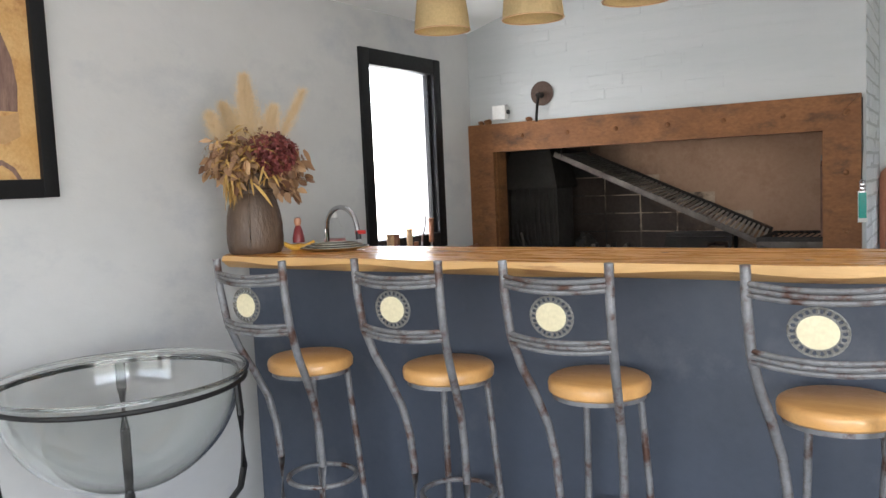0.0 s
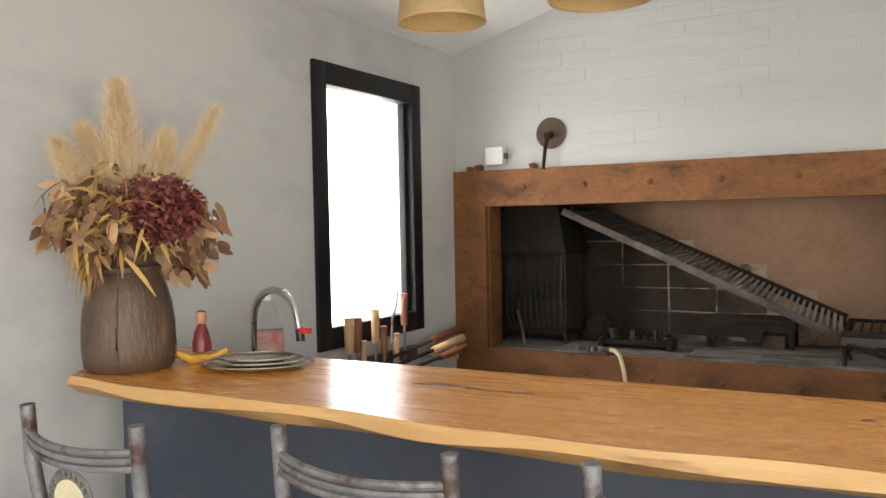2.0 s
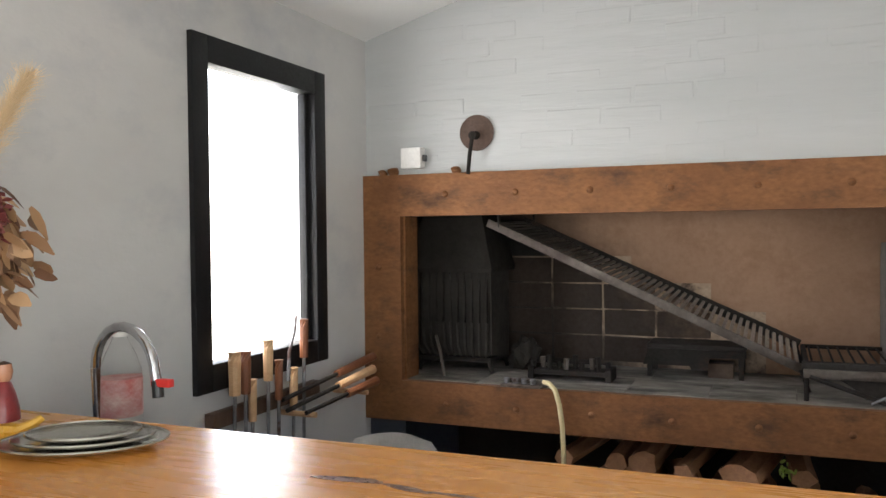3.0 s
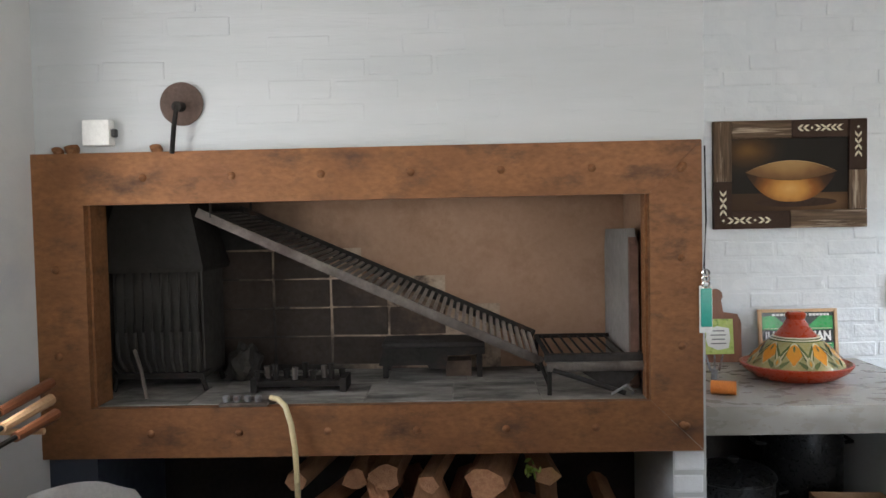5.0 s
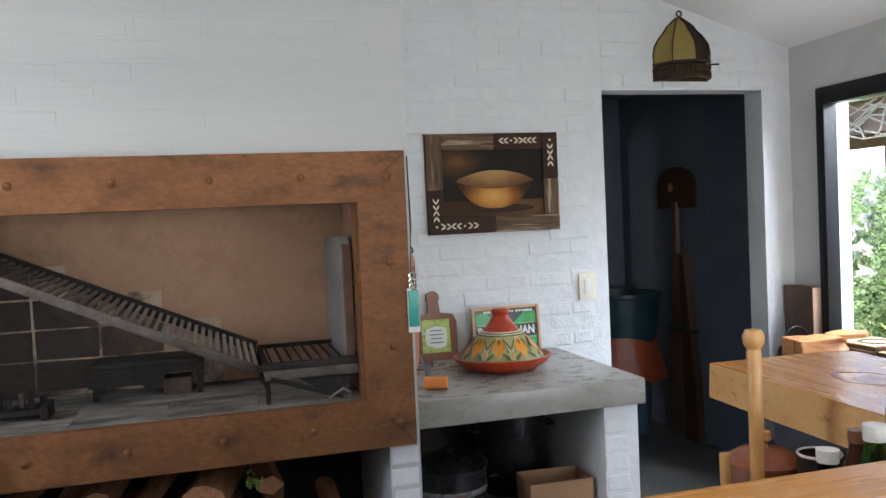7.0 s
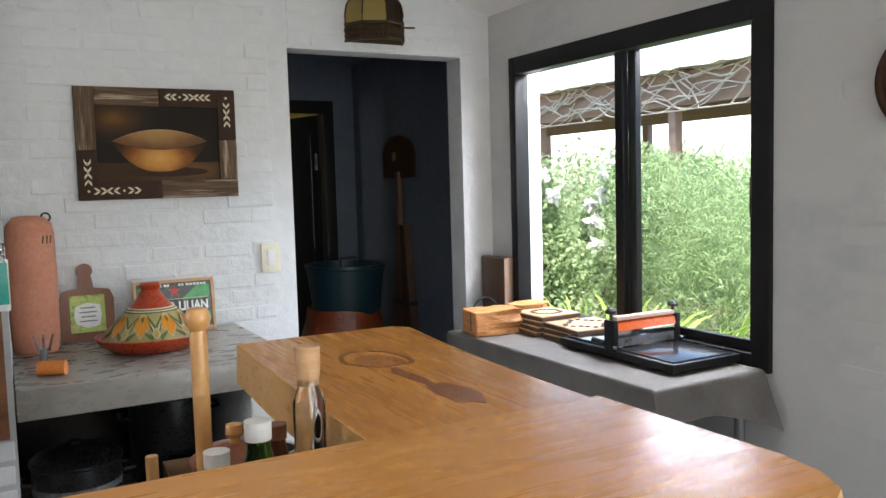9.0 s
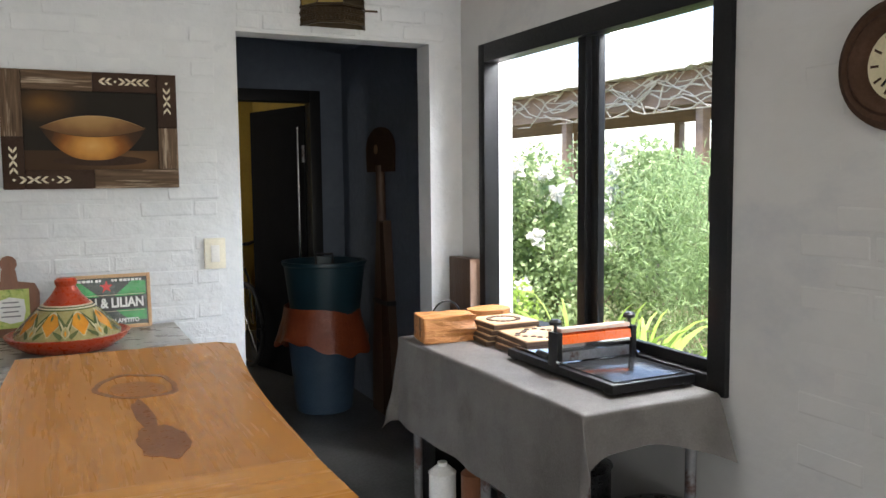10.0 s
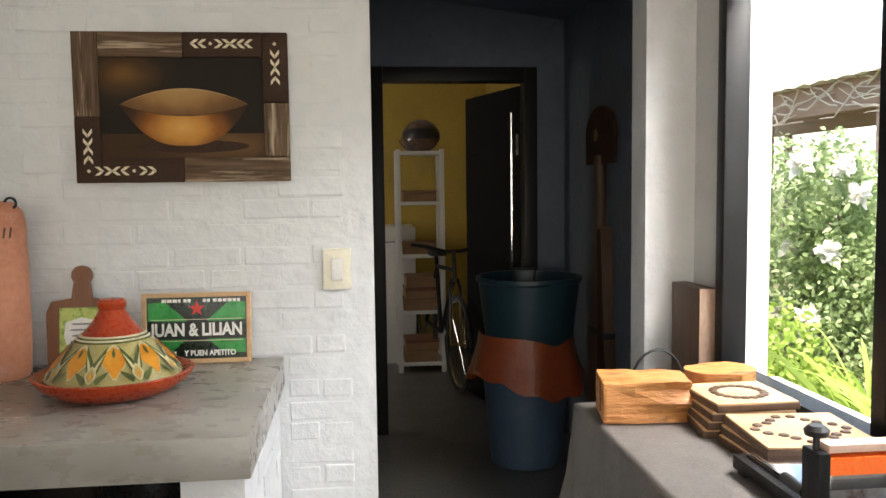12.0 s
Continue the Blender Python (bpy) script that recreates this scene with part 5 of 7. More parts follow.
part("socket", rod(B(), (0, 0, 0.10), (0, 0, 0.17), 0.016, seg=14), WHITE_PLASTIC, lamp)
bm = B()
bmesh.ops.create_uvsphere(bm, u_segments=16, v_segments=10, radius=0.026)
bmesh.ops.translate(bm, vec=(0, 0, 0.078), verts=bm.verts)
part("bulb", bm, WHITE_PLASTIC, lamp)
for a in (0, 2.09, 4.19):
    part("spoke", tube(B(), [(0, 0, 0.163), (0.082 * math.cos(a), 0.082 * math.sin(a), 0.163)], 0.0015, 5), IRON, lamp)
lamps = [lamp] + [copy_thing(lamp, pose(x, y, z)) for x, y, z in ((-1.106, 2.524, 1.934), (-0.715, 2.44, 1.925))]
for o in lamps:
    part("cord", tube(B(), [(0, 0, 0.16), (0, 0, roof(o.location.x) - o.location.z + 0.01)], 0.003, 6), WHITE_PLASTIC, o)

# ---- framed painting and glass bowl by the west wall ----
art = thing("framed_painting", (XL, 1.597, 1.403), "warm ochre painting of a building in a black frame", "painting")
for y0, y1, z0, z1 in ((-0.055, 0.0, 0.0, 0.95), (-0.80, -0.745, 0.0, 0.95), (-0.745, -0.055, 0.0, 0.062), (-0.745, -0.055, 0.888, 0.95)):
    part("frame_bar", box(B(), 0.002, 0.03, y0, y1, z0, z1, 0.005), BLACK_FRAME, art)
part("canvas", box(B(), 0.002, 0.012, -0.75, -0.05, 0.055, 0.895), surf("ochre_oil_paint", (0.50, 0.27, 0.085), (0.64, 0.42, 0.19), 0.5, 7, 0.3, stain=(0.30, 0.12, 0.04), stain_at=(0.56, 0.7), stain_scale=8), art)
DOME = surf("brown_painted_dome", (0.13, 0.07, 0.055), (0.26, 0.16, 0.125), 0.5, 25, 0.2, stretch=(1, 3, 0.6))
part("painted_dome", plate(B(), [(-0.115, 0.28), (-0.108, 0.36), (-0.12, 0.45), (-0.15, 0.53), (-0.17, 0.55), (-0.175, 0.60), (-0.20, 0.63), (-0.23, 0.60), (-0.24, 0.54), (-0.29, 0.40), (-0.30, 0.28)], "x", 0.0121, 0.0135), DOME, art)
part("painted_base", plate(B(), [(-0.112, 0.20), (-0.112, 0.278), (-0.165, 0.262), (-0.30, 0.275), (-0.30, 0.19), (-0.165, 0.175)], "x", 0.0121, 0.0137), surf("tan_painted_wall", (0.42, 0.24, 0.10), (0.5, 0.31, 0.15), 0.5, 14, 0.2), art)
part("painted_arch", plate(B(), [(-0.115, 0.057), (-0.14, 0.10), (-0.18, 0.125), (-0.23, 0.12), (-0.27, 0.057), (-0.25, 0.057), (-0.22, 0.10), (-0.18, 0.108), (-0.15, 0.088), (-0.13, 0.057)], "x", 0.0121, 0.0136), DOME, art)

bowl = thing("glass_bowl_stand", (-1.90, 1.385, FLOOR), "large clear glass bowl on a black iron stand", "bowl")
RZ, RR = 0.905, 0.352
prof = [(0.0, RZ - 0.315)] + [(RR * 0.94 * math.sin(a), RZ - 0.315 * math.cos(a)) for a in [math.pi / 2 * k / 14 for k in range(1, 15)]] + [(RR * 0.98, RZ + 0.008), (RR * 1.01, RZ + 0.01)]
prof2 = [(max(r - 0.005, 0), z + 0.005) for r, z in prof]
bm = lathe(B(), prof + list(reversed(prof2)), 56)
part("bowl", bm, CLEAR_GLASS, bowl, "clear thin glass bowl")
part("glass_rim", tube(B(), [(RR * 1.0 * math.cos(a), RR * math.sin(a), RZ + 0.012) for a in [2 * math.pi * k / 56 for k in range(56)]], 0.007, 8, closed=True), CLEAR_GLASS, bowl)
part("ring", tube(B(), [(RR * 0.985 * math.cos(a), RR * 0.985 * math.sin(a), RZ - 0.012) for a in [2 * math.pi * k / 56 for k in range(56)]], 0.007, 8, closed=True), IRON, bowl)
for a in (radians(144), radians(24), radians(264)):
    pts = [(RR * f * math.cos(a), RR * f * math.sin(a), z) for f, z in ((0.985, RZ - 0.012), (1.0, RZ - 0.10), (1.0, RZ - 0.25), (0.96, RZ - 0.31), (0.80, RZ - 0.38), (0.55, RZ - 0.47), (0.42, RZ - 0.58), (0.45, RZ - 0.75), (0.62, 0.0))]
    part("leg", tube(B(), pts, 0.016, 8, flat=0.55), IRON, bowl)
part("lower_ring", tube(B(), [(RR * 0.43 * math.cos(a), RR * 0.43 * math.sin(a), RZ - 0.60) for a in [2 * math.pi * k / 32 for k in range(32)]], 0.008, 8, closed=True), IRON, bowl)

# ---- cement ledge beside the fireplace ----
ledge = thing("cement_ledge", (0.2, 4.9, FLOOR), "thick grey cement ledge on a white brick pier", "ledge")
ledge_inv = Matrix.Translation((-0.2, -4.9, -FLOOR))


def lpart(name, bm, material, label="", smooth=True):
    bmesh.ops.transform(bm, matrix=ledge_inv, verts=bm.verts)
    return part(name, bm, material, ledge, label, smooth)


LT = 0.847
bm = box(B(), -0.246, 0.652, 4.455, 5.306, 0.748, LT, 0.006)
lpart("slab", bm, CEMENT, "thick trowelled cement slab")
pier = lpart("pier", box(B(), 0.49, 0.632, 4.49, 5.306, FLOOR, 0.747), JOINT, "white-painted brick pier", smooth=False)
lpart("lower_shelf", box(B(), -0.246, 0.488, 4.55, 5.306, 0.24, 0.30, 0.004), CEMENT)
# near-black sheet standing in for the shade behind the pots
lpart("niche_back", box(B(), -0.246, 0.488, 5.27, 5.306, 0.302, 0.747), SOOT_SHADE, smooth=False)
lpart("shelf_block", box(B(), -0.246, -0.12, 4.6, 5.2, FLOOR, 0.24), JOINT, smooth=False)

for nm, x, y, r, h, z in (("cooking_pot", -0.07, 4.72, 0.145, 0.22, 0.30), ("cooking_pot", 0.30, 5.02, 0.155, 0.34, 0.30)):
    p = thing(nm, (x, y, z), "large blackened aluminium pot under the cement ledge", "pot", "pots under the ledge")
    body = part("body", lathe(B(), [(0.0, 0.0), (r * 0.92, 0.0), (r, 0.02), (r, h), (r * 1.05, h + 0.006), (r * 1.05, h + 0.014), (r * 0.97, h + 0.014), (r * 0.96, 0.03), (0.0, 0.025)], 32), DARK_POT, p)
    for s in (-1, 1):
        part("handle", tube(B(), [(s * r, -0.05, h * 0.8), (s * (r + 0.035), -0.04, h * 0.8), (s * (r + 0.035), 0.04, h * 0.8), (s * r, 0.05, h * 0.8)], 0.007, 8), DARK_POT, body)
    if y < 4.9:
        part("band", lathe(B(), [(r * 1.001, h * 0.62), (r * 1.012, h * 0.64), (r * 1.012, h * 0.70), (r * 1.001, h * 0.72)], 32), STEEL_WORN, p, "dull steel band")
        l = part("lid", lathe(B(), [(r * 1.05, h + 0.015), (r * 0.9, h + 0.035), (r * 0.3, h + 0.055), (0.0, h + 0.057)], 32), DARK_POT, p)
        part("knob", lathe(B(), [(0.012, h + 0.055), (0.022, h + 0.075), (0.0, h + 0.082)], 14), BLACK_PLASTIC, l)
carton = thing("cardboard_box", (0.345, 4.66, 0.30), "open brown cardboard box under the ledge", "box", rz=-3)
for x0, x1, y0, y1 in ((-0.13, 0.13, -0.09, -0.085), (-0.13, 0.13, 0.085, 0.09), (-0.13, -0.125, -0.084, 0.084), (0.125, 0.13, -0.084, 0.084)):
    part("side", box(B(), x0, x1, y0, y1, 0.0, 0.15), CARD, carton)
part("bottom", box(B(), -0.125, 0.125, -0.085, 0.085, 0.0, 0.005), CARD, carton)

# tagine with a painted lid
tag_ = thing("tagine", (0.235, 4.91, LT), "glazed red clay tagine with a painted leaf pattern", "tagine")
dish = part("dish", lathe(B(), [(0.0, 0.0), (0.125, 0.0), (0.15, 0.008), (0.19, 0.034), (0.205, 0.052), (0.208, 0.06), (0.200, 0.062), (0.18, 0.05), (0.0, 0.03)], 48), TAGINE_RED, tag_)
prof = [(0.176, 0.052), (0.172, 0.062), (0.145, 0.093), (0.118, 0.125), (0.092, 0.15)]
lid = part("lid", lathe(B(), prof + [(0.078, 0.165), (0.05, 0.198), (0.037, 0.22), (0.033, 0.228), (0.037, 0.236), (0.038, 0.247), (0.030, 0.256), (0.0, 0.259)], 48), TAGINE_RED, tag_)
LID_GROUND = surf("pale_olive_lid_glaze", (0.36, 0.31, 0.11), (0.46, 0.40, 0.17), 0.28, 16, 0.1, coat=0.2)
part("glaze_band", lathe(B(), [(r + 0.0012, z + 0.0008) for r, z in prof], 48), LID_GROUND, lid, "pale olive glazed band")
PETAL_OR = surf("orange_glaze", (0.66, 0.23, 0.015), (0.74, 0.34, 0.03), 0.2, 14, 0.1, coat=0.5)
PETAL_GR = surf("olive_glaze", (0.055, 0.085, 0.025), (0.15, 0.18, 0.055), 0.2, 14, 0.1, coat=0.5)
PETAL_WH = surf("cream_glaze", (0.60, 0.52, 0.30), (0.68, 0.60, 0.38), 0.2, 14, 0.1, coat=0.5)


def on_lid(a, s, lift):
    r, z = 0.174 + (0.094 - 0.174) * s, 0.058 + (0.148 - 0.058) * s
    return Vector(((r + 0.0045 + lift) * math.cos(a), (r + 0.0045 + lift) * math.sin(a), z + 0.0025 + 0.6 * lift))


def petal(a0, s0, s1, wide, material, name, slant=0.0, lift=0.0, tip=0.5):
    """A glazed leaf on the lid; slant turns its upper end round the lid, tip moves its widest place."""
    bm = B()
    L, R = [], []
    for k in range(9):
        q = k / 8
        s = s0 + (s1 - s0) * q
        w = wide * math.sin(math.pi * (0.03 + 0.94 * q ** (math.log(0.5) / math.log(tip))))
        a = a0 + slant * q * q
        L.append(bm.verts.new(on_lid(a - w, s, lift)))
        R.append(bm.verts.new(on_lid(a + w, s, lift)))
    for k in range(8):
        bm.faces.new((L[k], R[k], R[k + 1], L[k + 1]))
    part(name, bm, material, lid)


for k in range(9):
    a, half = 2 * math.pi * (k + 0.15) / 9, math.pi / 9
    petal(a, 0.10, 0.97, 0.265, PETAL_WH, "cream_outline", lift=0.0006, tip=0.62)
    petal(a, 0.14, 0.90, 0.225, PETAL_OR, "orange_petal", lift=0.0016, tip=0.62)
    petal(a, 0.62, 0.86, 0.035, PETAL_GR, "olive_fleck", lift=0.0026)
    for q in (-1, 1):
        petal(a + half, 0.02, 0.92, 0.075, PETAL_GR, "olive_leaf", q * 0.24, 0.0026, 0.45)
        petal(a + half + 0.02 * q, 0.10, 0.74, 0.025, PETAL_WH, "cream_vein", q * 0.17, 0.0036, 0.45)
        petal(a + half + 0.10 * q, 0.0, 0.30, 0.06, PETAL_GR, "olive_leaf", q * 0.16, 0.0032, 0.5)
    petal(a + half, 0.02, 0.44, 0.085, PETAL_WH, "cream_outline", lift=0.0042)
    petal(a + half, 0.05, 0.40, 0.055, LID_GROUND, "olive_drop", lift=0.0050)
    petal(a + half, 0.10, 0.30, 0.022, PETAL_OR, "orange_fleck", lift=0.0056)
for r0, z0, mt in ((0.0965, 0.1490, PETAL_GR), (0.0925, 0.1530, IVORY), (0.0885, 0.1570, PETAL_GR), (0.0850, 0.1610, IVORY)):
    part("painted_line", lathe(B(), [(r0 + 0.0012, z0), (r0 + 0.002, z0 + 0.0005), (r0 - 0.0012, z0 + 0.0042), (r0 - 0.002, z0 + 0.0038)], 48), mt, lid)

# framed green sign
sign = thing("framed_sign", (0.385, 5.255, LT), "green printed sign in a pale wooden frame", "sign")
sign.matrix_basis = pose(0.388, 5.255, LT, -6, 0, 0)
W, HT = 0.168, 0.222
for x0, x1, z0, z1 in ((-W, -W + 0.014, 0, HT), (W - 0.014, W, 0, HT), (-W + 0.014, W - 0.014, 0, 0.014), (-W + 0.014, W - 0.014, HT - 0.014, HT)):
    part("frame_bar", box(B(), x0, x1, -0.012, 0.006, z0, z1, 0.002), LIGHT_WOOD, sign)
part("print", box(B(), -W + 0.01, W - 0.01, -0.004, 0.002, 0.01, HT - 0.01), SIGN_DARK, sign, "dark green print")
for s in (-1, 1):
    part("green_ray", plate(B(), [(s * 0.02, 0.125), (s * 0.15, 0.135), (s * 0.15, 0.19), (s * 0.10, 0.195)], "y", -0.0052, -0.0042), SIGN_GREEN, sign)
    part("green_ray", plate(B(), [(s * 0.02, 0.085), (s * 0.15, 0.075), (s * 0.15, 0.03), (s * 0.08, 0.035)], "y", -0.0052, -0.0042), SIGN_GREEN, sign)
part("band", plate(B(), [(-0.145, 0.076), (0.145, 0.076), (0.138, 0.132), (-0.138, 0.132)], "y", -0.0062, -0.0053), surf("black_print", (0.008, 0.009, 0.009), (0.012, 0.013, 0.012), 0.4, 10, 0), sign)


def words(text, size, x, z, parent, material, y, stretch=1.0):
    cu = bpy.data.curves.new("words", "FONT")
    cu.body, cu.size, cu.align_x, cu.align_y, cu.extrude = text, size, "CENTER", "CENTER", 0.0004
    cu.offset = 0.036 * size
    tmp = bpy.data.objects.new("words", cu)
    scene.collection.objects.link(tmp)
    bpy.context.view_layer.update()
    me = bpy.data.meshes.new_from_object(tmp.evaluated_get(bpy.context.evaluated_depsgraph_get()))
    bpy.data.objects.remove(tmp)
    me.materials.clear()
    me.materials.append(material)
    ob = new("lettering", me)
    ob.parent = parent
    ob.matrix_basis = pose(x, y, z, 90, 0, 0) @ Matrix.Diagonal((stretch, 1, 1, 1))
    return ob


words("JUAN & LILIAN", 0.054, 0, 0.104, sign, WHITE_PRINT, -0.0068, 0.80)
words("Y BUEN APETITO", 0.023, 0.040, 0.031, sign, WHITE_PRINT, -0.006, 0.9)
for x0, x1 in ((-0.108, -0.094), (-0.091, -0.077), (-0.074, -0.060), (-0.057, -0.050), (-0.041, -0.031), (-0.028, -0.019), (0.019, 0.029), (0.032, 0.041), (0.050, 0.062), (0.065, 0.078), (0.081, 0.092), (0.095, 0.108), (0.111, 0.122), (0.125, 0.134)):
    part("print_stroke", box(B(), x0, x1, -0.0062, -0.005, 0.192, 0.202), WHITE_PRINT, sign)
for x0, x1 in ((-0.120, -0.107), (-0.104, -0.091), (-0.088, -0.078), (-0.075, -0.064)):
    part("print_stroke", box(B(), x0, x1, -0.0062, -0.005, 0.024, 0.038), WHITE_PRINT, sign)
for z in (0.070, 0.137):
    part("gold_line", box(B(), -0.142, 0.142, -0.0062, -0.0053, z, z + 0.002), IVORY, sign)
star = [((0.026 if k % 2 == 0 else 0.0105) * math.sin(math.pi * k / 5), 0.172 + (0.026 if k % 2 == 0 else 0.0105) * math.cos(math.pi * k / 5)) for k in range(10)]
part("star", plate(B(), star, "y", -0.0075, -0.0055), RED, sign, "red star")

# board with a printed card
cut = thing("cutting_board", (0.035, 5.25, LT), "brown wooden cutting board with a printed card", "cutting board")
cut.matrix_basis = pose(0.04, 5.25, LT, -7, 0, 0)
pts = [(-0.10, 0.0), (0.10, 0.0), (0.105, 0.17), (0.09, 0.205), (0.03, 0.215), (0.024, 0.26)] + [(0.031 * math.sin(a), 0.285 - 0.031 * math.cos(a)) for a in [math.pi * (0.25 + 1.5 * k / 8) for k in range(9)]] + [(-0.024, 0.26), (-0.03, 0.215), (-0.09, 0.205), (-0.105, 0.17)]
part("board", plate(B(), pts, "y", -0.012, 0.008), MID_WOOD, cut)
card = part("card", box(B(), -0.064, 0.068, -0.015, -0.0125, 0.035, 0.185), surf("lime_card", (0.42, 0.52, 0.10), (0.55, 0.62, 0.22), 0.6, 40, 0.0, stain=(0.16, 0.28, 0.05), stain_at=(0.55, 0.65), stain_scale=30), cut, "card with a green leafy border")
part("card_field", plate(B(), [(-0.042, 0.07), (-0.05, 0.10), (-0.045, 0.14), (0.0, 0.155), (0.05, 0.145), (0.054, 0.10), (0.045, 0.06), (0.0, 0.052)], "y", -0.0165, -0.0151), WHITE_PRINT, card)
for k in range(4):
    part("print_line", box(B(), -0.03 + 0.005 * (k % 2), 0.036 - 0.006 * (k % 2), -0.0175, -0.0166, 0.078 + 0.018 * k, 0.083 + 0.018 * k), surf("grey_print", (0.2, 0.2, 0.2), (0.26, 0.26, 0.26), 0.6, 10, 0), card)
jug = thing("terracotta_jug", (-0.155, 5.14, LT), "tall terracotta bottle jug with a small iron ring", "jug")
body = part("body", lathe(B(), [(0.0, 0.0), (0.075, 0.0), (0.082, 0.012), (0.086, 0.1), (0.088, 0.30), (0.086, 0.45), (0.078, 0.49), (0.055, 0.515), (0.03, 0.52), (0.0, 0.521)], 36), CLAY, jug)
part("ring", tube(B(), [(0.058 + 0.016 * math.cos(a), -0.02, 0.513 + 0.016 * math.sin(a)) for a in [2 * math.pi * k / 16 for k in range(16)]], 0.004, 6, closed=True), IRON, body)
for k in range(3):
    a = -1.1 + 0.2 * k
    part("incised_mark", tube(B(), [(0.0865 * math.cos(a), 0.0865 * math.sin(a), 0.415), (0.0865 * math.cos(a + 0.06), 0.0865 * math.sin(a + 0.06), 0.445)], 0.003, 5), DARK_WOOD, body)
fork = thing("salad_server", (-0.135, 4.64, LT), "small steel fork resting beside an orange wooden cylinder", "server")
part("block", tube(B(), [(-0.035, 0.01, 0.025), (0.045, -0.02, 0.025)], 0.0245, 18), surf("orange_wood", (0.62, 0.18, 0.03), (0.7, 0.24, 0.05), 0.4, 20, 0.1), fork)
part("stem", tube(B(), [(-0.02, 0.03, 0.02), (-0.015, 0.03, 0.085)], 0.010, 8, 0.013), STEEL_WORN, fork)
for k in range(3):
    part("tine", tube(B(), [(-0.030 + 0.015 * k, 0.03, 0.078), (-0.045 + 0.03 * k, 0.03, 0.135)], 0.005, 6, 0.003), STEEL_WORN, fork)

# picture of a bowl
PX0, PX1, PZ0, PZ1 = 0.038, 0.690, 1.416, 1.880
pic = thing("bowl_picture", (PX0, YB, PZ0), "brown picture of a copper bowl in a patchwork wood frame", "picture")
w, h = PX1 - PX0, PZ1 - PZ0
part("backing", box(B(), 0.002, w - 0.002, -0.020, -0.004, 0.002, h - 0.002), ESPRESSO, pic)


def fade(name, centre, reach, stops, rough=0.6):
    """Brushed oil paint that fades outwards from a centre in the picture's own plane."""
    m = bpy.data.materials.new(name)
    m.use_nodes = True
    gn, gl = m.node_tree.nodes, m.node_tree.links
    g_tc, g_map, g_len, g_ramp, g_nz, g_ad = [gn.new(k) for k in ("ShaderNodeTexCoord", "ShaderNodeMapping", "ShaderNodeVectorMath", "ShaderNodeValToRGB", "ShaderNodeTexNoise", "ShaderNodeMath")]
    g_map.inputs["Location"].default_value = (-centre[0] / reach[0], 0, -centre[1] / reach[1])
    g_map.inputs["Scale"].default_value = (1 / reach[0], 0.0, 1 / reach[1])
    g_len.operation, g_ad.operation = "LENGTH", "MULTIPLY_ADD"
    g_nz.inputs["Scale"].default_value, g_nz.inputs["Detail"].default_value = 14, 5
    g_ad.inputs[1].default_value = 0.28
    gl.new(g_tc.outputs["Object"], g_map.inputs[0])
    gl.new(g_tc.outputs["Object"], g_nz.inputs["Vector"])
    gl.new(g_map.outputs[0], g_len.inputs[0])
    gl.new(g_nz.outputs["Fac"], g_ad.inputs[0])
    gl.new(g_len.outputs["Value"], g_ad.inputs[2])
    gl.new(g_ad.outputs[0], g_ramp.inputs[0])
    el = g_ramp.color_ramp.elements
    el[0].position, el[0].color = 0.14, (*stops[0], 1)
    el[1].position, el[1].color = 1.0, (*stops[-1], 1)
    for k, c in enumerate(stops[1:-1]):
        el.new(0.14 + 0.86 * (k + 1) / (len(stops) - 1)).color = (*c, 1)
    gl.new(g_ramp.outputs[0], gn["Principled BSDF"].inputs["Base Color"])
    gn["Principled BSDF"].inputs["Roughness"].default_value = rough
    gn["Principled BSDF"].inputs["Specular IOR Level"].default_value = 0.15
    return m


FR = 0.078
part("canvas", box(B(), FR - 0.002, w - FR + 0.002, -0.022, -0.0185, FR * 0.75 - 0.002, h - FR + 0.002), fade("umber_glow_canvas", (0.15, 0.335), (0.20, 0.13), ((0.15, 0.075, 0.02), (0.075, 0.038, 0.014), (0.026, 0.017, 0.011), (0.016, 0.012, 0.009))), pic, "dark brown canvas with an amber glow")
DARK_INLAY = surf("dark_stained_frame", (0.035, 0.017, 0.010), (0.055, 0.028, 0.017), 0.65, 9, 0.2, spec=0.2)
for x0, x1, z0, z1, mt in ((0, FR, h * 0.44, h, GREY_WOOD_V), (0, FR, 0.0, h * 0.44, DARK_INLAY), (FR, w * 0.50, 0, FR * 0.98, DARK_INLAY), (w * 0.50, w, 0, FR * 1.0, GREY_WOOD), (w - FR, w, FR * 1.0, h * 0.53, GREY_WOOD_V), (w - FR, w, h * 0.53, h, DARK_INLAY), (w * 0.51, w - FR, h - FR, h, DARK_INLAY), (FR, w * 0.51, h - FR, h, GREY_WOOD)):
    part("frame_block", box(B(), x0 + 0.0008, x1 - 0.0008, -0.034, -0.003, z0 + 0.0008, z1 - 0.0008, 0.003), mt, pic)
part("painted_floor", box(B(), FR, w - FR, -0.0230, -0.0221, FR * 0.9, 0.152), fade("umber_painted_floor", (0.47, 0.115), (0.30, 0.10), ((0.15, 0.078, 0.032), (0.085, 0.045, 0.02), (0.05, 0.026, 0.013))), pic)
cx, cz, rx = 0.332, 0.242, 0.196


def arc_z(u, rise):
    return cz + rise * (1 - u * u)


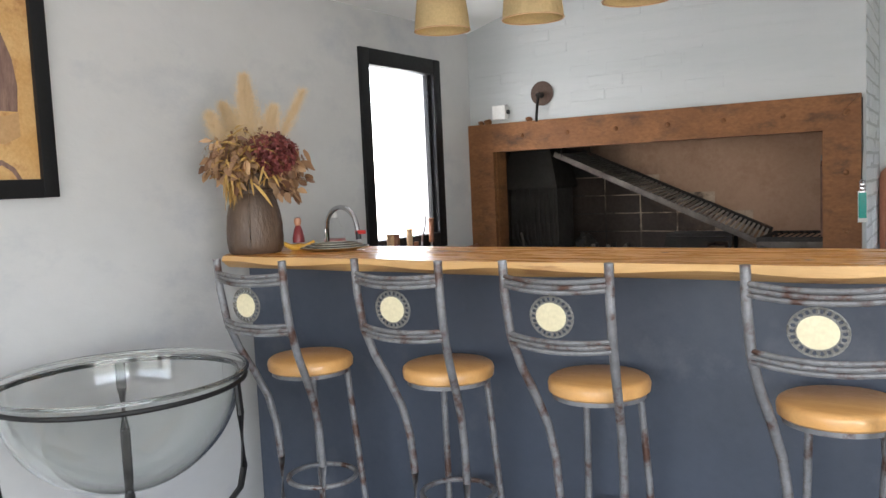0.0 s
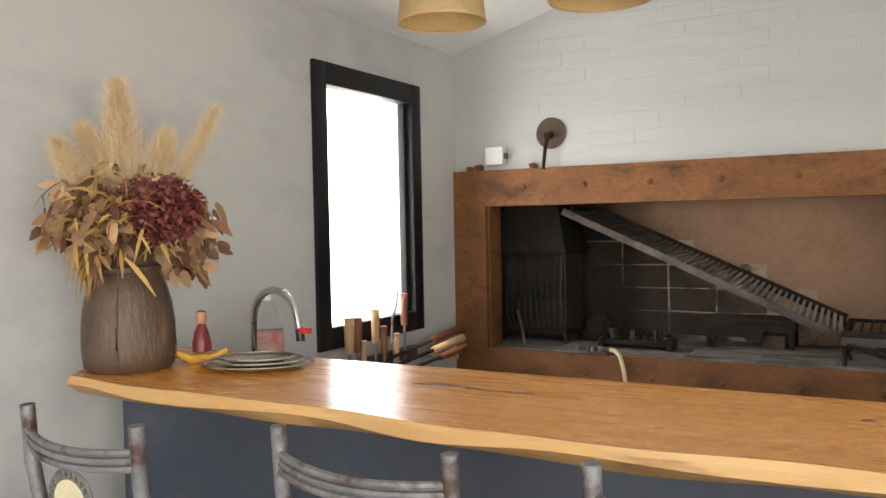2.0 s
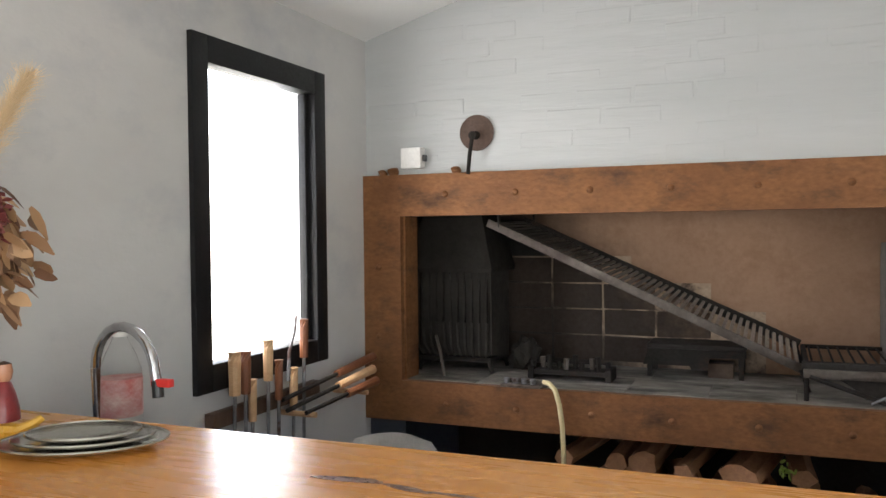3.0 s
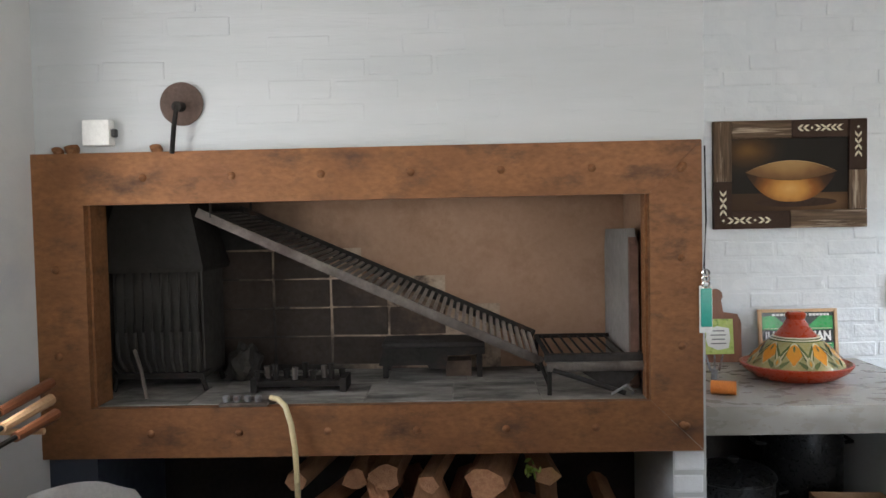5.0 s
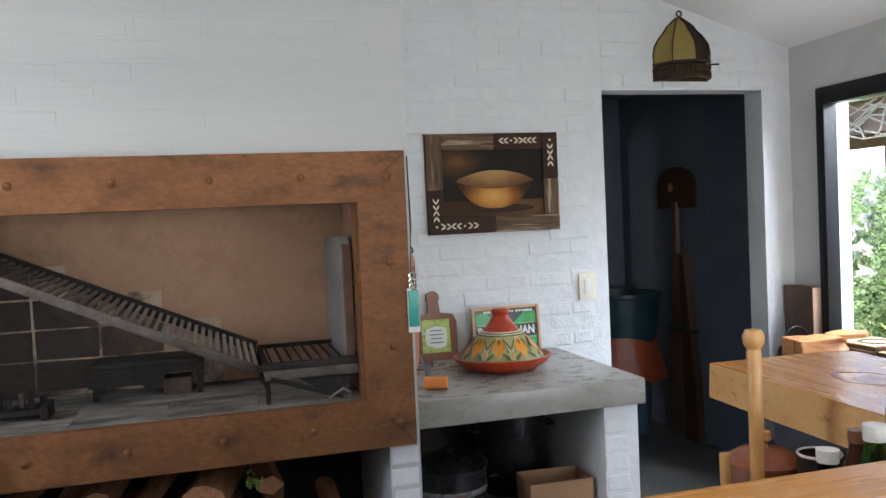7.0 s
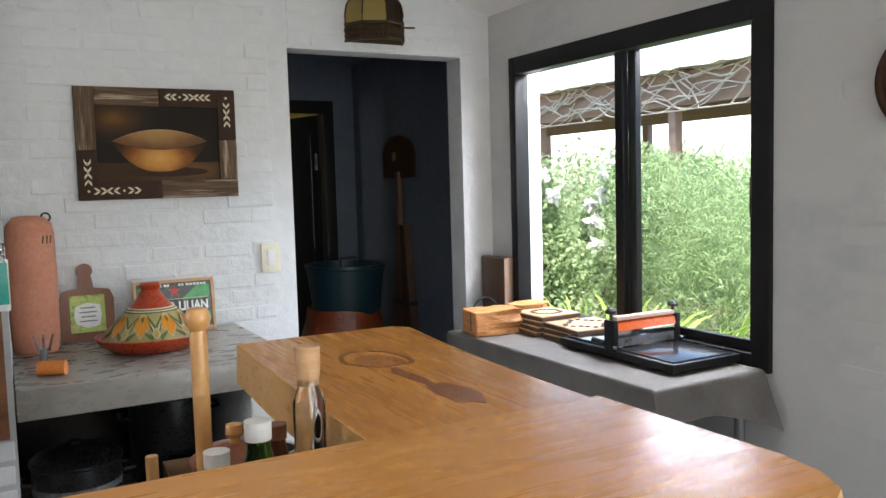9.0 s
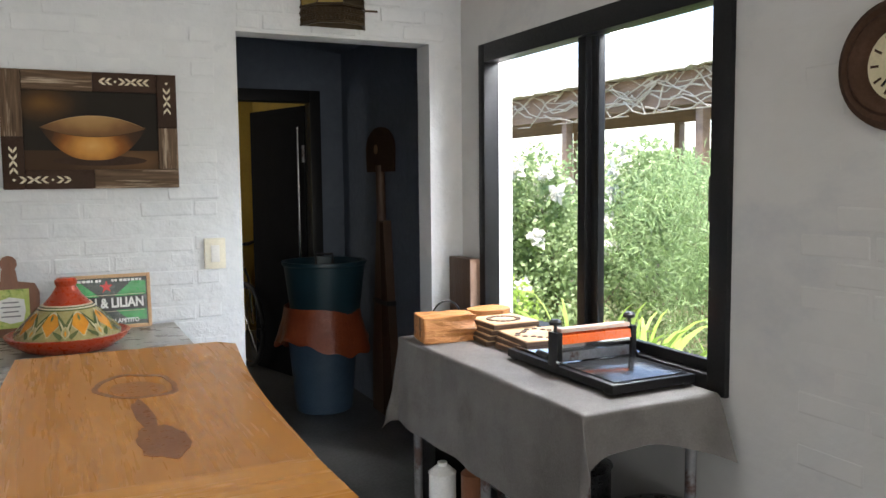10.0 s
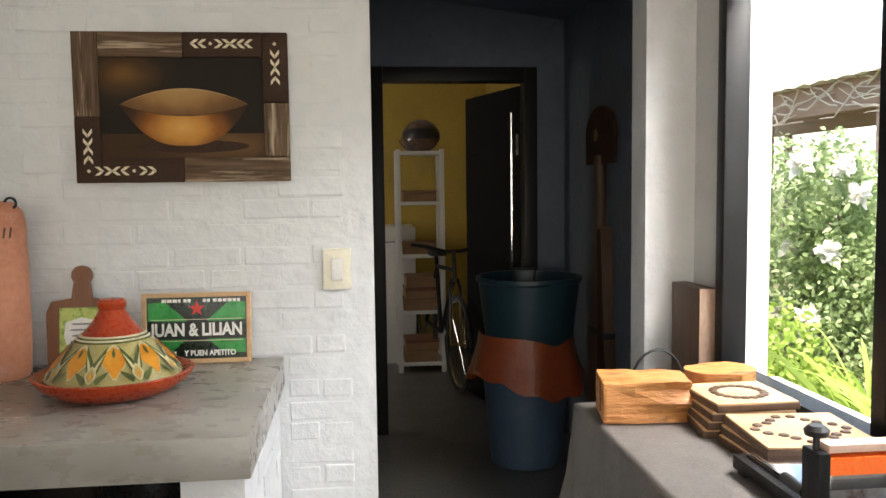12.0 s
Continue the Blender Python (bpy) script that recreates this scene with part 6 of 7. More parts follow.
us = [2 * k / 28 - 1 for k in range(29)]
shade_pts = [(cx + 0.02 + 0.175 * math.cos(a), 0.112 + 0.020 * math.sin(a)) for a in [2 * math.pi * k / 30 for k in range(30)]]
part("painted_shadow", plate(B(), shade_pts, "y", -0.0237, -0.0231), DARK_INLAY, pic)
body = [(cx + rx * u, arc_z(u, -0.036)) for u in us] + [(cx + rx * u, cz - 0.128 * (1 - abs(u) ** 2.6)) for u in reversed(us[1:-1])]
part("painted_bowl", plate(B(), body, "y", -0.0245, -0.0238), fade("copper_shaded_paint", (cx - 0.012, cz - 0.075), (0.25, 0.16), ((0.66, 0.36, 0.11), (0.52, 0.24, 0.055), (0.24, 0.085, 0.018), (0.06, 0.027, 0.012), (0.022, 0.013, 0.009))), pic, "copper-coloured painted bowl")
inside = [(cx + rx * u, arc_z(u, 0.048)) for u in us] + [(cx + rx * u, arc_z(u, -0.0345)) for u in reversed(us[1:-1])]
part("painted_hollow", plate(B(), inside, "y", -0.0252, -0.0246), fade("tan_painted_hollow", (cx - 0.01, cz + 0.05), (0.30, 0.13), ((0.42, 0.25, 0.10), (0.34, 0.19, 0.075), (0.18, 0.09, 0.035), (0.055, 0.028, 0.014))), pic)
lip = [(cx + rx * u, arc_z(u, 0.0495)) for u in us] + [(cx + rx * u, arc_z(u, 0.0465)) for u in reversed(us[1:-1])]
part("painted_rim", plate(B(), lip, "y", -0.0258, -0.0253), TAN_PAINT, pic)


def inlay(pts, x, z, ux, uz):
    part("inlay", plate(B(), [(x + a * ux - b * uz, z + a * uz + b * ux) for a, b in pts], "y", -0.0350, -0.0335), IVORY, pic)


def chevron(x, z, ux, uz):
    """An arrow-shaped inlay in two strokes that points along (ux, uz)."""
    for q in (-1, 1):
        inlay([(0.015, 0.0008 * q), (0.003, 0.0008 * q), (-0.013, 0.0135 * q), (0.0, 0.0135 * q)], x, z, ux, uz)


def diamond(x, z):
    inlay([(0.0065, 0), (0, 0.006), (-0.0065, 0), (0, -0.006)], x, z, 1, 0)


step = 0.0235
for k, d in enumerate((-1, -1, 0, 1, 1, -1, -1, -1)):
    x = w * 0.51 + 0.038 + step * k
    if d:
        chevron(x, h - FR * 0.47, d, 0)
    else:
        diamond(x, h - FR * 0.47)
for k, d in enumerate((1, 1, -1, -1, 0, 1, 1)):
    x = FR * 0.5 + 0.030 + step * k * 1.12
    if d:
        chevron(x, FR * 0.48, d, 0)
    else:
        diamond(x, FR * 0.48)
for k, d in enumerate((-1, -1, 1, 1)):
    chevron(w - FR * 0.50, h - FR * 0.55 - 0.024 - 0.028 * k, 0, d)
    chevron(FR * 0.50, FR * 0.60 + 0.024 + 0.028 * k, 0, -d)
diamond(w - FR * 0.50, h - FR * 0.47)
diamond(FR * 0.50, FR * 0.48)

# wall switch
sw = thing("light_switch", (0.829, YB, 1.131), "ivory plastic light switch plate", "switch")
part("plate", box(B(), -0.045, 0.045, -0.016, 0.0, -0.066, 0.066, 0.004), CREAM_PLASTIC, sw)
part("rocker", box(B(), -0.018, 0.018, -0.022, -0.0165, -0.036, 0.036, 0.003), WHITE_PLASTIC, sw)

# lantern over the doorway
lan = thing("wall_lantern", (1.385, YB - 0.004, 2.125), "bronze half lantern with amber glass above the doorway", "lantern")
prof = [(0.145, 0.085), (0.147, 0.12), (0.138, 0.17), (0.112, 0.21), (0.085, 0.24), (0.065, 0.27), (0.03, 0.30), (0.012, 0.315)]
ang = [math.pi + math.pi * k / 4 for k in range(5)]
for k in range(4):
    bm = B()
    L = [bm.verts.new((r * math.cos(ang[k]), r * math.sin(ang[k]), z)) for r, z in prof]
    R = [bm.verts.new((r * math.cos(ang[k + 1]), r * math.sin(ang[k + 1]), z)) for r, z in prof]
    for j in range(len(prof) - 1):
        bm.faces.new((L[j], R[j], R[j + 1], L[j + 1]))
    bmesh.ops.solidify(bm, geom=bm.faces[:], thickness=0.003)
    part("panel", bm, BRASS_GLASS if k < 2 else BRONZE, lan, "amber glass panel" if k < 2 else "dark panel")
for a in ang:
    part("rib", tube(B(), [((r + 0.002) * math.cos(a), (r + 0.002) * math.sin(a) - 0.002, z) for r, z in prof], 0.004, 6), BRONZE, lan)
bm = B()
for k in range(4):
    for j in range(6):
        for q in range(2):
            s = (j + 0.5) / 6
            a, b = ang[k], ang[k + 1]
            c = Vector((math.cos(a), math.sin(a), 0)).lerp(Vector((math.cos(b), math.sin(b), 0)), s) * 0.15
            tube(bm, [c + Vector((0.012 * math.cos(t) * -math.sin((a + b) / 2), 0.012 * math.cos(t) * math.cos((a + b) / 2), 0.022 + 0.03 * q + 0.013 * math.sin(t))) for t in [2 * math.pi * i / 8 for i in range(8)]], 0.004, 4, closed=True)
    for z in (0.003, 0.08):
        a, b = ang[k], ang[k + 1]
        tube(bm, [(0.15 * math.cos(a), 0.15 * math.sin(a), z), (0.15 * math.cos(b), 0.15 * math.sin(b), z)], 0.006, 6)
part("fretwork_band", bm, BRONZE, lan, "pierced bronze band")
part("backplate", plate(B(), [(-0.15, 0.0), (0.15, 0.0), (0.147, 0.12), (0.11, 0.21), (0.06, 0.275), (0.0, 0.32), (-0.06, 0.275), (-0.11, 0.21), (-0.147, 0.12)], "y", -0.003, 0.003), BRONZE, lan)
part("finial", tube(B(), [(0.014 * math.cos(a), -0.01, 0.335 + 0.014 * math.sin(a)) for a in [2 * math.pi * k / 14 for k in range(14)]], 0.004, 6, closed=True), BRONZE, lan)
part("latch", tube(B(), [(0.14, -0.04, 0.078), (0.20, -0.04, 0.08)], 0.005, 6), BRONZE, lan)

# ---- draped table at the window ----
TZ = 0.783
TX0, TX1, TY0, TY1 = 1.50, 2.0, 3.545, 4.85
tab = thing("work_table", (1.75, 4.2, FLOOR), "narrow work table standing under the window", "table")
part("tabletop", box(B(), TX0 - 1.75 + 0.01, TX1 - 1.75, TY0 - 4.2 + 0.01, TY1 - 4.2 - 0.01, TZ - FLOOR - 0.035, TZ - FLOOR - 0.006, 0.003), LIGHT_WOOD, tab)
for x in (TX0 + 0.05, TX1 - 0.05):
    for y in (TY0 + 0.06, 4.2, TY1 - 0.06):
        part("leg", tube(B(), [(x - 1.75, y - 4.2, 0), (x - 1.75, y - 4.2, TZ - FLOOR - 0.036)], 0.018, 12), STEEL_WORN, tab)
nx, ny = 64, 110
ax0, ay0, ay1 = 0.37, 0.20, 0.24
V, F = [], []
for i in range(nx + 1):
    for j in range(ny + 1):
        u = TX0 - ax0 + (TX1 - TX0 + ax0) * i / nx
        v = TY0 - ay0 + (TY1 - TY0 + ay0 + ay1) * j / ny
        dx = max(TX0 - u, 0.0)
        dyn, dyf = max(TY0 - v, 0.0), max(v - TY1, 0.0)
        q = (u - 1.70) / 0.30
        dyn *= 0.62 + 0.38 * q * q
        dy = max(dyn, dyf)
        x, y = max(u, TX0), min(max(v, TY0), TY1)
        z = TZ - math.hypot(dx, dy) * 0.97
        fold = 0.010 * math.sin(11 * v + 0.8) + 0.006 * math.sin(23 * v)
        foldy = 0.014 * math.sin(14 * u) + 0.008 * math.sin(31 * u)
        x -= (0.004 + 0.05 * dx) * (dx > 0) + min(dx, 0.3) * 0.25 * fold / 0.02 * 0.2 + 0.20 * dx * dy / 0.1 * 0.25
        s = 1 if dyn > 0 else -1
        if dy > 0:
            y -= s * (0.004 + 0.06 * dy + min(dy, 0.2) * 0.9 * foldy * 9 + (0.35 * max(q, 0.0) ** 2 * dy if s > 0 else 0.0) + 0.9 * dx * dy)
        if dx == 0 and dy == 0:
            z += 0.0012 * noise.noise(Vector((u * 6, v * 6, 0)))
        V.append((x, y, z))
for i in range(nx):
    for j in range(ny):
        a = i * (ny + 1) + j
        F.append((a, a + 1, a + ny + 2, a + ny + 1))
me = bpy.data.meshes.new("table_cloth")
me.from_pydata(V, [], F)
me.materials.append(CLOTH)
me.shade_smooth()
tagged(new("table_cloth", me), "grey linen cloth draped over the work table", "tablecloth")

# roller press
PZ = TZ + 0.002
press = thing("roller_press", (1.835, 3.945, PZ), "black flat press with an orange roller bar", "press")
for x in (-0.135, 0.145):
    for y in (-0.27, 0.29):
        part("foot", box(B(), x - 0.015, x + 0.015, y - 0.015, y + 0.015, 0, 0.008), BLACK_PLASTIC, press)
part("base", box(B(), -0.155, 0.165, -0.30, 0.32, 0.008, 0.036, 0.003), BLACK_FRAME, press)
part("bed", box(B(), -0.135, 0.147, -0.282, 0.30, 0.0365, 0.041, 0.002), surf("black_glossy_bed", (0.02, 0.02, 0.021), (0.03, 0.03, 0.031), 0.16, 8, 0.05), press, "glossy black bed")
part("glass_sheet", box(B(), -0.13, 0.142, 0.05, 0.295, 0.0415, 0.046, 0.001), CHROME, press, "reflective plate")
for x in (-0.148, 0.158):
    up = part("upright", box(B(), x - 0.011, x + 0.011, -0.01, 0.045, 0.03, 0.145, 0.003), BLACK_FRAME, press)
    part("knob", lathe(B(), [(0.006, 0.14), (0.006, 0.168), (0.02, 0.17), (0.022, 0.18), (0.014, 0.188), (0.0, 0.188)], 14, (x, 0.018, 0)), BLACK_PLASTIC, up)
    part("side_knob", tube(B(), [(x, 0.05, 0.055), (x, 0.12, 0.058)], 0.011, 10), BLACK_PLASTIC, up)
    part("bolt", tube(B(), [(x * 1.06, -0.012, 0.05), (x * 1.06, -0.03, 0.05)], 0.008, 8), CHROME, up)
part("roller_bar", plate(B(), [(-0.010, 0.106), (0.03, 0.118), (0.03, 0.142), (-0.004, 0.134)], "x", -0.136, 0.146), ORANGE, press, "orange enamelled bar")
part("top_strip", box(B(), -0.136, 0.146, -0.002, 0.032, 0.1425, 0.157, 0.002), surf("pale_salmon_enamel", (0.75, 0.5, 0.4), (0.78, 0.54, 0.44), 0.35, 10, 0.0), press)
part("clamp_bar", box(B(), -0.136, 0.146, -0.006, 0.026, 0.078, 0.1055, 0.003), CHROME, press)
part("blade", box(B(), -0.136, 0.146, 0.0, 0.008, 0.045, 0.078, 0.001), STEEL_WORN, press, "dull steel blade")

# timber on the table
bm = box(B(), -0.10, 0.13, -0.085, 0.085, 0.0, 0.108, 0.008)
bmesh.ops.subdivide_edges(bm, edges=bm.edges[:], cuts=5, use_grid_fill=True)
for v in bm.verts:
    g = noise.noise(v.co * 14) * 0.010 + noise.noise(v.co * 40) * 0.004
    if v.co.y < -0.05 or v.co.z > 0.08:
        v.co += Vector((0, -g if v.co.y < -0.05 else 0, g if v.co.z > 0.08 else 0))
    if v.co.y < -0.07 and v.co.x > -0.02:
        v.co.y += 0.02 * (v.co.x + 0.02) / 0.15 * (1 + math.sin(v.co.z * 90))
blk = thing("wood_block", (1.625, 4.70, TZ), "rough split orange hardwood block on the cloth", "wood block", rz=-10)
part("timber", bm, BLOCK_WOOD, blk, smooth=False)
part("crack", box(B(), -0.1025, -0.095, -0.03, -0.024, 0.02, 0.1), DARK_WOOD, blk)
bm = blob(0, 0, 0.10, 0.08, 0, 11, 0.0)
bmesh.ops.scale(bm, vec=(1, 1, 16), verts=bm.verts)
bmesh.ops.translate(bm, vec=(0, 0, 0.033), verts=bm.verts)
solid("wood_slice", bm, BLOCK_WOOD, "flat irregular slice of reddish wood", "wood slice", at=(1.90, 4.79, TZ + 0.055))
solid("wood_offcut", box(B(), -0.1, 0.1, -0.07, 0.07, 0, 0.055, 0.005), DARK_WOOD, "dark wooden offcut under a wood slice", "wood block", at=(1.90, 4.79, TZ))


def carved(x, y, z, rz, r_in, side=0.105):
    t = thing("carved_board", (x, y, z), "square wooden board with a ring of carved beads", "board", "carved boards in two piles", rz)
    part("slab", box(B(), -side, side, -side, side, 0, 0.017, 0.003), DARK_WOOD, t)
    part("face", box(B(), 0.003 - side, side - 0.003, 0.003 - side, side - 0.003, 0.0172, 0.0215, 0.001), LIGHT_WOOD, t)
    for k in range(18):
        a = 2 * math.pi * k / 18
        rr = r_in * (1 + (0.16 * math.cos(4 * a) if side > 0.11 else 0.0))
        part("bead", lathe(B(), [(0.0125, 0.0216), (0.010, 0.025), (0.0, 0.0265)], 8, (rr * math.cos(a), rr * math.sin(a) * 0.95, 0)), DARK_WOOD, t)


for k in range(4):
    carved(1.83 + 0.004 * k, 4.575, TZ + 0.0218 * k, -8 + 3 * k, 0.062)
for k in range(3):
    carved(1.868, 4.335 - 0.003 * k, TZ + 0.0218 * k, 3 - 4 * k, 0.088, 0.128)
plank = thing("dark_plank", (1.985, 5.196, FLOOR), "dark brown plank standing in the corner by the window", "plank", rz=3)
part("board", box(B(), -0.028, 0.030, -0.098, 0.100, 0.0, 1.093, 0.004), DARK_WOOD, plank)
part("sawn_edge", box(B(), -0.027, 0.029, -0.1015, -0.0985, 0.002, 1.091), surf("pinkish_sawn_edge", (0.30, 0.19, 0.135), (0.40, 0.27, 0.2), 0.7, 14, 0.4, stretch=(3, 3, 0.6)), plank, "pinkish sawn edge")

# things under and beside the table
for nm, x, y, r, h, mt, lab in (("kettle_pot", 1.88, 3.66, 0.13, 0.42, DARK_POT, "black cooking pot under the work table"), ("iron_pan", 1.90, 3.35, 0.12, 0.10, SOOT_IRON, "dark iron pan standing on the floor by the wall"), ("paint_tin", 1.62, 4.28, 0.07, 0.20, WHITE_PAINT, "pale tin under the work table"), ("stock_pot", 1.80, 4.05, 0.15, 0.46, DARK_POT, "black stock pot under the work table"), ("jar", 1.58, 4.62, 0.055, 0.28, WHITE_PAINT, "white plastic jar under the work table"), ("dark_jar", 1.66, 4.50, 0.05, 0.30, MID_WOOD, "brown jar under the work table")):
    p = thing(nm, (x, y, FLOOR), lab, "pot" if "p" in nm else "jar")
    part("body", lathe(B(), [(0.0, 0.0), (r * 0.93, 0.0), (r, 0.015), (r, h), (r * 1.04, h + 0.008), (r * 0.96, h + 0.01), (r * 0.94, h * 0.5), (0.0, h * 0.45)], 24), mt, p)
    part("lid", lathe(B(), [(r * 0.98, h + 0.011), (r * 0.6, h + 0.03), (0.02, h + 0.036), (0.02, h + 0.05), (0.0, h + 0.055)], 24), mt, p)
crate = thing("wire_basket", (1.70, 3.75, FLOOR), "black wire basket on the floor under the table", "basket")
for k in range(5):
    part("hoop", tube(B(), [(x, y, 0.02 + 0.06 * k) for x, y in ((-0.11, -0.09), (0.11, -0.09), (0.11, 0.09), (-0.11, 0.09))], 0.004, 5, closed=True), IRON, crate)
for k in range(8):
    part("wire", tube(B(), [(-0.11 + 0.031 * k, -0.09, 0.02), (-0.11 + 0.031 * k, -0.09, 0.26)], 0.003, 5), IRON, crate)
part("base", box(B(), -0.11, 0.11, -0.09, 0.09, 0.0, 0.02), IRON, crate)
kettle = thing("iron_kettle", (1.80, 5.02, FLOOR), "black kettle with a thin wire handle on a stool", "kettle")
part("stool_leg", box(B(), -0.12, 0.12, -0.12, 0.12, 0.0, 0.72, 0.005), IRON, kettle)
part("body", lathe(B(), [(0.0, 0.72), (0.08, 0.72), (0.095, 0.76), (0.08, 0.82), (0.03, 0.845), (0.012, 0.86), (0.0, 0.865)], 22), IRON, kettle)
part("handle", tube(B(), [(0.085 * math.cos(a), 0.0, 0.80 + 0.12 * math.sin(a)) for a in [math.pi * k / 12 for k in range(13)]], 0.004, 6), IRON, kettle)

# wall clock
clk = thing("wall_clock", (XR - 0.001, 3.008, 1.702), "round wall clock with a dark wooden rim and cream dial", "clock")
for nm, prof, mt in (("rim", [(0.086, 0.0), (0.156, 0.0), (0.160, 0.012), (0.154, 0.030), (0.138, 0.040), (0.126, 0.034), (0.118, 0.040), (0.104, 0.036), (0.092, 0.022), (0.086, 0.0)], ESPRESSO), ("dial", [(0.0, 0.004), (0.090, 0.004), (0.090, 0.008), (0.0, 0.008)], CREAM)):
    bm = lathe(B(), prof, 48)
    bmesh.ops.rotate(bm, matrix=Matrix.Rotation(radians(-90), 3, "Y"), verts=bm.verts)
    part(nm, bm, mt, clk)
for k in range(12):
    a = 2 * math.pi * k / 12
    bm = box(B(), -0.0095, -0.0085, -0.003, 0.003, 0.058, 0.080)
    bmesh.ops.rotate(bm, matrix=Matrix.Rotation(a, 3, "X"), verts=bm.verts)
    part("hour_mark", bm, ESPRESSO, clk)
for a, ln in ((1.1, 0.045), (3.9, 0.068)):
    bm = box(B(), -0.012, -0.0105, -0.003, 0.003, -0.015, ln)
    bmesh.ops.rotate(bm, matrix=Matrix.Rotation(a, 3, "X"), verts=bm.verts)
    part("pointer", bm, BLACK_FRAME, clk)

# ---- passage and store room ----
frame_h = thing("door_2", (1.45, HY, FLOOR), "black open door in a wide black frame", "door")
frame_h["kind"] = "structure"
for x0, x1, z0, z1 in ((-0.475, -0.40, 0.0, 2.09), (0.40, 0.475, 0.0, 2.09), (-0.40, 0.40, 2.01, 2.09)):
    part("door_frame", box(B(), x0, x1, -0.012, 0.12, z0, z1, 0.004), BLACK_FRAME, frame_h)
leaf = part("door_leaf", box(B(), -0.78, 0.0, 0.0, 0.04, 0.01, 2.0, 0.004), DOOR_BLACK, frame_h, "plain black door leaf")
leaf.matrix_basis = pose(0.395, 0.125, 0, 0, 0, -74)
part("push_bar", tube(B(), [(-0.06, -0.02, 0.85), (-0.06, -0.02, 1.85)], 0.009, 8), CHROME, leaf, "slim steel rod")
part("hinge", box(B(), -0.03, 0.0, -0.006, 0.0, 1.6, 1.72), STEEL_WORN, leaf)

peel = thing("oven_peel", (XR + 0.036, 6.47, 0.95), "dark wooden oven peel hanging on the passage wall", "peel")
part("wall_hook", box(B(), -0.004, 0.010, -0.01, 0.01, 0.62, 0.64), IRON, peel)
pts = [(-0.22, 0.54), (0.22, 0.54), (0.23, 0.68)] + [(0.23 * math.cos(a), 0.68 + 0.135 * math.sin(a)) for a in [math.pi * k / 10 for k in range(1, 10)]] + [(-0.23, 0.68)]
part("blade", plate(B(), pts, "x", -0.02, -0.004), ESPRESSO, peel)
part("shaft", tube(B(), [(-0.014, 0, 0.58), (-0.014, -0.01, 0.10)], 0.030, 10), DARK_WOOD, peel)
part("hole_rim", lathe(B(), [(0.0, 0.0), (0.03, 0.0), (0.03, 0.003), (0.0, 0.003)], 16), CARD, peel).matrix_basis = pose(-0.0235, 0.05, 0.68, 0, 90, 0)
bel = thing("bellows", (XR + 0.044, 6.42, FLOOR), "tall brown wooden bellows leaning on the passage wall", "bellows")
part("body", plate(B(), [(-0.17, 0.0), (0.17, 0.0), (0.16, 0.35), (0.10, 0.85), (0.06, 1.22), (-0.06, 1.22), (-0.10, 0.85), (-0.16, 0.35)], "x", -0.05, 0.0), DARK_WOOD, bel)
part("dark_side", plate(B(), [(-0.168, 0.002), (-0.03, 0.002), (-0.02, 0.85), (-0.01, 1.21), (-0.058, 1.21), (-0.098, 0.85), (-0.158, 0.35)], "x", -0.056, -0.051), ESPRESSO, bel)
part("band", box(B(), -0.060, 0.003, -0.12, 0.12, 0.70, 0.73, 0.004), IRON, bel)

bins = thing("bin", (1.742, 6.72, FLOOR), "tall blue-grey plastic bin with an orange liner", "bin")
part("barrel", lathe(B(), [(0.0, 0.0), (0.165, 0.0), (0.18, 0.012), (0.215, 0.40), (0.225, 0.52), (0.232, 0.53), (0.22, 0.53), (0.17, 0.03), (0.0, 0.03)], 36), BIN_BLUE, bins)
n = 60
bm = B()
rings = []
for r, z in ((0.240, 0.68), (0.252, 0.60), (0.278, 0.50), (0.300, 0.43)):
    rings.append([bm.verts.new(((r + 0.012 * math.sin(9 * a + 3 * z) * (0.70 - z) * 4) * math.cos(a), (r + 0.012 * math.sin(7 * a) * (0.7 - z) * 4) * math.sin(a), z + (0.05 * math.sin(2 * a + 0.6) + 0.012 * math.sin(11 * a)) * (z < 0.5))) for a in [2 * math.pi * k / n for k in range(n)]])
for a, b in zip(rings, rings[1:]):
    for k in range(n):
        bm.faces.new((a[k], a[(k + 1) % n], b[(k + 1) % n], b[k]))
part("liner", bm, BAG, bins, "crumpled orange bin bag")
tub = thing("tub", (1.755, 6.70, FLOOR + 0.535), "dark teal plastic tub standing in the bin", "tub")
part("wall", lathe(B(), [(0.0, 0.0), (0.205, 0.0), (0.215, 0.06), (0.256, 0.40), (0.268, 0.41), (0.268, 0.43), (0.250, 0.43), (0.2, 0.02), (0.0, 0.02)], 36), BIN_GREEN, tub)
part("handle", tube(B(), [(-0.12, -0.225, 0.43), (-0.12, -0.225, 0.49), (-0.02, -0.235, 0.49), (-0.02, -0.235, 0.43)], 0.008, 8), BLACK_PLASTIC, tub)

